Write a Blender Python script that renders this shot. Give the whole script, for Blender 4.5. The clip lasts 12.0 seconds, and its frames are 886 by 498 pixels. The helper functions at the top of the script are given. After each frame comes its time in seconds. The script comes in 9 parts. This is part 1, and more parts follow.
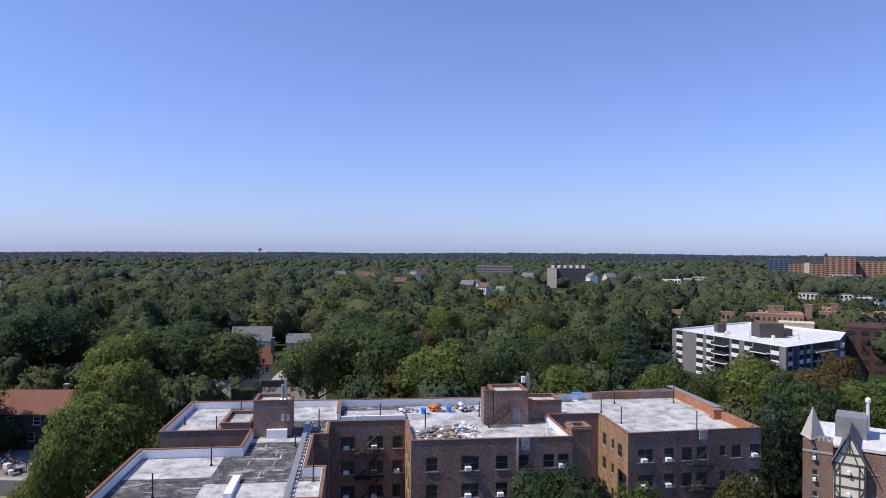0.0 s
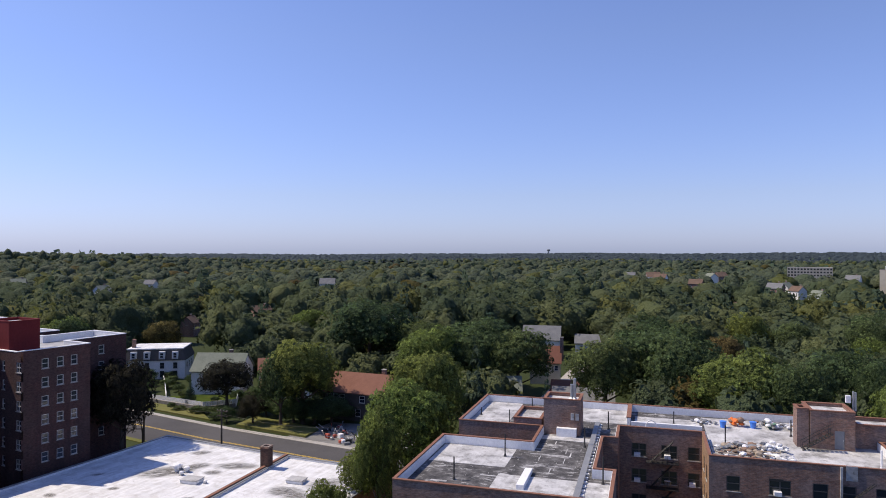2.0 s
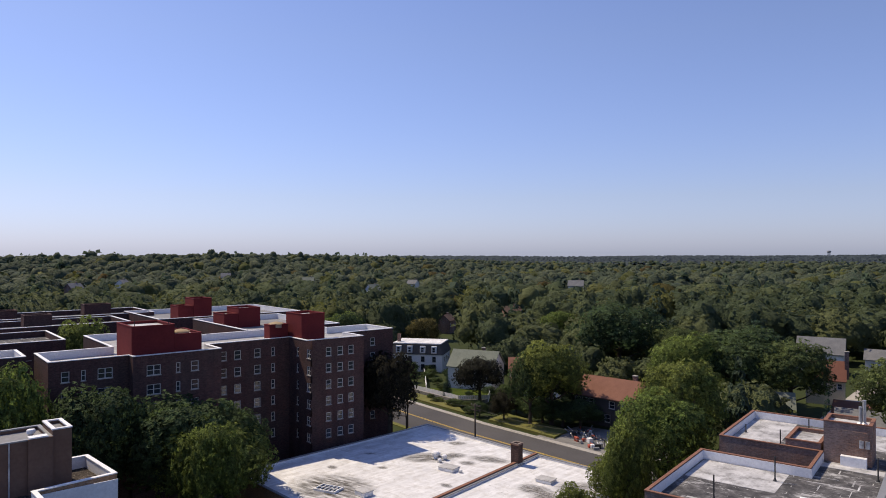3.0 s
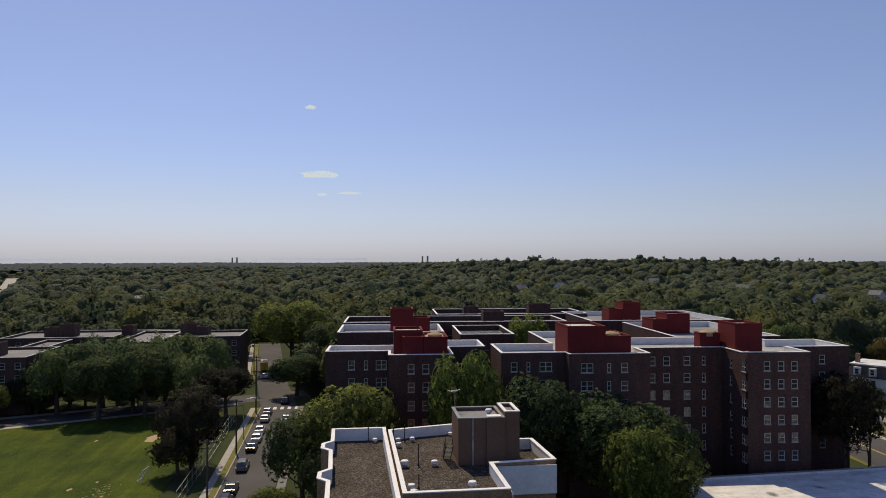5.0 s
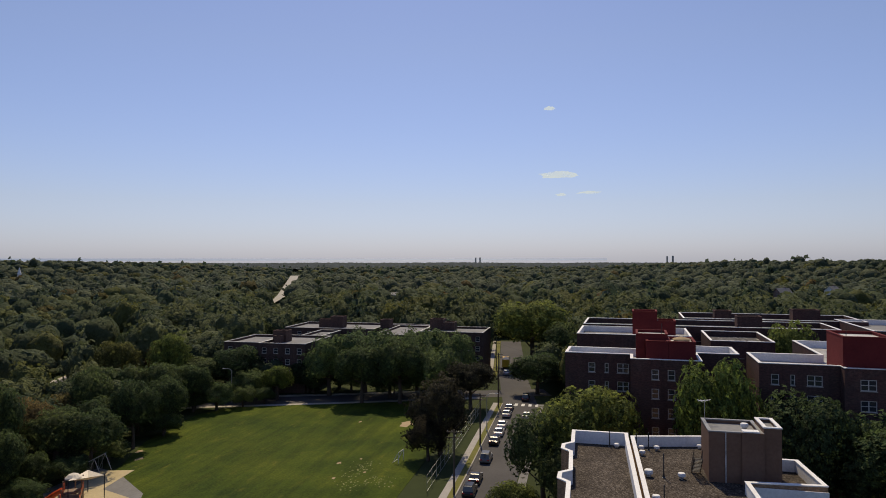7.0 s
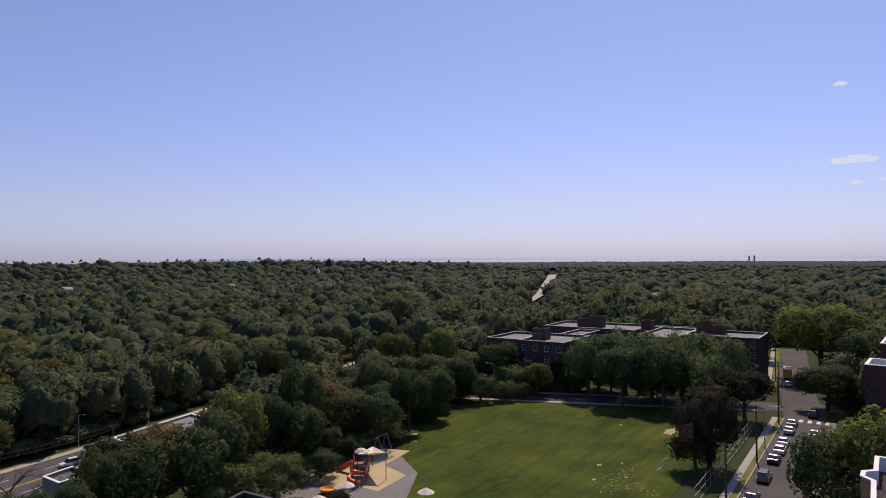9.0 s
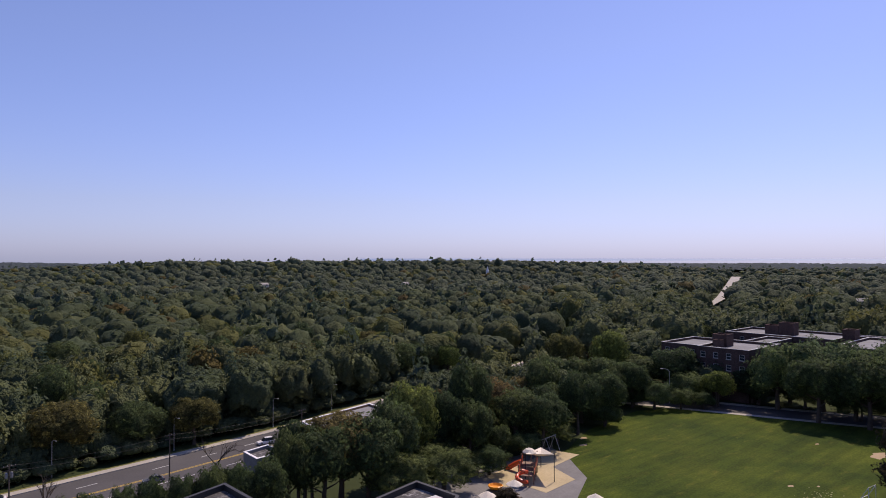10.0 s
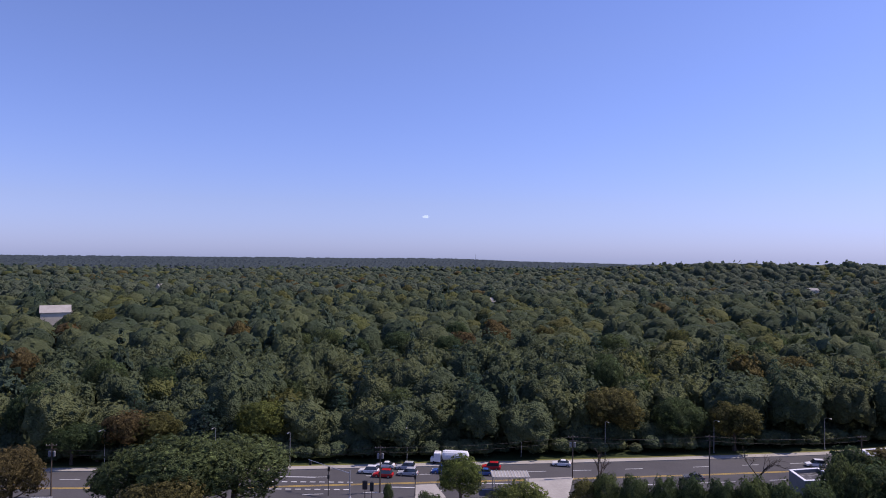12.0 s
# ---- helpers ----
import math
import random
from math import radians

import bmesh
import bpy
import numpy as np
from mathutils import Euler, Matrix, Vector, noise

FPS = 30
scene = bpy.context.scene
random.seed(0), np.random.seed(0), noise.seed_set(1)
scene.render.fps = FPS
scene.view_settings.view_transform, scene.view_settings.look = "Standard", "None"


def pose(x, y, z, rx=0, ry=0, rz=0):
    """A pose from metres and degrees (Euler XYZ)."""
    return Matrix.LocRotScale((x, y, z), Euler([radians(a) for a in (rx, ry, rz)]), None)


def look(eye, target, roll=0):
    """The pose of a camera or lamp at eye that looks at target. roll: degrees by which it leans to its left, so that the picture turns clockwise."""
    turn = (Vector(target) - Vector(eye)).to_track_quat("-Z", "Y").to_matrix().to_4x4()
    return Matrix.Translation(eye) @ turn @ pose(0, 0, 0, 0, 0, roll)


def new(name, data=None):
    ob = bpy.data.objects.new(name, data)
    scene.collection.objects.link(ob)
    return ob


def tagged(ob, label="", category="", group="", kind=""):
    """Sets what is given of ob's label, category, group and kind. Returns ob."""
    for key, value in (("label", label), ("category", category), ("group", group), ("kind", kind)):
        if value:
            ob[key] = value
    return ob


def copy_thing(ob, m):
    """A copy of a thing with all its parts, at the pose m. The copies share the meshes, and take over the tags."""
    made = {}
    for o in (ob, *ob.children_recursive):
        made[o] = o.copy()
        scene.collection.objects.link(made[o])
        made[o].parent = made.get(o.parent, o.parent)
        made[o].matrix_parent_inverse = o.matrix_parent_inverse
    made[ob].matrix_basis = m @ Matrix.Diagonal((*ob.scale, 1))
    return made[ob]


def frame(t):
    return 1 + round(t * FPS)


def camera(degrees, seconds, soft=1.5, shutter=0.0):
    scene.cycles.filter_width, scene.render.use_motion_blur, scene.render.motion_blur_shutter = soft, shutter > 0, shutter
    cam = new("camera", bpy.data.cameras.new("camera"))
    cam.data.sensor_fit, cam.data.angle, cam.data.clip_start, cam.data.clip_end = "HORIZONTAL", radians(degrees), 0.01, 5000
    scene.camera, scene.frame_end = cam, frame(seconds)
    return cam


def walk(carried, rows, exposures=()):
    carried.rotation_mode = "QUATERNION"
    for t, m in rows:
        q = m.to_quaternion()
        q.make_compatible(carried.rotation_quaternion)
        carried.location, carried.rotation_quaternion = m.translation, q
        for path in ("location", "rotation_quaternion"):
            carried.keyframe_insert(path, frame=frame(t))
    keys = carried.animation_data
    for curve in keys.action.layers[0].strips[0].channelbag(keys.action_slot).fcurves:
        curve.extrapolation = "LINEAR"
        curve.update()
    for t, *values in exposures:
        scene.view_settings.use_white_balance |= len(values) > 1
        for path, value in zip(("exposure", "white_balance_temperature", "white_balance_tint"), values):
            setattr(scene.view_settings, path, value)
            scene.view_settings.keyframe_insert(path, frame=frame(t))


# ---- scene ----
cam = camera(67.0, 12.0, 0.95)
EYE = 36.0
# seconds, yaw, pitch, roll
PATH = [
    (0.0, 0.76, 0.17, -0.48), (0.5, 3.05, 0.18, -0.45), (1.0, 8.25, 0.14, -0.25), (1.5, 15.33, 0.12, -0.21),
    (2.0, 25.02, 0.12, -0.06), (2.5, 35.43, 0.17, 0.11), (3.0, 46.03, 0.30, 0.06), (3.5, 56.88, 0.44, 0.15),
    (3.7, 61.03, 0.50, 0.14), (5.3, 84.97, 0.81, 0.03), (5.5, 87.10, 0.83, 0.02), (6.0, 92.16, 0.88, 0.02),
    (6.5, 97.02, 0.82, 0.12), (7.0, 101.78, 0.80, 0.03), (7.2, 103.68, 0.80, 0.10), (8.8, 121.24, 0.79, 0.32),
    (9.0, 123.56, 0.79, 0.34), (9.5, 129.91, 0.78, 0.18), (10.0, 137.90, 0.82, 0.03), (10.5, 146.89, 0.86, -0.07),
    (11.0, 157.25, 0.88, -0.25), (11.5, 169.46, 0.88, -0.48), (12.0, 181.79, 0.81, -0.47)]
EXPOSURES = [(0.0, 0.05, 6500, 9), (2.0, 0.04, 7000, 10), (3.5, -0.17, 8000, 8), (5.5, -0.46, 8500, 5), (7.0, -0.46, 8500, 5), (9.0, -0.32, 7700, 17), (10.0, -0.2, 7200, 20), (12.0, -0.13, 6350, 23)]
walk(cam, [(t, pose(0, 0, EYE, 90 + p, r, y)) for t, y, p, r in PATH], EXPOSURES)

# ---- light ----
SUN_AZ, SUN_EL = 104.0, 53.0      # the sun stands over -x
world = bpy.data.worlds.new("sky")
scene.world = world
world.use_nodes = True
wn = world.node_tree
for n in list(wn.nodes):
    wn.nodes.remove(n)
sky = wn.nodes.new("ShaderNodeTexSky")
sky.sky_type = "NISHITA"
sky.sun_disc = False
sky.sun_elevation, sky.sun_rotation = radians(SUN_EL), radians(-SUN_AZ)
sky.altitude, sky.air_density, sky.dust_density, sky.ozone_density = 100, 1.35, 0.4, 2.5
bg = wn.nodes.new("ShaderNodeBackground")
bg.inputs["Strength"].default_value = 0.11
wo = wn.nodes.new("ShaderNodeOutputWorld")
tint = wn.nodes.new("ShaderNodeMix")
tint.data_type, tint.blend_type = "RGBA", "MULTIPLY"
tint.inputs[0].default_value = 1.0
tint.inputs[7].default_value = (0.85, 0.89, 1.36, 1)
wn.links.new(sky.outputs[0], tint.inputs[6])
# cool haze towards the horizon
tcw = wn.nodes.new("ShaderNodeTexCoord")
sep = wn.nodes.new("ShaderNodeSeparateXYZ")
haze = wn.nodes.new("ShaderNodeValToRGB")
for k, c in ((0.08, (0.86, 0.94, 1.12, 1)), (0.3, (1, 1, 1, 1))):
    haze.color_ramp.elements.new(k).color = c
haze.color_ramp.elements[0].color = (0.73, 0.96, 1.45, 1)
haze.color_ramp.elements[-1].color = (1, 1, 1, 1)
cool = wn.nodes.new("ShaderNodeMix")
cool.data_type, cool.blend_type = "RGBA", "MULTIPLY"
cool.inputs[0].default_value = 1.0
wn.links.new(tcw.outputs["Generated"], sep.inputs[0])
wn.links.new(sep.outputs[2], haze.inputs[0])
wn.links.new(tint.outputs[2], cool.inputs[6])
wn.links.new(haze.outputs[0], cool.inputs[7])
wn.links.new(cool.outputs[2], bg.inputs[0])
wn.links.new(bg.outputs[0], wo.inputs[0])
sun = new("sun", bpy.data.lights.new("sun", "SUN"))
sun.data.energy, sun.data.angle, sun.data.color = 4.6, radians(0.6), (1.0, 0.91, 0.79)
_a, _e = radians(SUN_AZ), radians(SUN_EL)
sun.matrix_world = look((-math.sin(_a) * math.cos(_e) * 300, math.cos(_a) * math.cos(_e) * 300, math.sin(_e) * 300), (0, 0, 0))

# ---- materials ----
def material(name, build, rough=0.8, metal=0.0):
    """A node material; build(nodes, links, bsdf) wires its colour and relief."""
    m = bpy.data.materials.new(name)
    m.use_nodes = True
    nt = m.node_tree
    b = nt.nodes["Principled BSDF"]
    b.inputs["Roughness"].default_value, b.inputs["Metallic"].default_value = rough, metal
    if rough >= 0.84:
        b.inputs["Specular IOR Level"].default_value = 0.12
    build(nt.nodes, nt.links, b)
    return m


def coords(nd, ln, scale=1.0, world=False):
    if world:
        g = nd.new("ShaderNodeNewGeometry").outputs["Position"]
    else:
        g = nd.new("ShaderNodeTexCoord").outputs["Object"]
    mp = nd.new("ShaderNodeMapping")
    mp.inputs["Scale"].default_value = (scale,) * 3 if not isinstance(scale, tuple) else scale
    ln.new(g, mp.inputs[0])
    return mp.outputs[0]


def tex(nd, ln, co, scale, detail=4.0, rough=0.6):
    n = nd.new("ShaderNodeTexNoise")
    n.inputs["Scale"].default_value, n.inputs["Detail"].default_value, n.inputs["Roughness"].default_value = scale, detail, rough
    ln.new(co, n.inputs["Vector"])
    return n.outputs["Fac"]


def ramp(nd, ln, fac, stops):
    r = nd.new("ShaderNodeValToRGB")
    e = r.color_ramp.elements
    while len(e) < len(stops):
        e.new(0.5)
    for k, (p, c) in zip(e, stops):
        k.position, k.color = p, (*c, 1)
    ln.new(fac, r.inputs[0])
    return r.outputs[0]


def mix(nd, ln, fac, a, b, mode="MIX"):
    m = nd.new("ShaderNodeMix")
    m.data_type, m.blend_type = "RGBA", mode
    for s, v in ((m.inputs[0], fac), (m.inputs[6], a), (m.inputs[7], b)):
        if isinstance(v, (int, float)):
            s.default_value = v
        elif isinstance(v, tuple):
            s.default_value = (*v, 1)
        else:
            ln.new(v, s)
    return m.outputs[2]


def bump(nd, ln, b, h, strength=0.4, dist=0.05):
    n = nd.new("ShaderNodeBump")
    n.inputs["Strength"].default_value, n.inputs["Distance"].default_value = strength, dist
    ln.new(h, n.inputs["Height"])
    ln.new(n.outputs[0], b.inputs["Normal"])


def mottled(name, dark, light, big=0.15, fine=2.5, rough=0.85, rel=0.3, metal=0.0, world=False, spread=(0.32, 0.68)):
    """Two-scale variation between two colours, with relief."""
    def build(nd, ln, b):
        co = coords(nd, ln, 1.0, world)
        f1, f2 = tex(nd, ln, co, big), tex(nd, ln, co, fine, 5.0)
        mid = tuple((a + c) / 2 for a, c in zip(dark, light))
        c1 = ramp(nd, ln, f1, [(spread[0], dark), (spread[1], light)])
        c2 = ramp(nd, ln, f2, [(0.35, tuple(v * 0.82 for v in mid)), (0.65, tuple(min(v * 1.15, 1) for v in mid))])
        ln.new(mix(nd, ln, 0.45, c1, c2), b.inputs["Base Color"])
        bump(nd, ln, b, f2, rel)
    return material(name, build, rough, metal)


def brickwork(name, cols, mortar, rough=0.9):
    """Courses of brick with a colour of its own for each, weather streaks and repaired patches."""
    def build(nd, ln, b):
        tc = nd.new("ShaderNodeTexCoord").outputs["Object"]
        sx = nd.new("ShaderNodeSeparateXYZ")
        ln.new(tc, sx.inputs[0])
        add = nd.new("ShaderNodeMath")
        add.operation = "ADD"
        ln.new(sx.outputs[0], add.inputs[0]), ln.new(sx.outputs[1], add.inputs[1])
        cb = nd.new("ShaderNodeCombineXYZ")
        ln.new(add.outputs[0], cb.inputs[0]), ln.new(sx.outputs[2], cb.inputs[1])
        br = nd.new("ShaderNodeTexBrick")
        br.inputs["Scale"].default_value = 1.0
        br.inputs["Brick Width"].default_value, br.inputs["Row Height"].default_value = 0.42, 0.14
        br.inputs["Mortar Size"].default_value = 0.012
        for k, c in zip(("Color1", "Color2", "Mortar"), (cols[0], cols[1], mortar)):
            br.inputs[k].default_value = (*c, 1)
        ln.new(cb.outputs[0], br.inputs["Vector"])
        co = coords(nd, ln, (1.0, 1.0, 0.25))
        streak = tex(nd, ln, co, 0.7, 5.0)
        patch = tex(nd, ln, coords(nd, ln), 0.18, 3.0)
        c = mix(nd, ln, ramp(nd, ln, patch, [(0.42, (0, 0, 0)), (0.62, (0.8, 0.8, 0.8))]), br.outputs["Color"], cols[2])
        c = mix(nd, ln, 0.6, c, ramp(nd, ln, streak, [(0.3, (0.62, 0.62, 0.64)), (0.7, (1.2, 1.18, 1.15))]), "MULTIPLY")
        grain = tex(nd, ln, coords(nd, ln, (1.0, 1.0, 2.4)), 2.6, 7.0, 0.75)
        c = mix(nd, ln, 1.0, c, ramp(nd, ln, grain, [(0.36, (0.62, 0.62, 0.63)), (0.5, (1.0, 1.0, 1.0)), (0.66, (1.42, 1.4, 1.36))]), "MULTIPLY")
        ln.new(c, b.inputs["Base Color"])
        bump(nd, ln, b, br.outputs["Fac"], 0.35, 0.02)
    return material(name, build, rough)


def foliage(name, greens, sheen=0.12, woods=False, grain=4.0, clumps=1.1):
    """Leaves: a tone for each tree and each spray, small clumps with gaps, and light that comes through."""
    m = bpy.data.materials.new(name)
    m.use_nodes = True
    nd, ln = m.node_tree.nodes, m.node_tree.links
    b = nd["Principled BSDF"]
    b.inputs["Roughness"].default_value = 0.75
    b.inputs["Specular IOR Level"].default_value = sheen
    geo = nd.new("ShaderNodeNewGeometry")
    info = nd.new("ShaderNodeObjectInfo")
    spray = ramp(nd, ln, geo.outputs["Random Per Island"], [(0.0, (0.66, 0.67, 0.7)), (0.6, (1.0, 1.0, 1.0)), (1.0, (1.5, 1.48, 1.36))] if not woods else [(0.0, (0.86, 0.86, 0.87)), (0.6, (1.0, 1.0, 1.0)), (1.0, (1.16, 1.15, 1.1))])
    co = coords(nd, ln, 1.0, woods)
    if woods:
        at = nd.new("ShaderNodeAttribute")
        at.attribute_name = "tone"
        tone = ramp(nd, ln, at.outputs["Fac"], list(zip((0.0, 0.33, 0.66, 1.0), greens)))
    else:
        tone = ramp(nd, ln, info.outputs["Random"], list(zip((0.0, 0.33, 0.66, 1.0), greens)))
    lo, hi = (0.84, 1.14) if woods else (0.62, 1.38)
    vo = nd.new("ShaderNodeTexVoronoi")
    vo.inputs["Scale"].default_value = grain
    ln.new(co, vo.inputs["Vector"])
    cell = nd.new("ShaderNodeSeparateColor")
    ln.new(vo.outputs["Color"], cell.inputs[0])
    leaf = ramp(nd, ln, cell.outputs[0], [(0.0, (lo, lo, lo)), (0.6, (0.98, 0.98, 0.98)), (1.0, (hi, hi * 0.99, hi * 0.93))])
    c = mix(nd, ln, 1.0, mix(nd, ln, 1.0, tone, spray, "MULTIPLY"), leaf, "MULTIPLY")
    ln.new(c, b.inputs["Base Color"])
    clump = nd.new("ShaderNodeMath")
    clump.operation = "MULTIPLY_ADD"
    clump.inputs[1].default_value = 4.0
    ln.new(tex(nd, ln, co, clumps, 3.0, 0.65), clump.inputs[0]), ln.new(vo.outputs["Distance"], clump.inputs[2])
    bump(nd, ln, b, clump.outputs[0], 1.0, 0.32 / clumps)
    tr = nd.new("ShaderNodeBsdfTranslucent")
    ln.new(c, tr.inputs[0])
    ms = nd.new("ShaderNodeMixShader")
    ms.inputs[0].default_value = 0.3 if woods else 0.42
    ln.new(b.outputs[0], ms.inputs[1]), ln.new(tr.outputs[0], ms.inputs[2])
    if woods:
        ln.new(ms.outputs[0], nd["Material Output"].inputs["Surface"])
        return m
    # gaps between the leaves
    gap = nd.new("ShaderNodeMath")
    gap.operation = "GREATER_THAN"
    gap.inputs[1].default_value = 0.45
    ln.new(tex(nd, ln, co, grain * 0.75, 2.0), gap.inputs[0])
    clear = nd.new("ShaderNodeBsdfTransparent")
    cut = nd.new("ShaderNodeMixShader")
    ln.new(gap.outputs[0], cut.inputs[0])
    ln.new(clear.outputs[0], cut.inputs[1]), ln.new(ms.outputs[0], cut.inputs[2])
    ln.new(cut.outputs[0], nd["Material Output"].inputs["Surface"])
    return m


def turf(name):
    """Mown grass: dark and fresh tracts, dry yellow patches, faint mowing lines."""
    def build(nd, ln, b):
        co = coords(nd, ln, 1.0, True)
        c = ramp(nd, ln, tex(nd, ln, co, 0.07, 6.0, 0.62), [(0.36, (0.026, 0.046, 0.006)), (0.5, (0.046, 0.068, 0.008)), (0.64, (0.070, 0.090, 0.011))])
        dry = ramp(nd, ln, tex(nd, ln, coords(nd, ln, (1.0, 2.2, 1.0), True), 0.16, 7.0, 0.7), [(0.56, (0, 0, 0)), (0.74, (0.6, 0.6, 0.6))])
        c = mix(nd, ln, dry, c, (0.135, 0.125, 0.022))
        lines = ramp(nd, ln, tex(nd, ln, coords(nd, ln, (0.04, 0.55, 1.0), True), 1.0, 3.0), [(0.4, (0.85, 0.86, 0.85)), (0.6, (1.12, 1.12, 1.1))])
        blade = ramp(nd, ln, tex(nd, ln, co, 2.6, 6.0, 0.7), [(0.35, (0.68, 0.7, 0.68)), (0.65, (1.25, 1.25, 1.2))])
        c = mix(nd, ln, 1.0, mix(nd, ln, 1.0, c, lines, "MULTIPLY"), blade, "MULTIPLY")
        ln.new(c, b.inputs["Base Color"])
        bump(nd, ln, b, tex(nd, ln, co, 5.0, 5.0), 0.5)
    return material(name, build, 0.97)


def gravel(name):
    """Brown-grey roof gravel with single light and dark stones and damp tracts."""
    def build(nd, ln, b):
        co = coords(nd, ln)
        vo = nd.new("ShaderNodeTexVoronoi")
        vo.inputs["Scale"].default_value = 8.0
        ln.new(co, vo.inputs["Vector"])
        sc = nd.new("ShaderNodeSeparateColor")
        ln.new(vo.outputs["Color"], sc.inputs[0])
        stone = ramp(nd, ln, sc.outputs[0], [(0.0, (0.030, 0.024, 0.021)), (0.55, (0.070, 0.057, 0.048)), (0.85, (0.115, 0.096, 0.082)), (1.0, (0.18, 0.158, 0.138))])
        damp = ramp(nd, ln, tex(nd, ln, co, 0.3, 5.0), [(0.35, (0.7, 0.7, 0.7)), (0.65, (1.12, 1.12, 1.1))])
        ln.new(mix(nd, ln, 1.0, stone, damp, "MULTIPLY"), b.inputs["Base Color"])
        bump(nd, ln, b, vo.outputs["Distance"], 0.7, 0.05)
    return material(name, build, 0.95)


def felt(name):
    """Old black roof felt: grey wear, pale patches and brushed seams."""
    def build(nd, ln, b):
        co = coords(nd, ln)
        wear = ramp(nd, ln, tex(nd, ln, co, 0.9, 7.0, 0.7), [(0.35, (0.045, 0.044, 0.046)), (0.52, (0.095, 0.092, 0.092)), (0.66, (0.185, 0.18, 0.18))])
        pale = ramp(nd, ln, tex(nd, ln, coords(nd, ln, (0.7, 1.6, 1.0)), 0.45, 8.0, 0.72), [(0.56, (0, 0, 0)), (0.64, (0.85, 0.85, 0.85))])
        c = mix(nd, ln, pale, wear, (0.46, 0.455, 0.45))
        br = nd.new("ShaderNodeTexBrick")
        br.inputs["Scale"].default_value = 1.0
        br.inputs["Brick Width"].default_value, br.inputs["Row Height"].default_value, br.inputs["Mortar Size"].default_value = 4.0, 1.0, 0.035
        ln.new(co, br.inputs["Vector"])
        seam = nd.new("ShaderNodeMath")
        seam.operation = "MULTIPLY"
        ln.new(br.outputs["Fac"], seam.inputs[0])
        ln.new(ramp(nd, ln, tex(nd, ln, co, 1.3, 4.0), [(0.52, (0, 0, 0)), (0.62, (0.8, 0.8, 0.8))]), seam.inputs[1])
        c = mix(nd, ln, seam.outputs[0], c, (0.62, 0.61, 0.60))
        ln.new(c, b.inputs["Base Color"])
        bump(nd, ln, b, tex(nd, ln, co, 6.0, 5.0), 0.3)
    return material(name, build, 0.9)


def coating(name, dark, light, grime):
    """Pale roof coating with worn, dirty patches and drying rings."""
    def build(nd, ln, b):
        co = coords(nd, ln)
        base_c = ramp(nd, ln, tex(nd, ln, co, 0.3, 6.0, 0.65), [(0.34, dark), (0.6, light)])
        spot = ramp(nd, ln, tex(nd, ln, co, 0.55, 8.0, 0.75), [(0.47, (0, 0, 0)), (0.62, (0.85, 0.85, 0.85))])
        fleck = ramp(nd, ln, tex(nd, ln, coords(nd, ln, (1.6, 0.7, 1.0)), 1.5, 5.0, 0.6), [(0.66, (1, 1, 1)), (0.72, (0.55, 0.54, 0.52))])
        streak = ramp(nd, ln, tex(nd, ln, coords(nd, ln, (1.0, 0.12, 1.0)), 1.6, 4.0), [(0.35, (0.86, 0.86, 0.86)), (0.65, (1.05, 1.05, 1.05))])
        ln.new(mix(nd, ln, 1.0, mix(nd, ln, 1.0, mix(nd, ln, spot, base_c, grime), streak, "MULTIPLY"), fleck, "MULTIPLY"), b.inputs["Base Color"])
        bump(nd, ln, b, tex(nd, ln, co, 3.0, 5.0), 0.25)
    return material(name, build, 0.75)


def plain(name, col, rough=0.5, metal=0.0):
    return mottled(name, tuple(v * 0.88 for v in col), tuple(min(1, v * 1.1) for v in col), 0.6, 5, rough, 0.08, metal)


GREENS = [(0.068, 0.109, 0.052), (0.090, 0.137, 0.060), (0.109, 0.156, 0.066), (0.137, 0.175, 0.069)]
M_LEAF = foliage("leaves", GREENS, grain=7.5)
M_LEAF_LIGHT = foliage("leaves light", [(0.142, 0.204, 0.058), (0.164, 0.222, 0.063), (0.180, 0.224, 0.066), (0.204, 0.238, 0.066)], grain=7.5)
M_LEAF_OLIVE = foliage("leaves turning", [(0.143, 0.158, 0.054), (0.174, 0.156, 0.060), (0.182, 0.134, 0.065), (0.158, 0.174, 0.054)], grain=7.5)
M_LEAF_DARK = foliage("leaves copper", [(0.041, 0.036, 0.029), (0.046, 0.046, 0.032), (0.051, 0.044, 0.032), (0.041, 0.044, 0.032)], grain=7.5)
M_NEEDLE = foliage("needles", [(0.060, 0.110, 0.081), (0.075, 0.128, 0.090), (0.068, 0.115, 0.095), (0.085, 0.138, 0.090)], grain=9.0)
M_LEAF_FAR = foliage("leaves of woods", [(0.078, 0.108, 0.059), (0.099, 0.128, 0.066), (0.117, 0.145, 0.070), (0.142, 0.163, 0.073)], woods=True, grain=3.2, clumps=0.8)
# bluer than the nearer woods: distance haze is put into the leaf colour
M_LEAF_HAZE = foliage("leaves of far woods", [(0.081, 0.108, 0.071), (0.095, 0.121, 0.074), (0.108, 0.132, 0.080), (0.124, 0.144, 0.084)], woods=True, grain=0.9, clumps=0.4)
M_WOOD_LIGHT = foliage("light leaves of woods", [(0.127, 0.145, 0.050), (0.133, 0.148, 0.050), (0.139, 0.150, 0.053), (0.150, 0.156, 0.053)], woods=True, grain=2.6, clumps=0.7)
M_WOOD_OLIVE = foliage("turning leaves of woods", [(0.10, 0.10, 0.03), (0.115, 0.095, 0.03), (0.12, 0.085, 0.032), (0.095, 0.10, 0.03)], woods=True, grain=2.0, clumps=0.7)
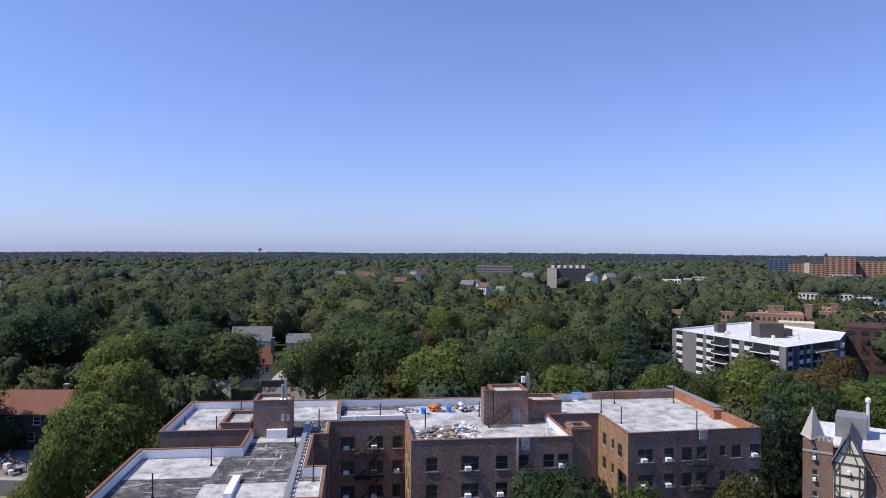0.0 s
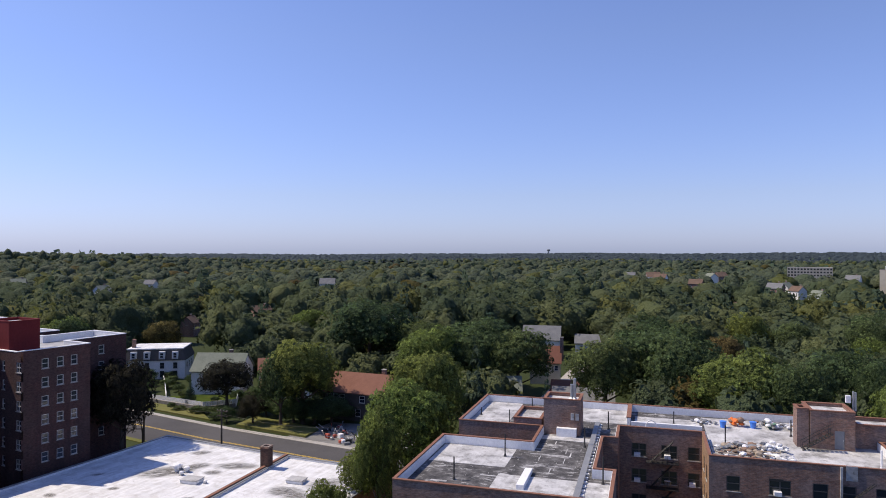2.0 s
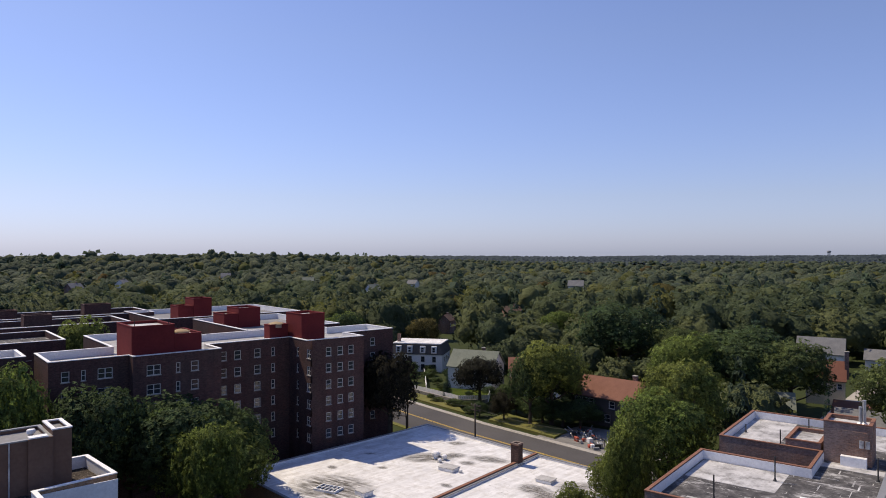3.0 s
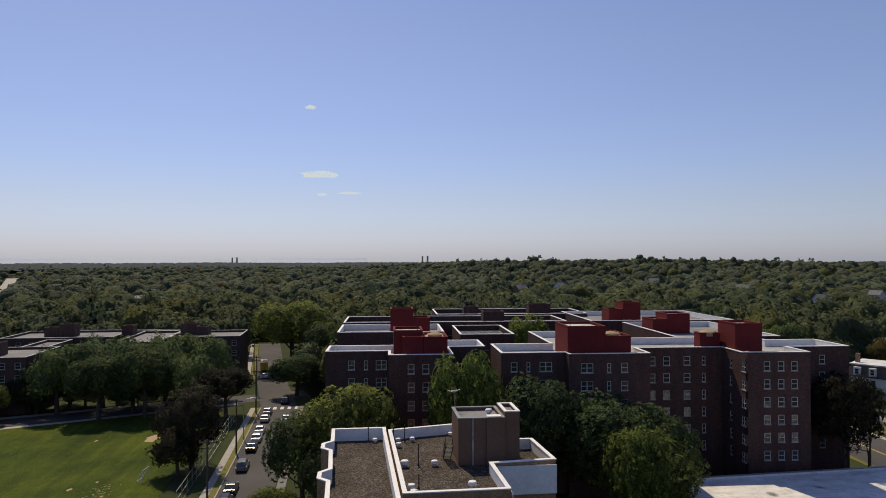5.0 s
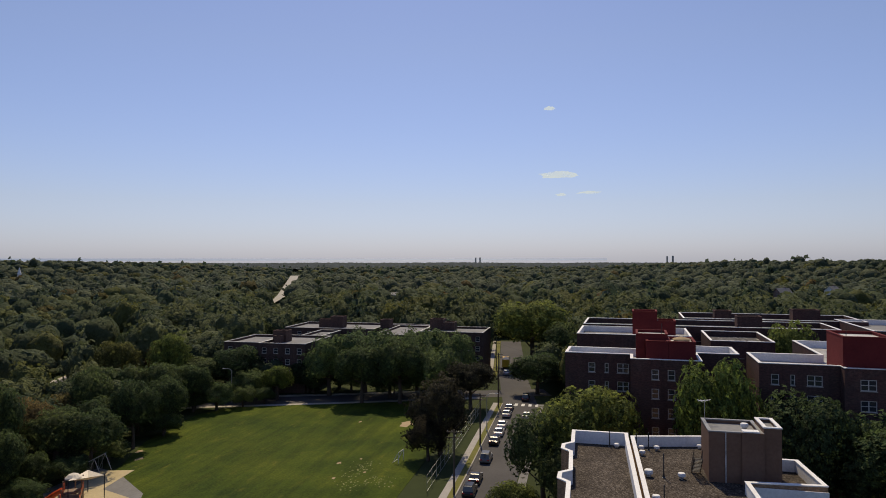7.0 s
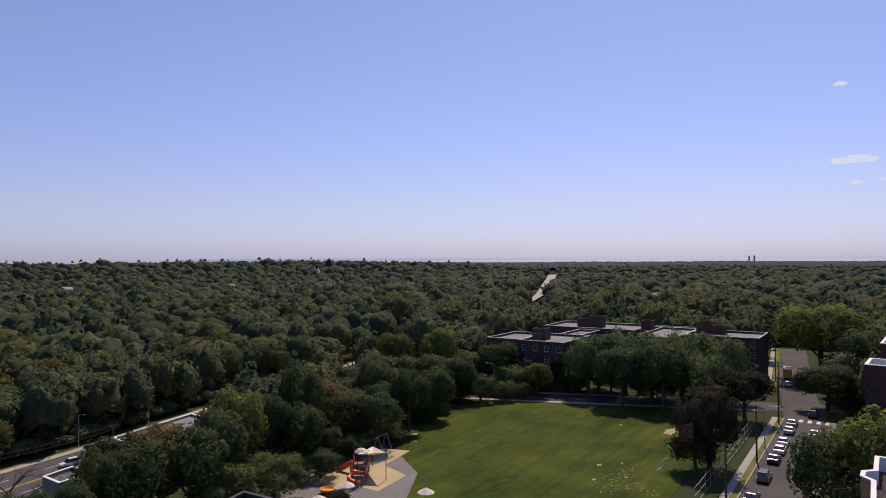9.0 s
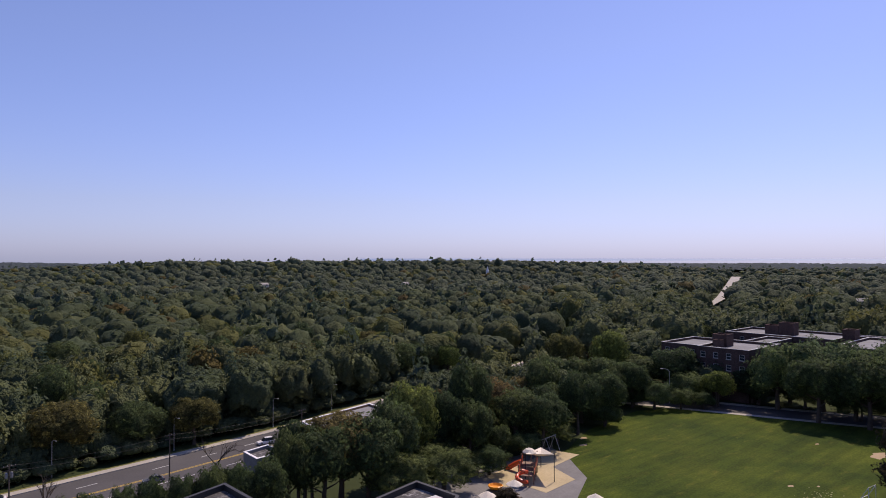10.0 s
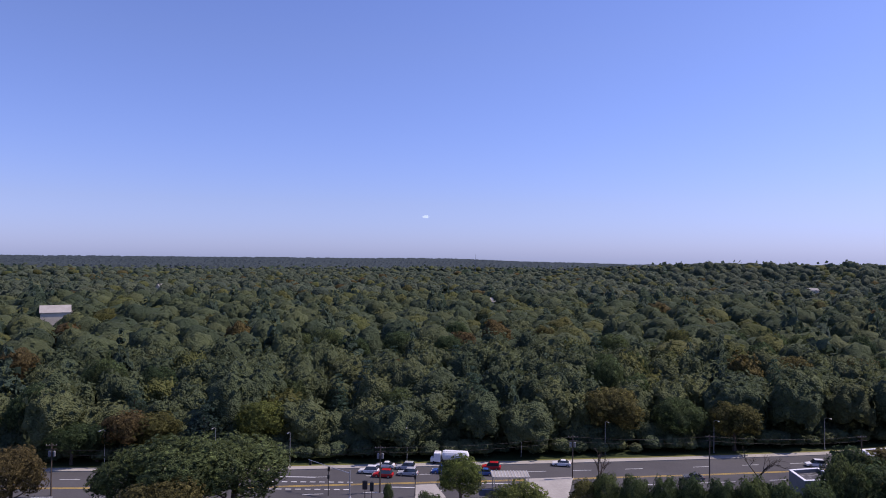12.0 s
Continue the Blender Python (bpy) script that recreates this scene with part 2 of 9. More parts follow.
M_WOOD_NEEDLE = foliage("needles of woods", [(0.057, 0.086, 0.059), (0.066, 0.101, 0.066), (0.063, 0.095, 0.069), (0.078, 0.113, 0.066)], woods=True, grain=2.4)
# canopy self-shadow and blue distance haze are put into this colour
M_FARWOOD_SHADE_HAZE = mottled("far woods", (0.028, 0.038, 0.040), (0.044, 0.057, 0.058), 0.004, 0.03, 0.95, 0.0, world=True)
M_BARK = mottled("bark", (0.06, 0.045, 0.035), (0.14, 0.11, 0.085), 1.2, 9, 0.95, 0.7)
M_GROUND = mottled("woodland floor and lawns", (0.022, 0.034, 0.012), (0.05, 0.062, 0.022), 0.02, 0.6, 0.95, 0.4, world=True)
M_ASPHALT = mottled("asphalt", (0.062, 0.06, 0.062), (0.115, 0.11, 0.11), 0.06, 3.0, 0.9, 0.15)
M_CONCRETE = mottled("pavement concrete", (0.30, 0.28, 0.25), (0.44, 0.41, 0.36), 0.3, 4, 0.9, 0.2)
M_YELLOW = mottled("yellow road paint", (0.42, 0.27, 0.04), (0.60, 0.40, 0.07), 0.6, 5, 0.8, 0.1)
M_WHITEPAINT = mottled("white road paint", (0.45, 0.45, 0.44), (0.72, 0.72, 0.70), 0.6, 5, 0.8, 0.1)
M_LAWN = turf("mown field grass")
M_VERGE = mottled("dry verge grass", (0.10, 0.115, 0.03), (0.19, 0.17, 0.06), 0.12, 1.5, 0.95, 0.5, world=True)
M_SAND = mottled("playground surfacing", (0.40, 0.33, 0.20), (0.52, 0.43, 0.27), 0.2, 3, 0.95, 0.2)
M_DIRT = mottled("bare earth", (0.30, 0.22, 0.13), (0.45, 0.34, 0.22), 0.3, 3, 0.95, 0.4)
M_BRICK = brickwork("brown brick", [(0.30, 0.165, 0.115), (0.21, 0.125, 0.10), (0.235, 0.185, 0.17)], (0.24, 0.20, 0.17))
M_TAN = brickwork("buff brick", [(0.36, 0.215, 0.12), (0.30, 0.17, 0.10), (0.30, 0.19, 0.12)], (0.30, 0.25, 0.2))
M_MAROON = brickwork("dark maroon brick", [(0.100, 0.047, 0.042), (0.078, 0.041, 0.038), (0.080, 0.054, 0.050)], (0.10, 0.075, 0.07))
M_REDPAINT = mottled("red painted brick", (0.115, 0.018, 0.021), (0.175, 0.029, 0.028), 0.3, 3, 0.85, 0.25)
M_CLAYBRICK = brickwork("orange brick", [(0.40, 0.16, 0.08), (0.34, 0.13, 0.07), (0.36, 0.17, 0.10)], (0.3, 0.2, 0.15))
M_TANPANEL = mottled("brown render", (0.135, 0.080, 0.058), (0.195, 0.120, 0.088), 0.3, 3, 0.88, 0.2)
M_GREYBRICK = mottled("grey brick facing", (0.15, 0.15, 0.155), (0.22, 0.22, 0.225), 0.3, 3, 0.85, 0.2)
M_NAVY = plain("dark blue panel", (0.035, 0.05, 0.12))
M_PINKBRICK = mottled("tan-red brick", (0.27, 0.15, 0.11), (0.38, 0.23, 0.16), 0.2, 3, 0.85, 0.2)
M_BLUEGLASS = mottled("blue glass facade", (0.05, 0.08, 0.14), (0.09, 0.13, 0.2), 0.3, 3, 0.3, 0.1)
M_GREENGLASS = mottled("green glass facade", (0.06, 0.13, 0.12), (0.10, 0.18, 0.17), 0.3, 3, 0.3, 0.1)
M_NAVYBRICK = mottled("purple-brown brick", (0.09, 0.075, 0.085), (0.14, 0.115, 0.125), 0.2, 3, 0.85, 0.2)
M_SLATELIGHT = mottled("pale weathered slate", (0.36, 0.34, 0.31), (0.50, 0.48, 0.45), 0.9, 6, 0.85, 0.4)
M_DARKBRICK = brickwork("dark brown brick", [(0.10, 0.055, 0.045), (0.08, 0.048, 0.04), (0.09, 0.06, 0.052)], (0.10, 0.08, 0.075))
M_GREYROOF = mottled("grey felt roof", (0.16, 0.16, 0.165), (0.27, 0.27, 0.275), 0.2, 2, 0.85, 0.2)
M_PALEROOF = coating("pale grey roof felt", (0.26, 0.26, 0.265), (0.40, 0.40, 0.40), (0.18, 0.175, 0.165))
M_GREYPAVE = mottled("grey paving", (0.15, 0.147, 0.142), (0.235, 0.228, 0.22), 0.3, 3, 0.88, 0.2)
M_TAR = felt("black roof felt")
M_SILVER = coating("silver roof coating", (0.36, 0.355, 0.35), (0.57, 0.565, 0.56), (0.19, 0.185, 0.175))
M_WHITEROOF = coating("white roof membrane", (0.60, 0.60, 0.605), (0.74, 0.74, 0.74), (0.52, 0.505, 0.485))
M_WHITE = mottled("white paint", (0.66, 0.66, 0.67), (0.82, 0.82, 0.82), 0.4, 4, 0.65, 0.1)
M_CLAY = mottled("clay coping tile", (0.175, 0.085, 0.06), (0.285, 0.145, 0.10), 0.9, 6, 0.85, 0.3)
M_GREYMETAL = mottled("grey metal", (0.16, 0.165, 0.17), (0.26, 0.265, 0.27), 0.5, 5, 0.5, 0.1)
M_BLACKIRON = mottled("black iron", (0.015, 0.015, 0.016), (0.035, 0.033, 0.032), 1, 8, 0.6, 0.2)
M_GALV = mottled("galvanised steel", (0.38, 0.39, 0.40), (0.55, 0.56, 0.57), 1.2, 8, 0.4, 0.1, 0.6)
M_GRAVEL = gravel("gravel roof")
M_FRAME = mottled("window frame paint", (0.42, 0.41, 0.40), (0.56, 0.55, 0.53), 1, 8, 0.6, 0.1)
M_DARKFRAME = mottled("dark window frame", (0.05, 0.045, 0.042), (0.11, 0.10, 0.095), 1, 8, 0.6, 0.1)
M_SILL = mottled("stone sill", (0.30, 0.28, 0.26), (0.42, 0.40, 0.37), 1, 6, 0.85, 0.2)
M_WOOD = mottled("weathered pole wood", (0.07, 0.055, 0.042), (0.15, 0.12, 0.095), 1.0, 8, 0.95, 0.5)


def _glass(nd, ln, b):
    b.inputs["Base Color"].default_value = (0.03, 0.035, 0.04, 1)
    b.inputs["Specular IOR Level"].default_value = 0.8
M_GLASS = material("window glass", _glass, 0.06)


def _stain(nd, ln, b):
    """Dirt that thins out towards its edge in streaks."""
    b.inputs["Base Color"].default_value = (0.06, 0.052, 0.04, 1)
    gr = nd.new("ShaderNodeTexGradient")
    gr.gradient_type = "SPHERICAL"
    ln.new(coords(nd, ln), gr.inputs[0])
    n = tex(nd, ln, coords(nd, ln, (1.5, 7.0, 1.0)), 1.4, 7.0, 0.7)
    mul = nd.new("ShaderNodeMath")
    mul.operation = "MULTIPLY"
    ln.new(ramp(nd, ln, n, [(0.40, (0.05, 0.05, 0.05)), (0.62, (1, 1, 1))]), mul.inputs[0]), ln.new(ramp(nd, ln, gr.outputs["Fac"], [(0.0, (0, 0, 0)), (0.6, (1, 1, 1))]), mul.inputs[1])
    ln.new(mul.outputs[0], b.inputs["Alpha"])
M_STAIN = material("roof dirt", _stain, 0.9)

# ---- building blocks ----
def part(name, bm, mat, parent=None, label=""):
    """Links a bmesh as one mesh object under a thing or part."""
    me = bpy.data.meshes.new(name)
    bm.normal_update()
    bm.to_mesh(me)
    bm.free()
    for m in (mat if isinstance(mat, (list, tuple)) else [mat]):
        me.materials.append(m)
    ob = new(name, me)
    if parent is not None:
        ob.parent = parent
    return tagged(ob, label) if label else ob


def again(ob, m, parent=None):
    """A further object on the mesh of ob (and of its children), at the pose m under parent."""
    o = new(ob.name.split(".")[0], ob.data)
    o.parent = parent
    o.matrix_basis = m
    for c in ob.children:
        again(c, c.matrix_basis, o)
    return o


def base(name, m, label, category, group=""):
    ob = new(name)
    ob.empty_display_size = 0.5
    ob.matrix_basis = m
    return tagged(ob, label, category, group)


def box(bm, x0, x1, y0, y1, z0, z1, bev=0.0):
    vs = [bm.verts.new(p) for p in ((x0, y0, z0), (x1, y0, z0), (x1, y1, z0), (x0, y1, z0), (x0, y0, z1), (x1, y0, z1), (x1, y1, z1), (x0, y1, z1))]
    fs = [bm.faces.new([vs[i] for i in q]) for q in ((0, 3, 2, 1), (4, 5, 6, 7), (0, 1, 5, 4), (1, 2, 6, 5), (2, 3, 7, 6), (3, 0, 4, 7))]
    if bev:
        es = list({e for f in fs for e in f.edges})
        bmesh.ops.bevel(bm, geom=es, offset=bev, segments=1, affect="EDGES")
    return fs


def boxes(*bs):
    bm = bmesh.new()
    for b in bs:
        box(bm, *b)
    return bm


def prism(bm, poly, z0, z1):
    lo, hi = [bm.verts.new((x, y, z0)) for x, y in poly], [bm.verts.new((x, y, z1)) for x, y in poly]
    bm.faces.new(list(reversed(lo)))
    bm.faces.new(hi)
    n = len(poly)
    for i in range(n):
        bm.faces.new((lo[i], lo[(i + 1) % n], hi[(i + 1) % n], hi[i]))


def tube(bm, p, q, r0, r1=None, n=8, caps=True):
    r1 = r0 if r1 is None else r1
    p, q = Vector(p), Vector(q)
    d = (q - p).normalized()
    a = d.orthogonal().normalized()
    b = d.cross(a)
    rings = []
    for c, r in ((p, r0), (q, r1)):
        rings.append([bm.verts.new(c + (a * math.cos(2 * math.pi * k / n) + b * math.sin(2 * math.pi * k / n)) * r) for k in range(n)])
    for k in range(n):
        bm.faces.new((rings[0][k], rings[0][(k + 1) % n], rings[1][(k + 1) % n], rings[1][k]))
    if caps:
        bm.faces.new(list(reversed(rings[0])))
        bm.faces.new(rings[1])


def lathe(bm, prof, n=12, cx=0.0, cy=0.0):
    """A turned body from (radius, height) pairs."""
    rings = [[bm.verts.new((cx + r * math.cos(2 * math.pi * k / n), cy + r * math.sin(2 * math.pi * k / n), z)) for k in range(n)] for r, z in prof]
    for a, b in zip(rings, rings[1:]):
        for k in range(n):
            bm.faces.new((a[k], a[(k + 1) % n], b[(k + 1) % n], b[k]))
    bm.faces.new(list(reversed(rings[0])))
    bm.faces.new(rings[-1])


def inset(poly, d):
    """The polygon (counter-clockwise) with all edges moved inwards by d."""
    out, n = [], len(poly)
    for i in range(n):
        p0, p1, p2 = Vector(poly[i - 1]), Vector(poly[i]), Vector(poly[(i + 1) % n])
        a, b = (p1 - p0).normalized(), (p2 - p1).normalized()
        na, nb = Vector((-a.y, a.x)), Vector((-b.y, b.x))
        m = na + nb
        out.append(tuple(p1 + m * (d / max(0.2, m.dot(na)))))
    return out


def ring(bm, poly, d0, d1, z0, z1):
    """A mitred band round the polygon between two insets."""
    o, i = inset(poly, d0), inset(poly, d1)
    n = len(poly)
    v = [[bm.verts.new((*p, z)) for p in q] for q in (o, i) for z in (z0, z1)]
    ol, oh, il, ih = v
    for k in range(n):
        j = (k + 1) % n
        for q in ((ol[k], ol[j], oh[j], oh[k]), (ih[k], ih[j], il[j], il[k]), (oh[k], oh[j], ih[j], ih[k]), (il[k], il[j], ol[j], ol[k])):
            bm.faces.new(q)


def wall_mesh(p, q, z0, z1, holes, t=0.3, lo_in=None, hi_in=None):
    """A wall from p to q, its outside to the right, with openings (s0, s1, za, zb) right through it."""
    p, q = Vector(p), Vector(q)
    L = (q - p).length
    d = (q - p) / L
    nrm = Vector((d.y, -d.x))
    a_in = 0.0 if lo_in is None else (Vector(lo_in) - p).dot(d)
    b_in = L if hi_in is None else (Vector(hi_in) - p).dot(d)
    ss = sorted({0.0, L, *(h[0] for h in holes), *(h[1] for h in holes)})
    zs = sorted({z0, z1, *(h[2] for h in holes), *(h[3] for h in holes)})
    bm = bmesh.new()

    def pt(s, z, depth):
        if depth:
            s = a_in if s == 0.0 else b_in if s == L else s
        w = p + d * s - nrm * depth
        return bm.verts.new((w.x, w.y, z))

    def solid(s, z):
        return not any(h[0] < s < h[1] and h[2] < z < h[3] for h in holes)
    for s0, s1 in zip(ss, ss[1:]):
        run = None
        for za, zb in zip(zs, zs[1:]):
            if solid((s0 + s1) / 2, (za + zb) / 2):
                for dep in (0.0, t):
                    f = [pt(s0, za, dep), pt(s1, za, dep), pt(s1, zb, dep), pt(s0, zb, dep)]
                    bm.faces.new(f if dep == 0.0 else f[::-1])
    for h in holes:
        s0, s1, za, zb = h
        for (sa, zc), (sb, zd) in (((s0, za), (s1, za)), ((s1, za), (s1, zb)), ((s1, zb), (s0, zb)), ((s0, zb), (s0, za))):
            bm.faces.new((pt(sa, zc, 0.0), pt(sb, zd, 0.0), pt(sb, zd, t), pt(sa, zc, t)))
    bm.faces.new((pt(0.0, z1, 0.0), pt(L, z1, 0.0), pt(L, z1, t), pt(0.0, z1, t)))
    bmesh.ops.remove_doubles(bm, verts=bm.verts[:], dist=0.0005)
    return bm


SASHES = {}


def window(parent, x, y, z, turn, w, h, kind="sash", frame_mat=None, ac=False):
    """A window in its opening: sill and frame with meeting rail, dark pane behind; perhaps an air conditioner. It faces -y before the turn."""
    fm = frame_mat or M_FRAME
    key = (round(w, 2), round(h, 2), kind, fm.name)
    m = pose(x, y, z, 0, 0, turn)
    if key in SASHES:
        o = again(SASHES[key], m, parent)
    else:
        f = 0.09
        cuts = [(f, w - f)] if kind == "sash" else [(f, w / 2 - 0.06), (w / 2 + 0.06, w - f)]
        bm = wall_mesh((-w / 2, 0.05), (w / 2, 0.05), 0, h, [(c, d, za, zb) for c, d in cuts for za, zb in ((f, h * 0.5 - 0.04), (h * 0.5 + 0.04, h - f))], 0.08)
        o = part("window", bm, fm, parent)
        o.matrix_basis = m
        part("sill", boxes((-w / 2 - 0.08, w / 2 + 0.08, -0.07, 0.05, -0.1, 0)), M_SILL, o)
        part("pane", boxes((-w / 2 + f, w / 2 - f, 0.1, 0.12, f, h - f)), M_GLASS, o)
        SASHES[key] = o
    if ac:
        if "ac" not in SASHES:
            bm = bmesh.new()
            box(bm, -0.36, 0.36, -0.42, 0.08, 0.02, 0.46, 0.03)
            a = part("air_conditioner", bm, M_WHITE, o)
            SASHES["ac"] = a
        else:
            a = again(SASHES["ac"], Matrix.Identity(4), o)
        a.matrix_basis = pose(-w * 0.12, 0, 0)
    return o


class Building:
    """A house in a turned plan: (u, v) run along and across it; the empty stands at its base."""

    def __init__(self, name, turn, u, v, label, category="building", group="", ground=0.0):
        self.u, self.v, self.turn = u, v, turn
        c, s = math.cos(radians(turn)), math.sin(radians(turn))
        self.ob = base(name, pose(u * c - v * s, u * s + v * c, ground, 0, 0, turn), label, category, group)
        self.g = ground

    def P(self, pts):
        return [(a - self.u, b - self.v) for a, b in pts]

    def block(self, poly, z0, z1, mat, roof_z=None, roof_mat=None, coping=None, lining=None, holes=None, mats=None, cop_h=0.1):
        """Walls with openings on each edge of the plan, a roof slab below the parapet, coping and inner lining."""
        pl = self.P(poly)
        g = self.g
        inn = inset(pl, 0.3)
        n = len(pl)
        for i in range(n):
            hs = [(h[0], h[1], h[2] - g, h[3] - g) for h in (holes or {}).get(i, [])]
            m = (mats or {}).get(i, mat)
            part("wall", wall_mesh(pl[i], pl[(i + 1) % n], z0 - g, z1 - g, hs, 0.3, inn[i], inn[(i + 1) % n]), m, self.ob)
            d = (Vector(pl[(i + 1) % n]) - Vector(pl[i])).normalized()
            ang = math.degrees(math.atan2(d.y, d.x))
            for k, h in enumerate((holes or {}).get(i, [])):
                c = Vector(pl[i]) + d * (h[0] + h[1]) / 2
                opt = h[4] if len(h) > 4 else {}
                window(self.ob, c.x, c.y, h[2] - g, ang, h[1] - h[0], h[3] - h[2], **opt)
        if roof_z is not None:
            bm = bmesh.new()
            prism(bm, inset(pl, 0.29), roof_z - 0.25 - g, roof_z - g)
            part("roof", bm, roof_mat, self.ob)
        if coping:
            bm = bmesh.new()
            ring(bm, pl, -0.05, 0.27 if coping is M_CLAY else 0.38, z1 - g, z1 + cop_h - g)
            part("coping", bm, coping, self.ob)
        if lining:
            bm = bmesh.new()
            ring(bm, pl, 0.302, 0.34, roof_z - g + 0.004, z1 - g - 0.004)
            part("parapet_lining", bm, lining, self.ob)

    def put(self, name, bs, mat, label=""):
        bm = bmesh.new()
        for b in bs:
            box(bm, b[0] - self.u, b[1] - self.u, b[2] - self.v, b[3] - self.v, b[4] - self.g, b[5] - self.g, *b[6:])
        return part(name, bm, mat, self.ob, label)


# ---- the land ----
def smooth(a, b, x):
    t = min(1.0, max(0.0, (x - a) / (b - a)))
    return t * t * (3 - 2 * t)


def lerp(tab, x):
    for (x0, y0), (x1, y1) in zip(tab, tab[1:]):
        if x <= x1:
            return y0 + (y1 - y0) * max(0.0, (x - x0) / (x1 - x0))
    return tab[-1][1]


# height of the far ridge by bearing (degrees to the left of +y)
RIDGE = [(-180, 27), (-150, 29), (-135, 30), (-60, 26), (-35, 20), (-10, 20), (5, 14), (20, 10), (40, 6), (60, 4), (75, 4), (90, 2), (120, 1), (135, 3), (155, 4), (166, 4), (175, 15), (180, 27)]


# and of the nearer wooded hills
NEAR_HILL = [(-180, 0), (40, 0), (52, 16), (64, 25), (78, 24), (88, 8), (116, 0), (123, 15), (135, 21), (160, 20), (166, 10), (172, 0), (180, 0)]


def terr(x, y):
    """Height of the land: level round the camera, rolling hills far away."""
    r = math.hypot(x, y)
    if r < 450:
        return 0.0
    az = math.degrees(math.atan2(-x, y))
    h = lerp(RIDGE, az)
    n = noise.noise((x / 700, y / 700, 3.1)) * 7 + noise.noise((x / 260, y / 260, 9.0)) * 2.5
    n += lerp(NEAR_HILL, az) * smooth(560, 1000, r) * (1 - smooth(1800, 2600, r))
    return smooth(450, 1300, r) * n + smooth(1500, 4200, r) * h - 4 * smooth(450, 900, r)


def sheet(name, mat, radii, bearings, lift=0.0, rough=0.0, seed=5):
    rng = np.random.default_rng(seed)
    V = []
    for r in radii:
        for a in bearings:
            x, y = -r * math.sin(a), r * math.cos(a)
            V.append((x, y, terr(x, y) + lift + (rng.random() - 0.5) * 2 * rough))
    n, F = len(bearings), []
    for i in range(len(radii) - 1):
        for j in range(n - 1):
            F.append((i * n + j, i * n + j + 1, (i + 1) * n + j + 1, (i + 1) * n + j))
    me = bpy.data.meshes.new(name)
    me.from_pydata(V, [], [f[::-1] for f in F])
    me.materials.append(mat)
    return new(name, me)


ground = sheet("ground", M_GROUND, [0.02, 150, 300, 450, 520, 600, 700, 820, 960, 1130, 1350, 1650, 2000, 2500, 3100, 3800, 4900], [radians(k * 3) for k in range(121)])
tagged(ground, "dark green ground of lawns and woodland floor reaching the horizon", "ground", kind="structure")


def flat(name, poly, mat, label, z=0.03, kind="structure", category="ground", bottom=-0.3):
    bm = bmesh.new()
    prism(bm, poly, bottom, z)
    return tagged(part(name, bm, mat), label, category, kind=kind)


def offset_line(line, d):
    """The polyline moved to its left by d."""
    out = []
    for i, p in enumerate(line):
        a, b = Vector(line[max(0, i - 1)]), Vector(line[min(len(line) - 1, i + 1)])
        t = (b - a).normalized()
        out.append((p[0] - t.y * d, p[1] + t.x * d))
    return out


def strip(name, line, d0, d1, mat, label, z=0.03, category="road", kind="structure", bottom=-0.3, parent=None):
    """A band along a polyline between two offsets to its left."""
    a, b = offset_line(line, d0), offset_line(line, d1)
    bm = bmesh.new()
    for i in range(len(line) - 1):
        q = [a[i], a[i + 1], b[i + 1], b[i]]
        if d1 < d0:
            q.reverse()
        lo, hi = [bm.verts.new((*p, bottom)) for p in q], [bm.verts.new((*p, z)) for p in q]
        bm.faces.new(hi)
        for k in range(4):
            bm.faces.new((lo[k], lo[(k + 1) % 4], hi[(k + 1) % 4], hi[k]))
    bmesh.ops.remove_doubles(bm, verts=bm.verts[:], dist=0.001)
    bmesh.ops.recalc_face_normals(bm, faces=bm.faces[:])
    ob = part(name, bm, mat, parent)
    return ob if parent else tagged(ob, label, category, kind=kind)


def dashes(parent, line, off, width, length, gap, mat, z=0.04, start=0.0, end=1e9):
    """Painted dashes along a polyline, joined into one part of its road."""
    bm = bmesh.new()
    l = [Vector(p) for p in offset_line(line, off)]
    s = 0.0
    for a, b in zip(l, l[1:]):
        L = (b - a).length
        d = (b - a) / L
        k = 0.0
        while k + length < L:
            if start <= s + k <= end:
                p, q, n = a + d * k, a + d * (k + length), Vector((-d.y, d.x)) * width / 2
                bm.faces.new([bm.verts.new((*v, z)) for v in (p - n, q - n, q + n, p + n)])
            k += length + gap
        s += L
    bmesh.ops.recalc_face_normals(bm, faces=bm.faces[:])
    return part("road_marking", bm, mat, parent)


# the road to the north, past the low white-roofed building
ROAD_N = [(-42, 95.6), (-65, 95.6), (-95, 96.6), (-125, 99.5), (-160, 105), (-230, 120)]
road_n = strip("road", ROAD_N, -6.6, 6.8, M_ASPHALT, "grey asphalt two-lane road with double yellow line")
for k in (-0.22, 0.10):
    strip("road_marking", ROAD_N, k, k + 0.16, M_YELLOW, "", 0.036, bottom=0.0, parent=road_n)
strip("kerb", ROAD_N, -6.8, -6.6, M_CONCRETE, "pale concrete kerb along the road", 0.14, "kerb")
strip("pavement", ROAD_N, -8.0, -6.8, M_SILL, "narrow pale concrete pavement beside the road", 0.13, "pavement")
strip("verge", ROAD_N, 6.8, 8.0, M_VERGE, "strip of dry grass beside the road", 0.12, "verge")

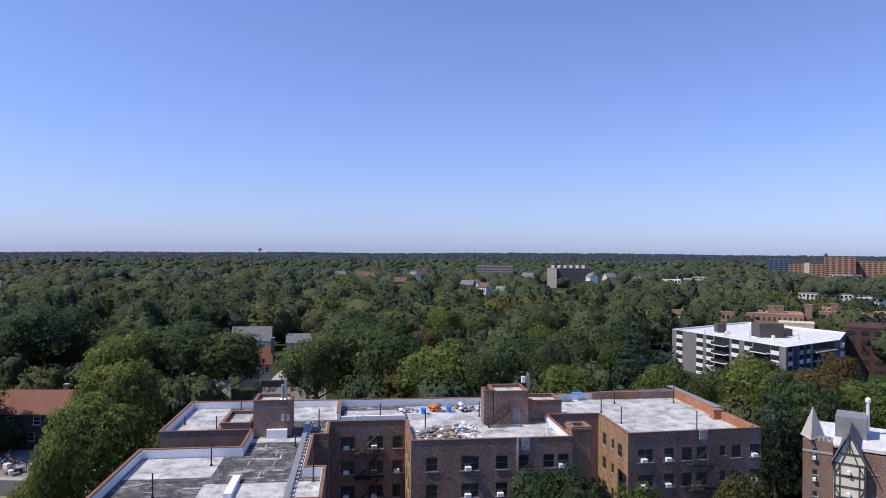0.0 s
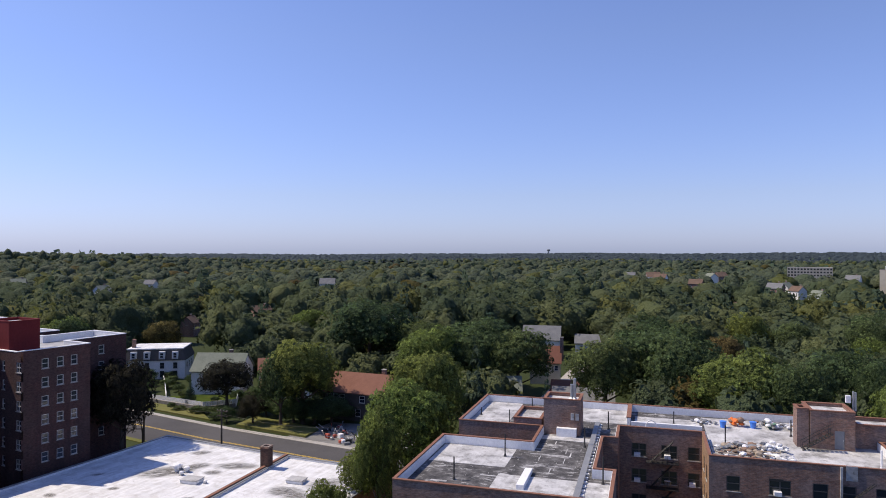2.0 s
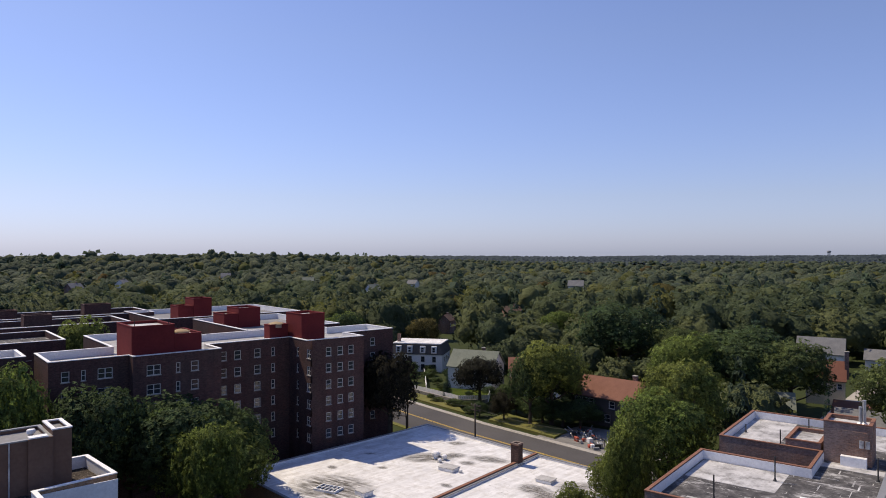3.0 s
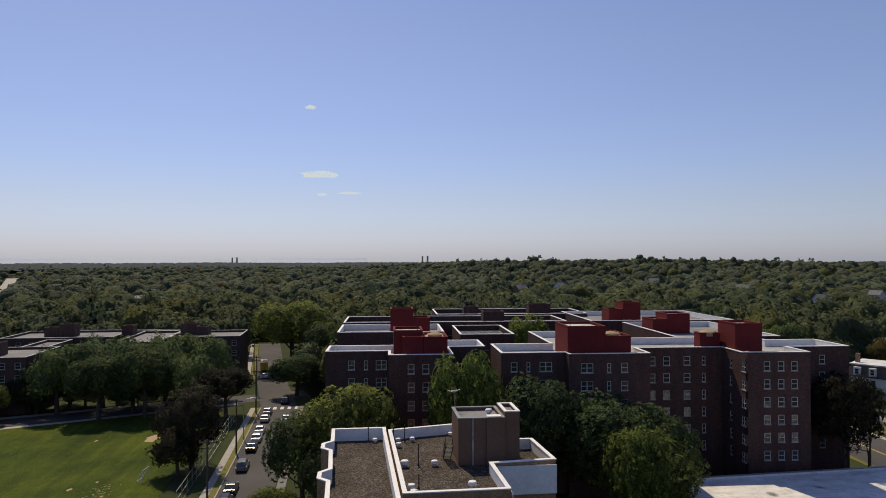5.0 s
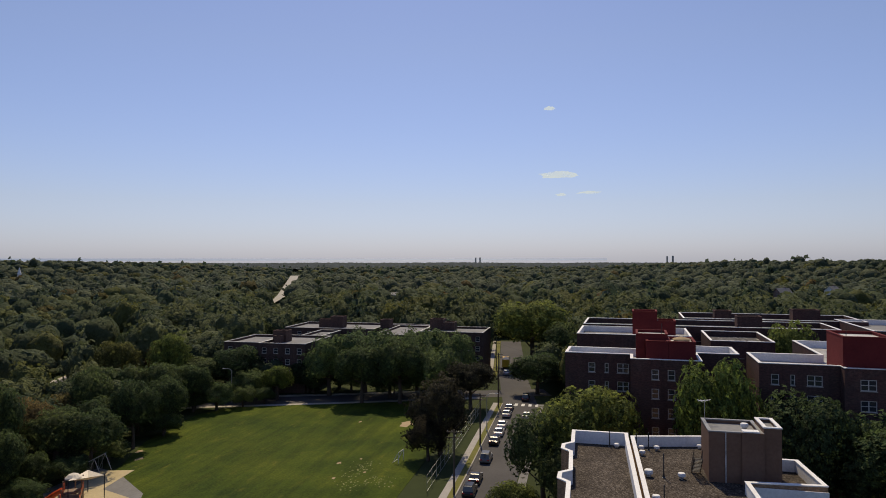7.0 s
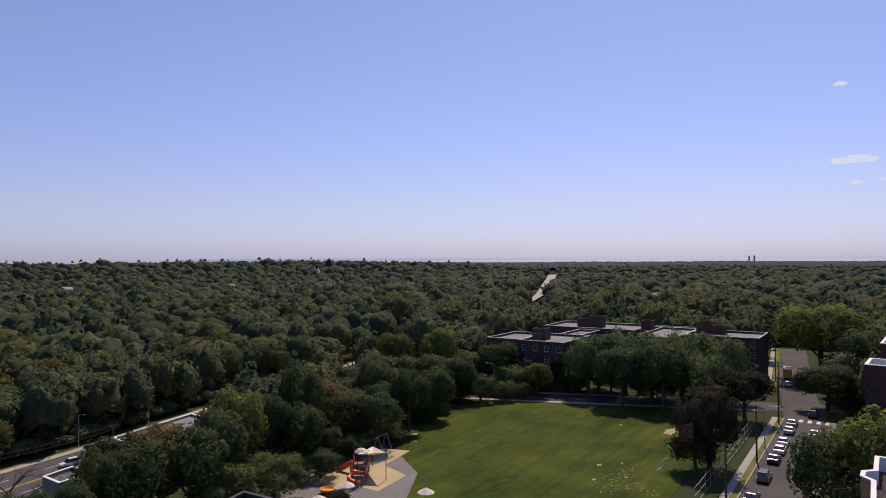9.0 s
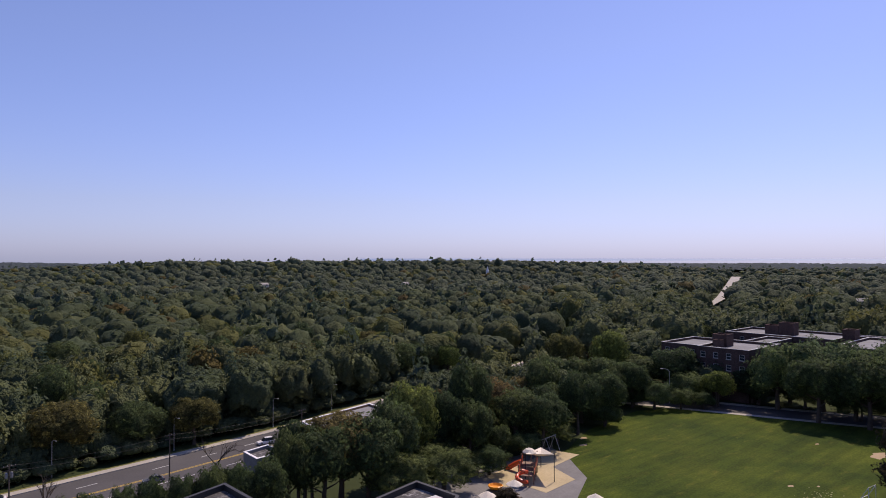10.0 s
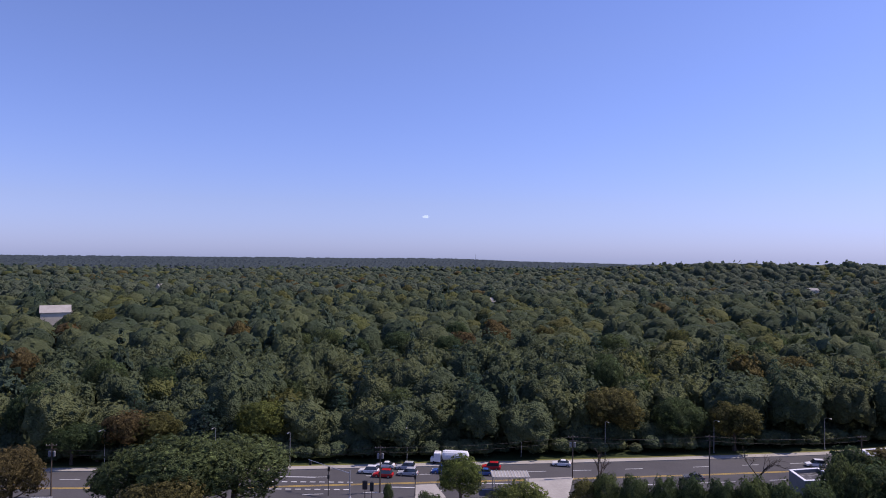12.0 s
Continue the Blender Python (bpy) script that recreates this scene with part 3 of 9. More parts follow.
# the street to the west with its parked cars
STREET_W = [(-55, -14.6), (-110, -14.7), (-166, -15.2), (-205, -21.0), (-290, -30.5)]
street_w = strip("road", STREET_W, -4.2, 4.2, M_ASPHALT, "grey asphalt street with cars parked along it")
strip("kerb", STREET_W[:3], 4.2, 4.4, M_CONCRETE, "pale concrete kerb of the street", 0.14, "kerb")
strip("verge", STREET_W[:3], 4.4, 5.4, M_VERGE, "grass strip between kerb and pavement", 0.12, "verge")
strip("pavement", STREET_W[:3], 5.4, 6.6, M_SILL, "pale concrete pavement along the street", 0.13, "pavement")
strip("verge", STREET_W[3:], 4.4, 6.0, M_VERGE, "sunlit grass strip beside the far street", 0.12, "verge")
strip("pavement", STREET_W[3:], 6.2, 7.6, M_CONCRETE, "pale concrete pavement beside the far street", 0.13, "pavement")
strip("pavement", STREET_W[:3], -5.8, -4.4, M_GREYPAVE, "concrete pavement on the house side of the street", 0.13, "pavement")
CROSS_W = [(-178, -8), (-172, -26), (-158, -62), (-147, -92), (-136, -128)]
road_x = strip("road", CROSS_W, -9.0, 0.0, M_ASPHALT, "grey cross street along the far end of the field", 0.026)
strip("pavement", CROSS_W[1:], 0.0, 1.6, M_CONCRETE, "pale pavement between field and cross street", 0.1, "pavement")
strip("pavement", CROSS_W[1:], -11.0, -9.2, M_CONCRETE, "pale pavement on the far side of the cross street", 0.1, "pavement")
bm = bmesh.new()
for k in range(5):
    y = -18.2 + k * 1.7
    box(bm, -166.5, -163.8, y, y + 0.8, 0.0, 0.037)
part("road_marking", bm, M_WHITEPAINT, street_w)

# the broad avenue to the south
AVENUE = [(150, -104.3), (74, -109.3), (34.5, -112.0), (7.7, -115.7), (-18.3, -119.2), (-39.5, -122.3), (-67.5, -127.1), (-107.7, -137.3), (-156, -147.3), (-215, -163.3)]
avenue = strip("road", AVENUE, -15.5, 0.0, M_ASPHALT, "wide grey four-lane avenue with yellow and white lines")
for k in (-8.4, -8.0):
    strip("road_marking", AVENUE, k, k + 0.17, M_YELLOW, "", 0.036, bottom=0.0, parent=avenue)
dashes(avenue, AVENUE, -4.0, 0.16, 3.2, 6.0, M_WHITEPAINT)
dashes(avenue, AVENUE, -12.0, 0.16, 3.2, 6.0, M_WHITEPAINT)
strip("kerb", AVENUE, 0.0, 0.25, M_CONCRETE, "pale concrete kerb of the avenue", 0.15, "kerb")
strip("pavement", AVENUE, 0.25, 1.8, M_CONCRETE, "dusty pale path between avenue and woods", 0.12, "pavement")
strip("verge", AVENUE, 1.8, 2.5, M_VERGE, "rough grass verge under the wood's edge", 0.1, "verge")
SIDE = [(20, -99), (24, -60)]
side = strip("road", SIDE, -9.0, 8.0, M_ASPHALT, "grey side street opening into the avenue", 0.027)
flat("pavement", [(-20, -103.5), (8, -99.5), (10, -88), (-22, -92)], M_CONCRETE, "pale concrete forecourt beside the avenue", 0.12, category="pavement")
flat("pavement", [(-74, -117), (-58, -114.5), (-56, -104), (-72, -106)], M_CONCRETE, "pale concrete yard beside the low building", 0.12, category="pavement")
flat("car_park", [(-88, -126), (-150, -143), (-150, -122), (-88, -112)], M_ASPHALT, "asphalt car park behind the trees", 0.028, category="car park")

# the playing field
FIELD = [(-60, -27.5), (-160, -27.5), (-167, -36), (-156.5, -62), (-148.5, -83), (-140, -87), (-124, -85.5), (-116.7, -84), (-104, -79), (-98, -77), (-89, -67), (-81, -61), (-70, -53), (-60, -46)]
field = flat("lawn", FIELD[::-1], M_LAWN, "bright green mown playing field with worn patches", 0.05, category="field")
for i, (x, y, r) in enumerate([(-141, -37.5, 2.4), (-141, -48, 0.5), (-112, -42, 0.6), (-108, -36, 0.4), (-115, -39, 0.35), (-104, -40, 0.5), (-111, -81, 1.0), (-107, -78, 0.9)]):
    bm = bmesh.new()
    n = 12
    prism(bm, [(x + r * (1 + 0.35 * math.sin(k * 2.3 + i)) * math.cos(2 * math.pi * k / n), y + r * (0.6 + 0.2 * math.cos(k * 1.7 + i)) * math.sin(2 * math.pi * k / n)) for k in range(n)], 0.0, 0.056 + i * 0.0005)
    part("worn_patch", bm, M_DIRT, field)
# pale scuffed flecks in the worn corner of the field
g = np.random.default_rng(31)
bm = bmesh.new()
for k in range(170):
    f = g.uniform(0, 1)
    x, y = -98.5 - 14.5 * f + g.normal(0, 0.9), -36.2 - 1.6 * f + g.normal(0, 1.1)
    if k % 3 == 0:
        x, y = -101.5 - g.uniform(0, 5.0), -34.6 + g.uniform(0, 5.0) + g.normal(0, 0.4)
    r, n = g.uniform(0.05, 0.19), 6
    prism(bm, [(x + r * g.uniform(0.6, 1.5) * math.cos(2 * math.pi * i / n), y + r * g.uniform(0.4, 0.9) * math.sin(2 * math.pi * i / n)) for i in range(n)], 0.0, 0.0545 + k * 0.00001)
part("worn_flecks", bm, mottled("dry thatch", (0.17, 0.17, 0.075), (0.30, 0.29, 0.16), 0.4, 4, 0.95, 0.3), field, "pale dry flecks")

# ---- trees ----
def sprays(rng, lumps, n, size, flat_up=0.0, droop=0.0):
    """n leaf sprays (quads) on the outside of a heap of lumps (x, y, z, radius, squash)."""
    L = np.array(lumps)
    w = L[:, 3] ** 2
    k = rng.choice(len(L), n * 2, p=w / w.sum())
    d = rng.normal(size=(n * 2, 3))
    d[:, 2] += 0.25
    d /= np.linalg.norm(d, axis=1)[:, None]
    sq = np.stack([np.ones(n * 2), np.ones(n * 2), L[k, 4]], 1)
    rad = L[k, 3] * (1.06 - 0.32 * rng.random(n * 2) ** 2)
    p = L[k, :3] + d * sq * rad[:, None]
    keep = np.ones(n * 2, bool)
    for c in L:
        q = (p - c[:3]) / np.array([1, 1, c[4]])
        keep &= (np.linalg.norm(q, axis=1) > c[3] * 0.72)
    idx = np.nonzero(keep)[0][:n]
    p, d = p[idx], d[idx]
    m = len(idx)
    nrm = d + rng.normal(size=(m, 3)) * 0.34
    nrm[:, 2] += flat_up
    nrm /= np.linalg.norm(nrm, axis=1)[:, None]
    t = np.cross(nrm, rng.normal(size=(m, 3)))
    t /= np.linalg.norm(t, axis=1)[:, None]
    b = np.cross(nrm, t)
    s = size * (0.55 + 0.9 * rng.random((m, 1)))
    t, b = t * s, b * s * (0.55 + 0.4 * rng.random((m, 1)))
    dr = np.array([0, 0, -droop]) * s
    # the fifth point gives the way the crown bulges
    mid = L[:, :3].mean(0)
    out = p - mid
    out /= np.linalg.norm(out, axis=1)[:, None] + 1e-6
    bulge = d * 0.5 + out * 0.65 + rng.normal(size=(m, 3)) * 0.12
    Q = np.stack([p - t - b * 0.4 + dr, p + b * 1.1 - t * 0.1, p + t + b * 0.3 + dr, p - b * 0.9 + t * 0.25], 1)
    return np.concatenate([Q, (Q.mean(1) + bulge)[:, None]], 1)


def quads(name, V, mats, index=None, tone=None):
    me = bpy.data.meshes.new(name)
    n = len(V)
    N = V[:, 4] - V[:, :4].mean(1)
    N /= np.linalg.norm(N, axis=1)[:, None]
    V = V[:, :4]
    # faces turn outwards
    fn = np.cross(V[:, 1] - V[:, 0], V[:, 2] - V[:, 0])
    V = np.where(((fn * N).sum(1) < 0)[:, None, None], V[:, ::-1], V)
    me.vertices.add(n * 4)
    me.vertices.foreach_set("co", V.reshape(-1).astype(np.float32))
    me.loops.add(n * 4)
    me.loops.foreach_set("vertex_index", np.arange(n * 4, dtype=np.int32))
    me.polygons.add(n)
    me.polygons.foreach_set("loop_start", np.arange(0, n * 4, 4, dtype=np.int32))
    for m in mats:
        me.materials.append(m)
    if index is not None:
        me.polygons.foreach_set("material_index", index.astype(np.int32))
    if tone is not None:
        me.attributes.new("tone", "FLOAT", "FACE").data.foreach_set("value", tone.astype(np.float32))
    me.update(calc_edges=True)
    me.normals_split_custom_set_from_vertices(np.repeat(N, 4, axis=0).astype(np.float32).tolist())
    return me


ICO = {}


def shell(rng, lumps, sub, cut=-0.55, swell=0.88):
    """The closed leaf surface of a crown: how far its lumps reach in each direction. Gives points, triangles and normals."""
    if sub not in ICO:
        bm = bmesh.new()
        bmesh.ops.create_icosphere(bm, subdivisions=sub, radius=1.0)
        ICO[sub] = np.array([v.co[:] for v in bm.verts]), np.array([[v.index for v in f.verts] for f in bm.faces])
        bm.free()
    D, F = ICO[sub]
    L = np.array(lumps)
    c = L[0, :3]
    reach = np.full(len(D), 0.2)
    for x, y, z, r, q in L:
        k = np.array([1, 1, 1 / q])
        a, b = D * k, (c - np.array([x, y, z])) * k
        aa, ab, bb = (a * a).sum(1), a @ b, b @ b - r * r
        disc = ab * ab - aa * bb
        far = np.where(disc > 0, (-ab + np.sqrt(np.maximum(disc, 0))) / aa, 0)
        reach = np.maximum(reach, far)
    reach *= swell + 0.045 * rng.normal(size=len(D))
    V = c + D * reach[:, None]
    F = F[D[F][:, :, 2].max(1) > cut]
    fn = np.cross(V[F[:, 1]] - V[F[:, 0]], V[F[:, 2]] - V[F[:, 0]])
    N = np.zeros_like(V)
    for k in range(3):
        np.add.at(N, F[:, k], fn)
    N /= np.linalg.norm(N, axis=1)[:, None] + 1e-9
    return V, F, N


def crown_mesh(name, Q, shells, mats, index=None, tone=None):
    """One mesh of leaf sprays Q and closed crown surfaces (points, triangles, normals, material, tone)."""
    n = len(Q)
    N = Q[:, 4] - Q[:, :4].mean(1)
    N /= np.linalg.norm(N, axis=1)[:, None]
    V = Q[:, :4]
    fn = np.cross(V[:, 1] - V[:, 0], V[:, 2] - V[:, 0])
    V = np.where(((fn * N).sum(1) < 0)[:, None, None], V[:, ::-1], V)
    P, NN, T, mi, tn, at = [V.reshape(-1, 3)], [np.repeat(N, 4, axis=0)], [], [], [], n * 4
    for v, f, m, k, o in shells:
        P.append(v), NN.append(m), T.append(f + at)
        mi.append(np.full(len(f), k)), tn.append(np.full(len(f), o))
        at += len(v)
    P, NN, T = np.concatenate(P), np.concatenate(NN), np.concatenate(T)
    me = bpy.data.meshes.new(name)
    me.vertices.add(len(P))
    me.vertices.foreach_set("co", P.reshape(-1).astype(np.float32))
    me.loops.add(n * 4 + len(T) * 3)
    me.loops.foreach_set("vertex_index", np.concatenate([np.arange(n * 4), T.reshape(-1)]).astype(np.int32))
    me.polygons.add(n + len(T))
    me.polygons.foreach_set("loop_start", np.concatenate([np.arange(0, n * 4, 4), n * 4 + np.arange(0, len(T) * 3, 3)]).astype(np.int32))
    for m in mats:
        me.materials.append(m)
    me.polygons.foreach_set("material_index", np.concatenate([np.zeros(n) if index is None else index] + mi).astype(np.int32))
    me.polygons.foreach_set("use_smooth", np.ones(n + len(T), bool))
    if tone is not None:
        me.attributes.new("tone", "FLOAT", "FACE").data.foreach_set("value", np.concatenate([tone] + tn).astype(np.float32))
    me.update(calc_edges=True)
    me.normals_split_custom_set_from_vertices(NN.astype(np.float32).tolist())
    return me


def broadleaf_lumps(rng, R, z0, z1, count):
    """Lumps that make up a broad, uneven crown between two heights."""
    zc, hz = (z0 + z1) / 2, (z1 - z0) / 2
    out = [(0, 0, zc, R * 0.62, hz / R)]
    for i in range(count):
        a, e = i * 2.4 + rng.random() * 0.8, math.asin(-0.55 + 1.5 * (i + 0.5) / count) if -1 < -0.55 + 1.5 * (i + 0.5) / count < 1 else 1.4
        k = 0.64 + 0.16 * rng.random()
        r = R * (0.26 + 0.17 * rng.random())
        out.append((R * k * math.cos(a) * math.cos(e), R * k * math.sin(a) * math.cos(e), zc + hz * 0.74 * math.sin(e), r, 0.95 + 0.25 * rng.random()))
    return out


def dome_lumps(rng, R, z0, z1, count):
    """One rounded crown with a few bosses, for trees seen from afar."""
    zc, hz = z0 + (z1 - z0) * 0.45, (z1 - z0) * 0.55
    out = [(0, 0, zc, R * 0.8, hz / R)]
    for i in range(count):
        a, e = i * 2.4 + rng.random() * 0.9, math.asin(-0.2 + 1.1 * (i + 0.5) / count)
        k, r = 0.5 + 0.18 * rng.random(), R * (0.27 + 0.16 * rng.random())
        out.append((R * k * math.cos(a) * math.cos(e), R * k * math.sin(a) * math.cos(e), zc + hz * k * math.sin(e), r, 0.9))
    return out


def pine_lumps(rng, R, z0, z1, tiers):
    out = []
    for i in range(tiers):
        f = i / (tiers - 1)
        z, r = z0 + (z1 - z0) * f, R * (1 - 0.82 * f) * (0.85 + 0.3 * rng.random())
        n = 5 if f < 0.7 else 3
        for k in range(n):
            a = 2 * math.pi * k / n + i * 1.1 + rng.random() * 0.5
            out.append((r * 0.58 * math.cos(a), r * 0.58 * math.sin(a), z + 0.4 * rng.random(), max(0.5, r * 0.5), 0.3))
    return out


def trunk_mesh(rng, h, r, reach, limbs):
    """A tapered trunk with bent limbs."""
    bm = bmesh.new()
    pts = [Vector((0, 0, -0.3)), Vector((0.1, 0.05, h * 0.3)), Vector((-0.1, 0.1, h * 0.62)), Vector((0.1, -0.1, h))]
    rad = [r * 1.35, r, r * 0.75, r * 0.3]
    for i in range(3):
        tube(bm, pts[i], pts[i + 1], rad[i], rad[i + 1], 7, False)
    for k in range(limbs):
        a, z = k * 2.4 + rng.random(), h * (0.32 + 0.5 * k / limbs)
        p = Vector((0, 0, z))
        q = p + Vector((math.cos(a) * reach * 0.5, math.sin(a) * reach * 0.5, h * 0.12))
        e = q + Vector((math.cos(a + 0.4) * reach * 0.4, math.sin(a + 0.4) * reach * 0.4, h * 0.14))
        tube(bm, p, q, r * 0.45, r * 0.3, 5, False)
        tube(bm, q, e, r * 0.3, r * 0.08, 5, False)
    return bm


TREES = {}


def tree(kind, x, y, h, r, turn=0.0, label=None, z=0.0):
    """A tree of its kind, scaled to height h and crown radius r. Kinds are built once, 10 m high and 4 m in radius."""
    sp, leaf = kind.split("/")
    k = (sp, leaf)
    m = pose(x, y, z, 0, 0, turn) @ Matrix.Diagonal((r / 4, r / 4, h / 10, 1))
    if k in TREES:
        p = TREES[k]
        o = copy_thing(p, pose(x, y, z, 0, 0, turn) @ Matrix.Diagonal((r / 4 / p.scale.x, r / 4 / p.scale.y, h / 10 / p.scale.z, 1)))
    else:
        rng = np.random.default_rng(sum(ord(c) for c in kind))
        o = base("tree", m, "", "tree", "trees")
        name = sp.rstrip("0123456789")
        if name == "pine":
            lumps = pine_lumps(rng, 4.0, 1.6, 9.7, 11)
            V, body = sprays(rng, lumps, 2600, 0.25, 0.5, 0.25), None
        elif name == "shrub":
            lumps = broadleaf_lumps(rng, 4.0, 0.3, 10, 14)
            V, body = sprays(rng, lumps, 1500, 0.23), shell(rng, lumps, 3)
        else:
            lumps = broadleaf_lumps(rng, 4.0, 2.2 + rng.random(), 10, 20)
            V, body = sprays(rng, lumps, 2500, 0.23), shell(rng, lumps, 3)
        mats = {"green": M_LEAF, "light": M_LEAF_LIGHT, "olive": M_LEAF_OLIVE, "copper": M_LEAF_DARK, "pine": M_NEEDLE}[leaf]
        if body:
            V[:, :, :2] *= 1.03
        part("trunk", trunk_mesh(rng, 7.5, 0.26, 3.0, 3 if name == "pine" else 7), M_BARK, o)
        cr = new("crown", crown_mesh("crown", V, [(*body, 0, 0.0)], [mats]) if body else quads("crown", V, [mats]))
        cr.parent = o
        TREES[k] = o
    lab = label or {"green": "broad leafy tree with a dense dark green crown", "light": "tree with a fresh light green crown", "olive": "tree with leaves turning yellow and rust",
                    "copper": "dark copper-leaved tree with a rounded crown", "pine": "tall dark pine with layered branches"}[leaf]
    o["label"] = lab
    return o


def free(x, y, m=2.0):
    return not any(a - m < x < b + m and c - m < y < d + m for a, b, c, d in KEEP_OUT)


def beside(line, x, y):
    """The signed distance to the left of a polyline."""
    best, sign = 1e9, 1
    p = Vector((x, y))
    for a, b in zip(line, line[1:]):
        a, b = Vector(a), Vector(b)
        t = max(0.0, min(1.0, (p - a).dot(b - a) / (b - a).length_squared))
        q = a + (b - a) * t
        d = (p - q).length
        if d < best:
            best, sign = d, 1 if (b - a).cross(p - q) > 0 else -1
    return best * sign


def inside(poly, x, y):
    c = False
    for (x0, y0), (x1, y1) in zip(poly, poly[1:] + poly[:1]):
        if (y0 > y) != (y1 > y) and x < (x1 - x0) * (y - y0) / (y1 - y0) + x0:
            c = not c
    return c


def open_land(x, y, r):
    """Whether a tree with this crown radius may stand here by chance."""
    if not free(x, y, r * 0.7) or inside(FIELD, x, y):
        return False
    if -16 - r * 0.5 < beside(AVENUE, x, y) < 4 + r * 0.25 and -215 < x < 150:
        return False
    if abs(beside(ROAD_N, x, y)) < 8 + r * 0.6 or abs(beside(STREET_W, x, y)) < 6.5 + r * 0.5:
        return False
    if -11 - r * 0.4 < beside(CROSS_W, x, y) < 2 + r * 0.4 and -130 < y < -5:
        return False
    return True


def in_view(x, y, r):
    d = math.hypot(x, y)
    az = math.degrees(math.atan2(-x, y)) % 360
    w = math.degrees(r / d)
    return any(a < d < b and (lo - w < az < hi + w or lo - w < az - 360 < hi + w) for lo, hi, a, b in VIEWS)
KEEP_OUT = []      # plans (x0, x1, y0, y1) where nothing grows by chance

# ---- the brick apartment house with the courts (turned plan, 8 degrees) ----
AW = {"ac": True}
apt = Building("apartment_house", 8, 13, 85, "old brown brick apartment house with clay-tiled parapets and flat patched roofs", "building")
ZP, ZR = 15.0, 14.1
ST = 3.0


def face(cols, top=2.35, storey=3.0, n=3, z=ZP, h=1.55, frame_mat=M_DARKFRAME):
    """Openings below a parapet: the uppermost head lies `top` below its edge."""
    out = []
    for c, w, o in cols:
        for k in range(n):
            oo = dict(o)
            oo.setdefault("frame_mat", frame_mat)
            skip = oo.pop("skip", ())
            if k in skip:
                continue
            hh = oo.pop("h", h)
            a = oo.pop("acs", ())
            if k in a:
                oo["ac"] = True
            zt = z - top + 0.5 - k * storey
            out.append((c - w / 2, c + w / 2, zt - hh, zt, oo))
    return out


# west wing: edge 0 faces the camera
W_POLY = [(-22.4, 57.4), (-2.9, 57.4), (-2.9, 66.0), (-4.8, 66.0), (-4.8, 77.4), (-3.2, 77.4), (-3.2, 82.8), (6.0, 82.8), (6.0, 73.6), (24.4, 73.6), (24.4, 83.8), (31.2, 83.8), (31.2, 74.2),
          (48.3, 75.2), (48.3, 98.4), (34.0, 96.4), (18.5, 94.6), (-22.4, 95.3), (-22.4, 80.0), (-12.2, 80.0), (-12.2, 73.3), (-22.4, 73.3)]
mid = face([(2.3, 1.3, {}), (6.6, 2.0, {"kind": "pair", "acs": (0,)}), (10.2, 1.4, {"acs": (1,)}), (12.6, 1.4, {}), (14.3, 1.3, {}), (16.2, 1.5, {}), (17.6, 1.2, {"acs": (0,)})][:4] + [(15.6, 1.3, {}), (17.3, 1.3, {"acs": (0,)})])
east = face([(2.2, 1.9, {"kind": "pair", "acs": (0,)}), (5.2, 1.3, {"acs": (0, 1)}), (7.5, 1.3, {}), (9.4, 1.4, {}), (12.1, 0.8, {"h": 1.2}), (13.9, 1.3, {}), (16.4, 1.4, {"acs": (0, 1)})])
court = face([(2.2, 1.7, {"acs": (0,), "kind": "pair"}), (5.6, 1.8, {"acs": (0, 1), "kind": "pair"}), (8.3, 1.3, {"acs": (1,)})])
west_of_e = face([(2.2, 1.3, {}), (5.0, 0.8, {"h": 1.2}), (7.2, 1.3, {})])
west_of_m = face([(3.0, 1.2, {}), (6.3, 1.2, {})])
court2 = face([(3.4, 1.4, {})])
apt.block(W_POLY, 0, ZP, M_BRICK, ZR, M_TAR, M_CLAY, M_WHITE, holes={6: court, 7: west_of_m, 8: mid, 10: court2, 11: west_of_e, 12: east}, mats={7: M_TAN, 11: M_TAN})
apt_roof = 14.1
# coverings of the roofs
for bx in [(6.7, 24.0, 74.3, 93.8, ZR, ZR + 0.03), (31.6, 47.9, 75.9, 95.9, ZR, ZR + 0.03), (24.0, 31.6, 84.2, 94.5, ZR, ZR + 0.035),
           (-21.9, -13.8, 66.5, 72.8, ZR, ZR + 0.02), (-14.0, -3.3, 57.9, 64.4, ZR, ZR + 0.025), (-22.0, -17.0, 80.5, 94.8, ZR, ZR + 0.02),
           (-12.0, -2.4, 87.4, 94.6, ZR, ZR + 0.02), (-12.0, -6.4, 77.8, 79.4, ZR, ZR + 0.03), (-1.6, 6.2, 88.5, 92.0, ZR, ZR + 0.02)]:
    apt.put("roof_covering", [bx], M_SILVER, "worn pale silver roof coating")
KEEP_OUT.append((-42, 40, 50, 112))

# ---- the maroon apartment blocks (turned plan, -4 degrees) ----
mar = Building("apartment_block", -4, -104, 30, "dark maroon brick apartment block with white-lined parapets and red roof houses", "building")
ZB, ZBR = 21.5, 20.4
B1 = [(-101, 16.8), (-101, 26.8), (-99.2, 26.8), (-99.2, 39.4), (-105, 39.4), (-105, 53.6), (-98.8, 53.6), (-98.4, 64.4), (-104.5, 64.4), (-104.5, 75), (-113.5, 75), (-113.5, 66),
      (-118, 66), (-118, 36), (-130, 36), (-130, 27), (-111.7, 27), (-111.7, 16.8)]


def faceb(cols, n=6, storey=2.73, top=1.9):
    return face(cols, top, storey, n, ZB, 1.45, M_FRAME)


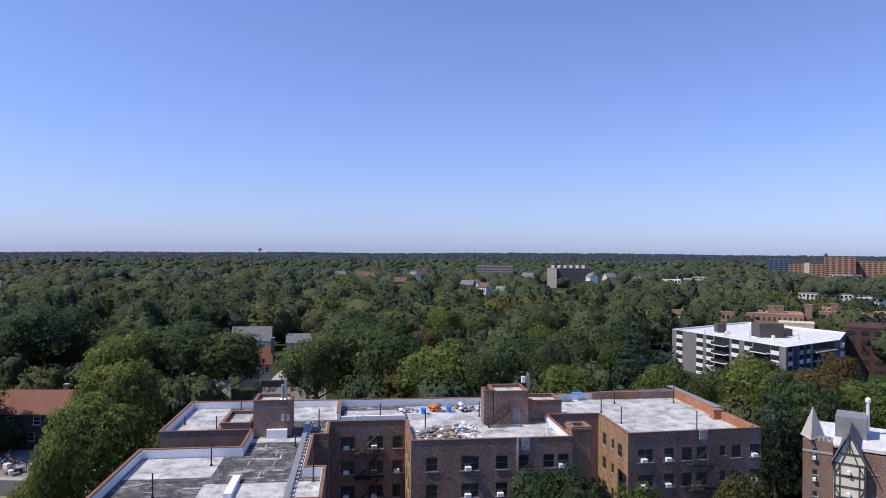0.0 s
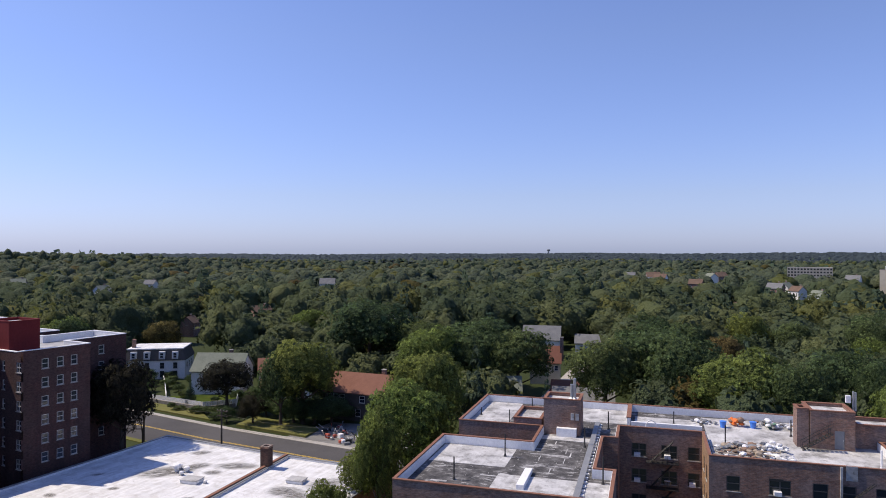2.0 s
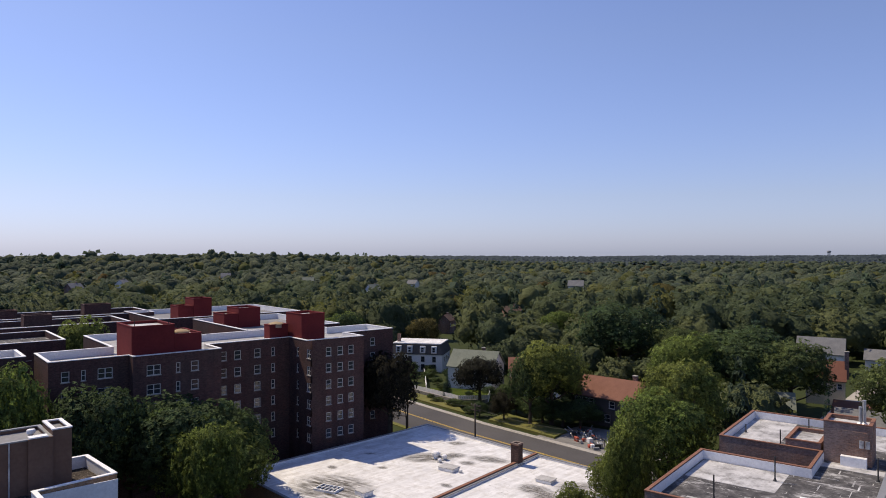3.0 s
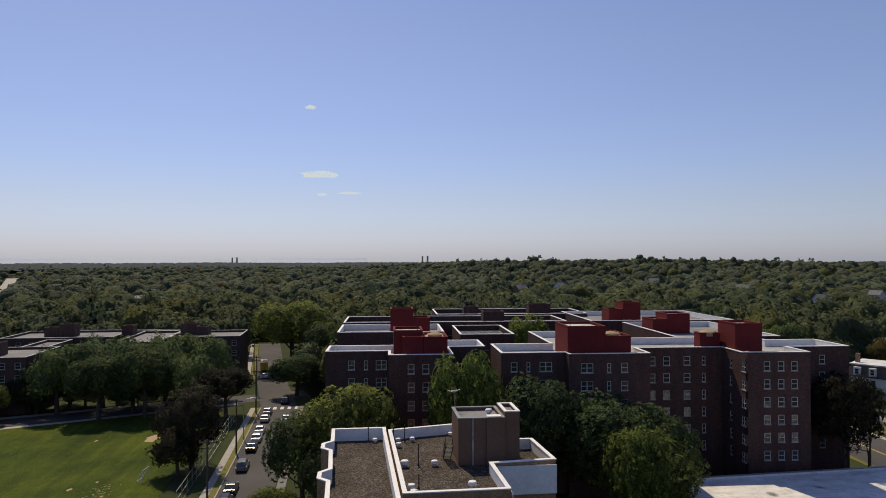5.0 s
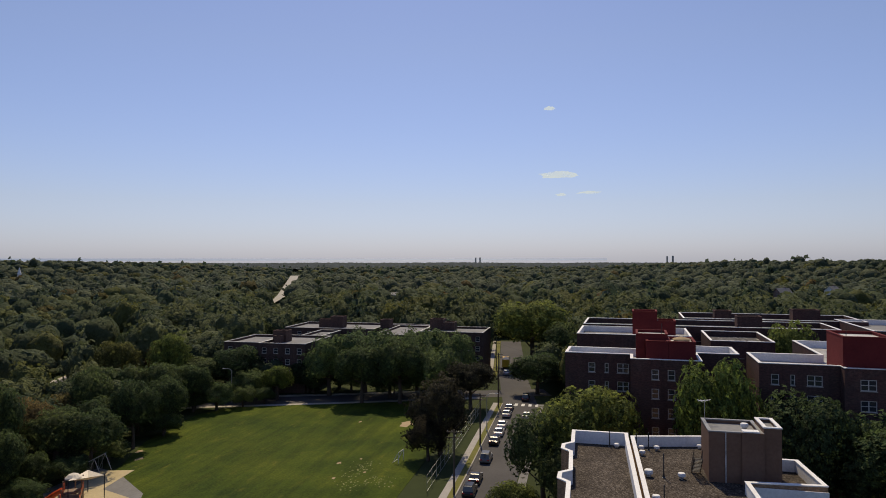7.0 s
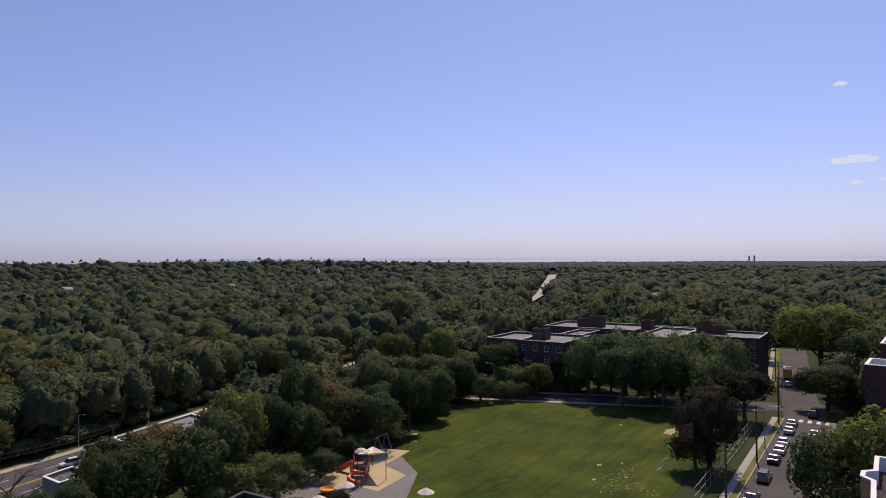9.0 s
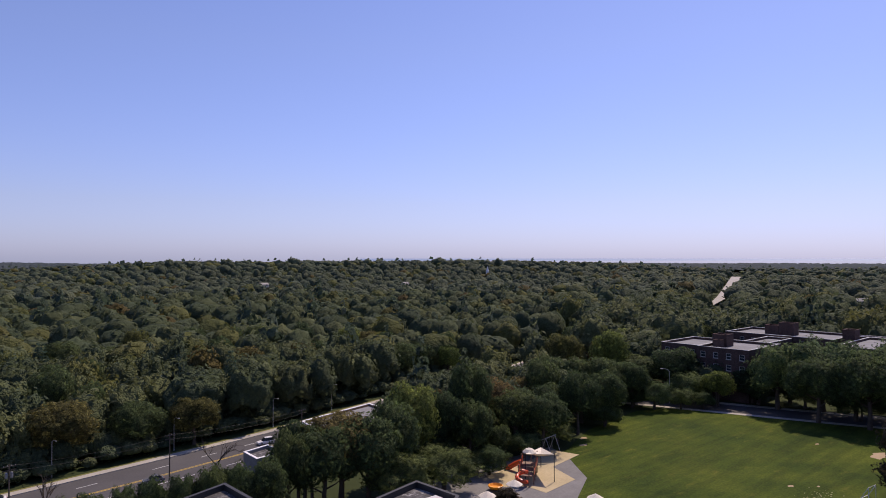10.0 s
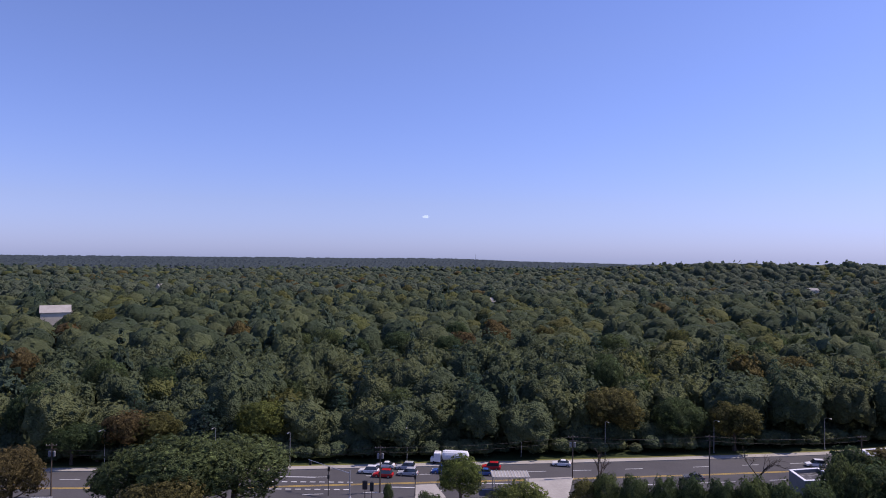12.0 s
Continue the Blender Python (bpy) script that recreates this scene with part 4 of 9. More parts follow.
mar.block(B1, 0, ZB, M_MAROON, ZBR, M_PALEROOF, M_WHITE, M_WHITE, holes={
    0: faceb([(2.0, 1.0, {}), (4.2, 0.55, {}), (6.9, 1.9, {"kind": "pair"})]),
    2: faceb([(2.8, 1.9, {"kind": "pair"}), (6.2, 0.6, {}), (8.6, 1.1, {})]),
    4: faceb([(2.6, 1.1, {}), (5.0, 1.1, {}), (8.4, 1.1, {}), (11.2, 0.6, {})]),
    5: faceb([(3.0, 0.7, {}), (6.8, 1.2, {"kind": "pair"})]),
    6: faceb([(4.0, 1.0, {}), (6.2, 1.0, {}), (8.3, 1.0, {})]),
    8: faceb([(3.0, 1.0, {}), (6.0, 1.0, {})])})
B0 = [(-104.8, -10.0), (-104.8, -0.3), (-100.4, -0.3), (-100.4, 9.4), (-109, 9.4), (-109, 15.4), (-117.5, 15.4), (-117.5, 3), (-111.5, 3), (-111.5, -10.0)]
mar0 = Building("apartment_block", -4, -112, 2, "dark maroon brick apartment block with red stair house on the roof", "building")
mar0.block(B0, 0, ZB, M_MAROON, ZBR, M_PALEROOF, M_WHITE, M_WHITE, holes={
    0: faceb([(4.0, 1.0, {}), (6.2, 0.55, {}), (8.6, 1.7, {"kind": "pair"})], 4),
    2: faceb([(3.4, 1.0, {}), (5.6, 1.0, {})], 4)})
KEEP_OUT.append((-130, -92, -6, 92))

# ---- the low white-roofed building ----
low = Building("commercial_building", 0, -71, 66, "low commercial building with a stained white roof membrane", "building")
low.block([(-91.6, 46), (-62.0, 46), (-66.6, 84.6), (-92.2, 84.9)], 0, 3.9, M_TAN, 3.6, M_WHITEROOF, M_GREYMETAL, M_WHITE)
low.block([(-61.6, 46), (-46, 46), (-48, 85.4), (-66.2, 84.6)], 0, 3.9, M_TAN, 3.6, M_WHITEROOF, M_GREYMETAL, M_WHITE)
KEEP_OUT.append((-95, -44, 30, 90))

# ---- the house with the gravel roof ----
grv = Building("apartment_house", -2, -72, 8, "apartment house with gravel roof and white parapets", "building")
grv.block([(-83.4, -4.2)] + [q for u, v in ((-76.0, -4.05), (-65.8, -3.75)) for q in ((u - 1.9, v), (u - 0.9, v - 0.95), (u + 0.9, v - 0.95), (u + 1.9, v))] + [(-59, -3.6), (-45, -3.0), (-45, 2.9), (-59, 2.9), (-81.4, 2.3), (-83.4, 2.3)], 0, 15, M_TAN, 13.6, M_GRAVEL, M_WHITE, M_WHITE)
grv.block([(-81.4, 2.6), (-59.3, 3.2), (-59.4, 12.9), (-67.0, 12.7), (-67.6, 19.4), (-75.7, 18.9), (-75.7, 10.9), (-83.4, 10.9)][::1], 0, 15.2, M_TAN, 14.1, M_GRAVEL, M_WHITE, M_WHITE)
KEEP_OUT.append((-90, -40, -9, 26))

VIEWS = [(39.5, 51.5, 95, 192), (44.0, 51.8, 95, 222), (12.0, 18.5, 100, 250), (26.0, 35, 95, 165), (-31.5, -17.5, 150, 225), (141, 218, 60, 112), (146, 168, 100, 134), (122, 141, 60, 104), (96, 103, 90, 165)]  # open sight lines: bearings, distances

# ---- on the roof of the brick house ----
def pipe(x, y, z, h, r=0.07, label="thin dark vent pipe standing on the roof", mat=None, group="roof pipes"):
    """A vent pipe with a flashing collar and a bent-over cap."""
    o = base("vent_pipe", pose(x, y, z), label, "pipe", group)
    bm = bmesh.new()
    lathe(bm, [(r * 2.4, 0), (r * 2.2, 0.12), (r * 1.15, 0.3), (r, 0.32), (r, h), (r * 0.75, h + 0.01)], 8)
    part("pipe", bm, mat or M_BLACKIRON, o)
    bm = bmesh.new()
    lathe(bm, [(r * 3.4, 0.0), (r * 3.2, 0.03), (r * 1.5, 0.05)], 10)
    part("flashing", bm, M_GREYMETAL, o)
    return o


def uv(b, u, v):
    c, s = math.cos(radians(b.turn)), math.sin(radians(b.turn))
    return u * c - v * s, u * s + v * c


for u, v, h in [(-14.5, 70.0, 2.4), (-17.7, 61.5, 2.2), (-15.0, 90.5, 1.9), (-16.6, 82.9, 1.9), (-21.2, 86.8, 1.0), (-6.7, 75.7, 2.3), (-4.0, 64.3, 2.6), (-4.6, 84.3, 2.2), (3.1, 88.4, 1.8), (8.3, 81.0, 2.4),
                (16.1, 87.3, 2.0), (33.1, 87.9, 2.2), (37.0, 93.0, 2.1), (33.6, 82.1, 2.2), (45.8, 92.5, 2.4), (41.7, 78.1, 2.4)]:
    x, y = uv(apt, u, v)
    pipe(x, y, ZR, h)
x, y = uv(apt, 22.3, 76.7)
pipe(x, y, ZR, 2.0, 0.09, "short white vent pipe standing on the roof", M_WHITE)

# stair house with flues
def hut(b, u0, u1, v0, v1, z0, z1, mat, cap, door=None):
    """A roof house: brick walls with a framed parapet rim and perhaps a door in the side that faces -v."""
    pl = [(u0, v0), (u1, v0), (u1, v1), (u0, v1)]
    holes = {0: [(door[0], door[1], z0 + 0.05, z0 + 2.1)]} if door else {}
    P = b.P(pl)
    inn = inset(P, 0.25)
    for i in range(4):
        hs = [(h[0], h[1], h[2] - b.g, h[3] - b.g) for h in holes.get(i, [])]
        part("roof_house_wall", wall_mesh(P[i], P[(i + 1) % 4], z0 - b.g, z1 - b.g, hs, 0.25, inn[i], inn[(i + 1) % 4]), mat, b.ob)
    bm = bmesh.new()
    prism(bm, inset(P, 0.24), z1 - 0.5 - b.g, z1 - 0.3 - b.g)
    part("roof_house_roof", bm, M_GREYROOF if mat is M_TANPANEL else M_SILVER, b.ob)
    bm = bmesh.new()
    ring(bm, P, -0.05, 0.3, z1 - b.g, z1 + 0.12 - b.g)
    part("coping", bm, cap, b.ob)
    if door:
        bm = bmesh.new()
        d = (door[0] + door[1]) / 2 + u0 - b.u
        box(bm, d - 0.48, d + 0.48, v0 - b.v + 0.08, v0 - b.v + 0.14, z0 + 0.06 - b.g, z0 + 2.08 - b.g)
        dd = part("door", bm, M_GREYMETAL, b.ob)
        part("door_handle", boxes((d + 0.34, d + 0.4, v0 - b.v + 0.03, v0 - b.v + 0.08, z0 + 1.0 - b.g, z0 + 1.15 - b.g)), M_GALV, dd)


hut(apt, -11.9, -7.6, 80.05, 83.8, ZR + 0.04, 18.3, M_BRICK, M_CLAY, None)
apt.put("wall_panel", [(-10.2, -7.9, 79.97, 80.05, ZR + 0.1, 17.6)], M_BRICK)
apt.put("roof_ledge", [(-10.3, -8.0, 79.3, 80.0, ZR + 0.04, 15.1)], M_WHITE, "white-painted ledge at the roof house")
for du, dz in ((-8.5, 16.0), (-7.95, 16.0)):
    apt.put("junction_box", [(du - 0.2, du + 0.2, 79.9, 79.96, dz, dz + 0.8, 0.02)], M_SILVER, "pale metal box on the brick wall")
hut(apt, -15.6, -12.2, 80.35, 86.4, ZR + 0.03, 15.7, M_BRICK, M_CLAY)
for dx, h in ((-8.75, 1.9), (-8.4, 2.6)):
    x, y = uv(apt, dx, 81.6)
    pipe(x, y, 18.02, h, 0.17, "tall silver flue pipe on the roof house", M_GALV, "flues")
hut(apt, 17.2, 21.6, 82.8, 87.2, ZR + 0.04, 18.3, M_BRICK, M_CLAY, (2.4, 3.4))
hut(apt, 22.0, 26.4, 84.3, 88.3, ZR + 0.045, 16.7, M_BRICK, M_CLAY)
hut(apt, 15.9, 17.1, 83.0, 85.0, ZR + 0.04, 18.4, M_BRICK, M_CLAY)

# iron steps up to the stair-house door
def roof_steps(b, u, v, z, n, w, run, label):
    x, y = uv(b, u, v)
    o = base("roof_stairs", pose(x, y, z, 0, 0, b.turn), label, "stairs")
    for k in range(n):
        part("tread", boxes((k * run, k * run + run, 0, w, 0.2 * (k + 1) - 0.04, 0.2 * (k + 1))), M_BLACKIRON, o)
    for s in (0.0, w):
        bm = bmesh.new()
        tube(bm, (0, s, 0), (n * run, s, 0.2 * n), 0.05, n=5)
        part("stringer", bm, M_BLACKIRON, o)
        bm = bmesh.new()
        tube(bm, (0, s, 0.9), (n * run, s, 0.2 * n + 0.9), 0.03, n=5)
        part("handrail", bm, M_BLACKIRON, o)
        for k in range(0, n + 1, 3):
            bm = bmesh.new()
            tube(bm, (k * run, s, 0.2 * k), (k * run, s, 0.2 * k + 0.9), 0.025, n=5)
            part("post", bm, M_BLACKIRON, o)
    return o


roof_steps(apt, 16.2, 81.6, ZR + 0.03, 10, 0.9, 0.3, "black iron stairs up to the roof house")

# chimney shaft in the second court
ch = base("chimney", pose(*uv(apt, 25.6, 75.3), 0, 0, 0, 8), "square buff brick chimney shaft with a corbelled head", "chimney")
bm = bmesh.new()
ring(bm, [(-1.1, -1.1), (1.1, -1.1), (1.1, 1.1), (-1.1, 1.1)], 0.0, 0.4, 0, 15.4)
part("shaft", bm, M_TAN, ch)
for k, (e, z) in enumerate(((0.08, 15.4), (0.16, 15.6), (0.05, 15.8))):
    bm = bmesh.new()
    ring(bm, [(-1.1, -1.1), (1.1, -1.1), (1.1, 1.1), (-1.1, 1.1)], -e, 0.4, z, z + 0.2)
    part("corbel", bm, M_BRICK, ch)

# brick-faced parapets and the stepped east parapet of the east wing
apt.put("parapet_facing", [(47.55, 47.97, 76.0, 82.8, ZR + 0.05, 15.12)], M_CLAYBRICK)
apt.put("parapet_facing", [(47.5, 47.965, 84.0, 96.6, ZR + 0.05, 15.4)], M_CLAYBRICK)
apt.put("parapet_facing", [(46.6, 47.96, 82.8, 84.0, ZR + 0.05, 15.4)], M_CLAYBRICK)
apt.put("parapet_cap", [(47.45, 48.4, 83.9, 98.3, 15.42, 15.52)], M_GREYMETAL)
apt.put("parapet_facing", [(34.6, 47.4, 95.7, 96.1, ZR + 0.05, 15.2)], M_BRICK)
apt.put("tarpaulin", [(31.6, 33.0, 95.2, 96.2, 15.12, 15.25, 0.05)], plain("blue tarpaulin", (0.05, 0.25, 0.75)), "bright blue tarpaulin over the parapet")
apt.put("party_parapet", [(-2.5, -2.1, 87.2, 94.8, ZR + 0.02, 15.0)], M_WHITE)
apt.put("coping", [(-2.58, -2.02, 87.2, 94.8, 15.0, 15.1)], M_CLAY)
apt.put("party_parapet", [(-2.0, 6.3, 87.0, 87.4, ZR + 0.02, 14.6)], M_WHITE)
apt.put("scupper", [(40.2, 41.2, 74.6, 74.75, 14.0, 15.12)], M_SILVER)
apt.put("scupper", [(18.4, 19.4, 73.52, 73.6, 13.7, 15.12)], M_SILVER)

# the raised conduit run on white blocks along the west wing
o = base("conduit_run", pose(*uv(apt, -6.0, 71.5), ZR + 0.02, 0, 0, 8), "grey raised conduit on white blocks crossing the roof", "conduit")
part("duct", boxes((-0.28, 0.28, -13.8, 14.6, 0.16, 0.4)), M_GREYMETAL, o)
for k in range(24):
    part("block", boxes((0.05, 0.55, -13.5 + k * 1.2, -13.15 + k * 1.2, 0, 0.158)), M_WHITE, o)
o = base("roof_skylight", pose(*uv(apt, -11.2, 63.2), ZR + 0.02, 0, 0, 8), "low white ridge beside the roof patch", "ridge")
part("ridge", boxes((-0.35, 0.35, -2.6, 2.4, 0, 0.45)), M_WHITE, o)

# patches and cracks in the felt
rng = np.random.default_rng(3)
for k in range(16):
    u, v = rng.uniform(-16, -7), rng.uniform(64.5, 77)
    L, w = rng.uniform(0.8, 2.6), rng.uniform(0.05, 0.16)
    a, b = (L, w) if k % 2 else (w, L)
    apt.put("repair_strip", [(u, u + a, v, v + b, ZR, ZR + 0.012 + k * 0.0004)], M_SILVER)
for k in range(9):
    u, v = rng.uniform(-21, -12), rng.uniform(58.5, 66)
    apt.put("repair_strip", [(u, u + rng.uniform(0.8, 2.4), v, v + rng.uniform(0.1, 0.4), ZR, ZR + 0.01 + k * 0.0004)], M_SILVER)

# building rubble and gear on the middle wing
def heap(u, v, z, ru, rv, n, mat, label, name, size=(0.25, 0.7), seed=1, h=0.5, flatb=0.35):
    """A loose heap of broken pieces."""
    g = np.random.default_rng(seed)
    o = base(name, pose(*uv(apt, u, v), z, 0, 0, 8), label, "rubble", "roof rubble")
    for k in range(n):
        bm = bmesh.new()
        s = g.uniform(*size)
        bmesh.ops.create_icosphere(bm, subdivisions=1, radius=s / 2)
        for vv in bm.verts:
            vv.co = Vector((vv.co.x * g.uniform(0.7, 1.4), vv.co.y * g.uniform(0.7, 1.4), vv.co.z * flatb * 2 * g.uniform(0.7, 1.2)))
        q = part("piece", bm, mat[k % len(mat)], o)
        q.matrix_basis = pose(g.uniform(-ru, ru), g.uniform(-rv, rv), s * flatb * 0.7 + g.uniform(0, h), 0, 0, g.uniform(0, 360))


M_ORANGE = plain("orange plastic", (0.75, 0.18, 0.03))
M_BLUE = plain("blue plastic", (0.06, 0.22, 0.70))
M_TIMBER = plain("broken timber", (0.34, 0.28, 0.22), 0.9)
M_RUST = plain("rusty scrap", (0.24, 0.16, 0.12), 0.9)
M_GREENP = plain("dull green plastic", (0.12, 0.25, 0.16))
heap(12.9, 80.1, ZR + 0.03, 1.4, 1.2, 44, [M_WHITE, M_SILVER], "heap of white plastic sacks on the roof", "sack_pile", (0.35, 0.75), 21, 0.7)
heap(14.6, 91.6, ZR + 0.03, 2.4, 0.9, 26, [M_WHITE, M_GREYMETAL, M_RUST, M_SILVER], "scattered sacks and tools along the parapet", "rubble_heap", (0.3, 0.7), 22, 0.3)
heap(9.6, 80.6, ZR + 0.03, 1.6, 0.9, 26, [M_GREYMETAL, M_TIMBER, M_RUST], "heap of dark lumber and felt scraps", "rubble_heap", (0.4, 1.1), 23, 0.3)
heap(8.9, 77.6, ZR + 0.03, 1.9, 1.7, 34, [M_TIMBER, M_WHITE, M_RUST, M_GREYMETAL], "heap of broken timber and plaster on the roof", "rubble_heap", seed=2)
heap(11.2, 78.6, ZR + 0.03, 1.2, 1.5, 20, [M_TIMBER, M_RUST, M_TIMBER, M_WHITE], "heap of splintered boards on the roof", "rubble_heap", (0.3, 0.9), 3)
heap(13.4, 77.2, ZR + 0.03, 1.1, 0.8, 22, [M_WHITE, M_SILVER], "pile of white sacks on the roof", "sack_pile", (0.5, 0.9), 4, 0.3)
heap(10.6, 90.8, ZR + 0.03, 0.7, 0.6, 14, [M_ORANGE, M_RUST], "pile of bright orange netting on the roof", "netting_pile", (0.4, 0.9), 5, 0.8)
heap(14.6, 90.5, ZR + 0.03, 1.0, 0.7, 18, [M_GREENP, M_WHITE, M_GREYMETAL], "jumble of green and white gear on the roof", "gear_pile", (0.4, 0.8), 6, 0.7)
heap(17.3, 90.0, ZR + 0.03, 0.8, 0.8, 18, [M_WHITE, M_SILVER, M_RUST], "pile of white bags on the roof", "sack_pile", (0.4, 0.8), 7, 0.6)
heap(6.7, 90.9, ZR + 0.03, 1.6, 0.6, 16, [M_WHITE, M_GREYMETAL], "scattered pale debris on the roof", "rubble_heap", (0.3, 0.7), 8, 0.2)
for u, v in ((8.9, 89.4), (12.4, 90.1)):
    o = base("bin", pose(*uv(apt, u, v), ZR + 0.03, 0, 0, 8) @ Matrix.Diagonal((0.85, 0.85, 0.7, 1)), "bright blue plastic bin on the roof", "bin", "blue bins")
    bm = bmesh.new()
    lathe(bm, [(0.36, 0), (0.4, 0.5), (0.46, 1.0), (0.5, 1.02), (0.5, 1.08), (0.42, 1.08), (0.4, 0.9)], 12)
    part("body", bm, M_BLUE, o)
    bm = bmesh.new()
    lathe(bm, [(0.47, 1.085), (0.5, 1.13), (0.2, 1.2)], 12)
    part("lid", bm, M_BLUE, o)
for k in range(9):
    o = base("plank", pose(*uv(apt, 7.4 + k * 0.62, 75.6 + (k * 37 % 11) * 0.28), ZR + 0.45, 0, 6, 20 * k), "loose weathered plank lying on the rubble", "plank", "loose planks")
    part("board", boxes((-1.2, 1.2, -0.1, 0.1, 0, 0.05)), M_TIMBER, o)
# hoop of a gooseneck ladder and the antenna
o = base("ladder_hoop", pose(*uv(apt, 0.4, 83.2), ZR + 0.02, 0, 0, 8), "curved white ladder hoop over the parapet", "ladder")
for dx in (-0.7, 0.7):
    bm = bmesh.new()
    pts = [(dx * math.cos(0), 0, 0), (dx, 0, 0.9), (dx * 0.75, 0, 1.4), (dx * 0.4, 0, 1.65), (0, 0, 1.75)]
    for p, q in zip(pts, pts[1:]):
        tube(bm, p, q, 0.06, n=6)
    part("rail", bm, M_WHITE, o)
o = base("cell_antenna", pose(*uv(apt, 22.2, 86.0), 16.5, 0, 0, 8), "white panel antenna on a steel mast above the roof", "antenna")
bm = bmesh.new()
tube(bm, (0, 0, -0.2), (0, 0, 3.6), 0.09, n=8)
part("mast", bm, M_GALV, o)
part("panel", boxes((-0.75, -0.25, -0.2, 0.2, 2.3, 3.1)), M_WHITE, o)
part("panel", boxes((0.12, 0.32, -0.12, 0.12, 1.4, 3.5)), M_GALV, o)


def fire_escape(b, u, v, width, top, storeys, storey, label, depth=1.1):
    """Iron balconies with rails, posts and slanting ladders, one below the other."""
    o = base("fire_escape", pose(*uv(b, u, v), 0, 0, 0, b.turn), label, "fire escape", "fire escapes")
    for k in range(storeys):
        z = top - k * storey
        part("platform", boxes((-width / 2, width / 2, -depth, -0.02, z, z + 0.07)), M_BLACKIRON, o)
        for zz in (0.5, 1.0):
            bm = bmesh.new()
            pts = [(-width / 2, -0.02, z + zz), (-width / 2, -depth, z + zz), (width / 2, -depth, z + zz), (width / 2, -0.02, z + zz)]
            for p, q in zip(pts, pts[1:]):
                tube(bm, p, q, 0.025, n=4)
            part("rail", bm, M_BLACKIRON, o)
        for s in range(7):
            x = -width / 2 + width * s / 6
            bm = bmesh.new()
            tube(bm, (x, -depth, z), (x, -depth, z + 1.0), 0.022, n=4)
            part("post", bm, M_BLACKIRON, o)
        for d in (-depth + 0.15, -depth + 0.6):
            bm = bmesh.new()
            tube(bm, (-width / 2 + 0.4, d, z), (width / 2 - 0.6, d, z + (storey if k else 2.6)), 0.045, n=5)
            part("stringer", bm, M_BLACKIRON, o)
        for s in range(1, 9):
            f = s / 9
            x, zz = -width / 2 + 0.4 + (width - 1.0) * f, z + (storey if k else 2.6) * f
            part("tread", boxes((x - 0.12, x + 0.12, -depth + 0.15, -depth + 0.6, zz - 0.02, zz + 0.02)), M_BLACKIRON, o)
    return o


fire_escape(apt, 1.6, 82.8, 3.6, 11.2, 4, 3.0, "black iron fire escape in the shaded court")
fire_escape(apt, 19.4, 73.6, 3.8, 11.2, 4, 3.0, "black iron fire escape down the brick front")
fire_escape(apt, 40.4, 74.72, 3.8, 11.2, 4, 3.0, "black iron fire escape on the east wing")
apt.put("downpipe", [(17.9, 18.1, 73.42, 73.6, 5, 15)], M_SILVER)
apt.put("vent_grille", [(11.6, 12.9, 73.56, 73.6, 13.0, 13.25)], M_BLACKIRON)

# ---- red roof houses and back wings of the maroon blocks ----
for b, bx in ((mar0, (-110, -104.0, 0.5, 5.0, 24.7)), (mar0, (-108, -102.0, 5.05, 8.7, 23.9)), (mar0, (-103.95, -102.0, 1.9, 5.0, 23.9)), (mar, (-108, -100.2, 26.9, 32.8, 25.5)), (mar, (-108, -100.3, 32.85, 36.8, 24.0)),
              (mar, (-107, -101.4, 54.0, 58.4, 25.6)), (mar, (-107.6, -105.5, 50.2, 53.6, 23.7))):
    hut(b, *bx[:4], ZBR + 0.02, bx[4], M_REDPAINT, M_REDPAINT)
for b, u, v, z in ((mar0, -105.4, 7.0, 23.65), (mar, -103.6, 34.8, 23.75), (mar, -106.6, 51.9, 23.45)):
    g = np.random.default_rng(int(v))
    o = base("roof_tank_cover", pose(*uv(b, u, v), z - 0.05, 0, 0, -4), "weathered tan timber cover on the roof house", "cover", "tank covers")
    bm = bmesh.new()
    prism(bm, [(1.3 * math.cos(k * 0.785 + 0.3), 1.2 * math.sin(k * 0.785 + 0.3)) for k in range(8)], -0.2, 0.35)
    part("drum", bm, M_TIMBER, o)
    bm = bmesh.new()
    lathe(bm, [(1.4, 0.35), (1.2, 0.5), (0.3, 0.75)], 8)
    part("lid", bm, M_DIRT, o)
for b, u, v in ((mar, -101.0, 32.2), (mar, -101.0, 27.5), (mar, -102.2, 58.6), (mar0, -104.8, 4.2)):
    x, y = uv(b, u, v)
    pipe(x, y, 24.5, 1.8, 0.05)
BACK = [("apartment_block", [(-146.5, -10.3), (-146.5, 10.5), (-131.5, 10.5), (-131.5, -10.3)], 21.5, [(-141, -136, 0.0, 4.6, 25.6), (-141, -136, 4.6, 8.0, 23.8)]),
        ("apartment_block", [(-169, -10.6), (-169, 41), (-153.5, 41), (-153.5, -10.6)], 21.3, [(-162, -158, 0.5, 4, 22.4), (-162, -158, 22, 27, 23.2)]),
        ("apartment_block", [(-192, 12), (-192, 52), (-174, 52), (-174, 12)], 21.3, [(-186, -182, 20, 24, 22.6), (-186, -182, 38, 44, 23.2)])]
BACK += [("apartment_block", [(-147, 52), (-147, 72), (-119, 72), (-119, 52)], 21.5, [(-140, -134, 53.8, 56.8, 23.3), (-140, -133.9, 56.8, 61.6, 24.4)]),
        ("apartment_block", [(-178, 46), (-178, 80), (-151, 80), (-151, 46)], 21.5, [(-160, -154.6, 51.4, 54.8, 23.8), (-160, -154.4, 54.8, 59, 25.4)]),
        ("apartment_block", [(-152, 14), (-152, 25), (-134, 25), (-134, 14)], 20.6, [])]
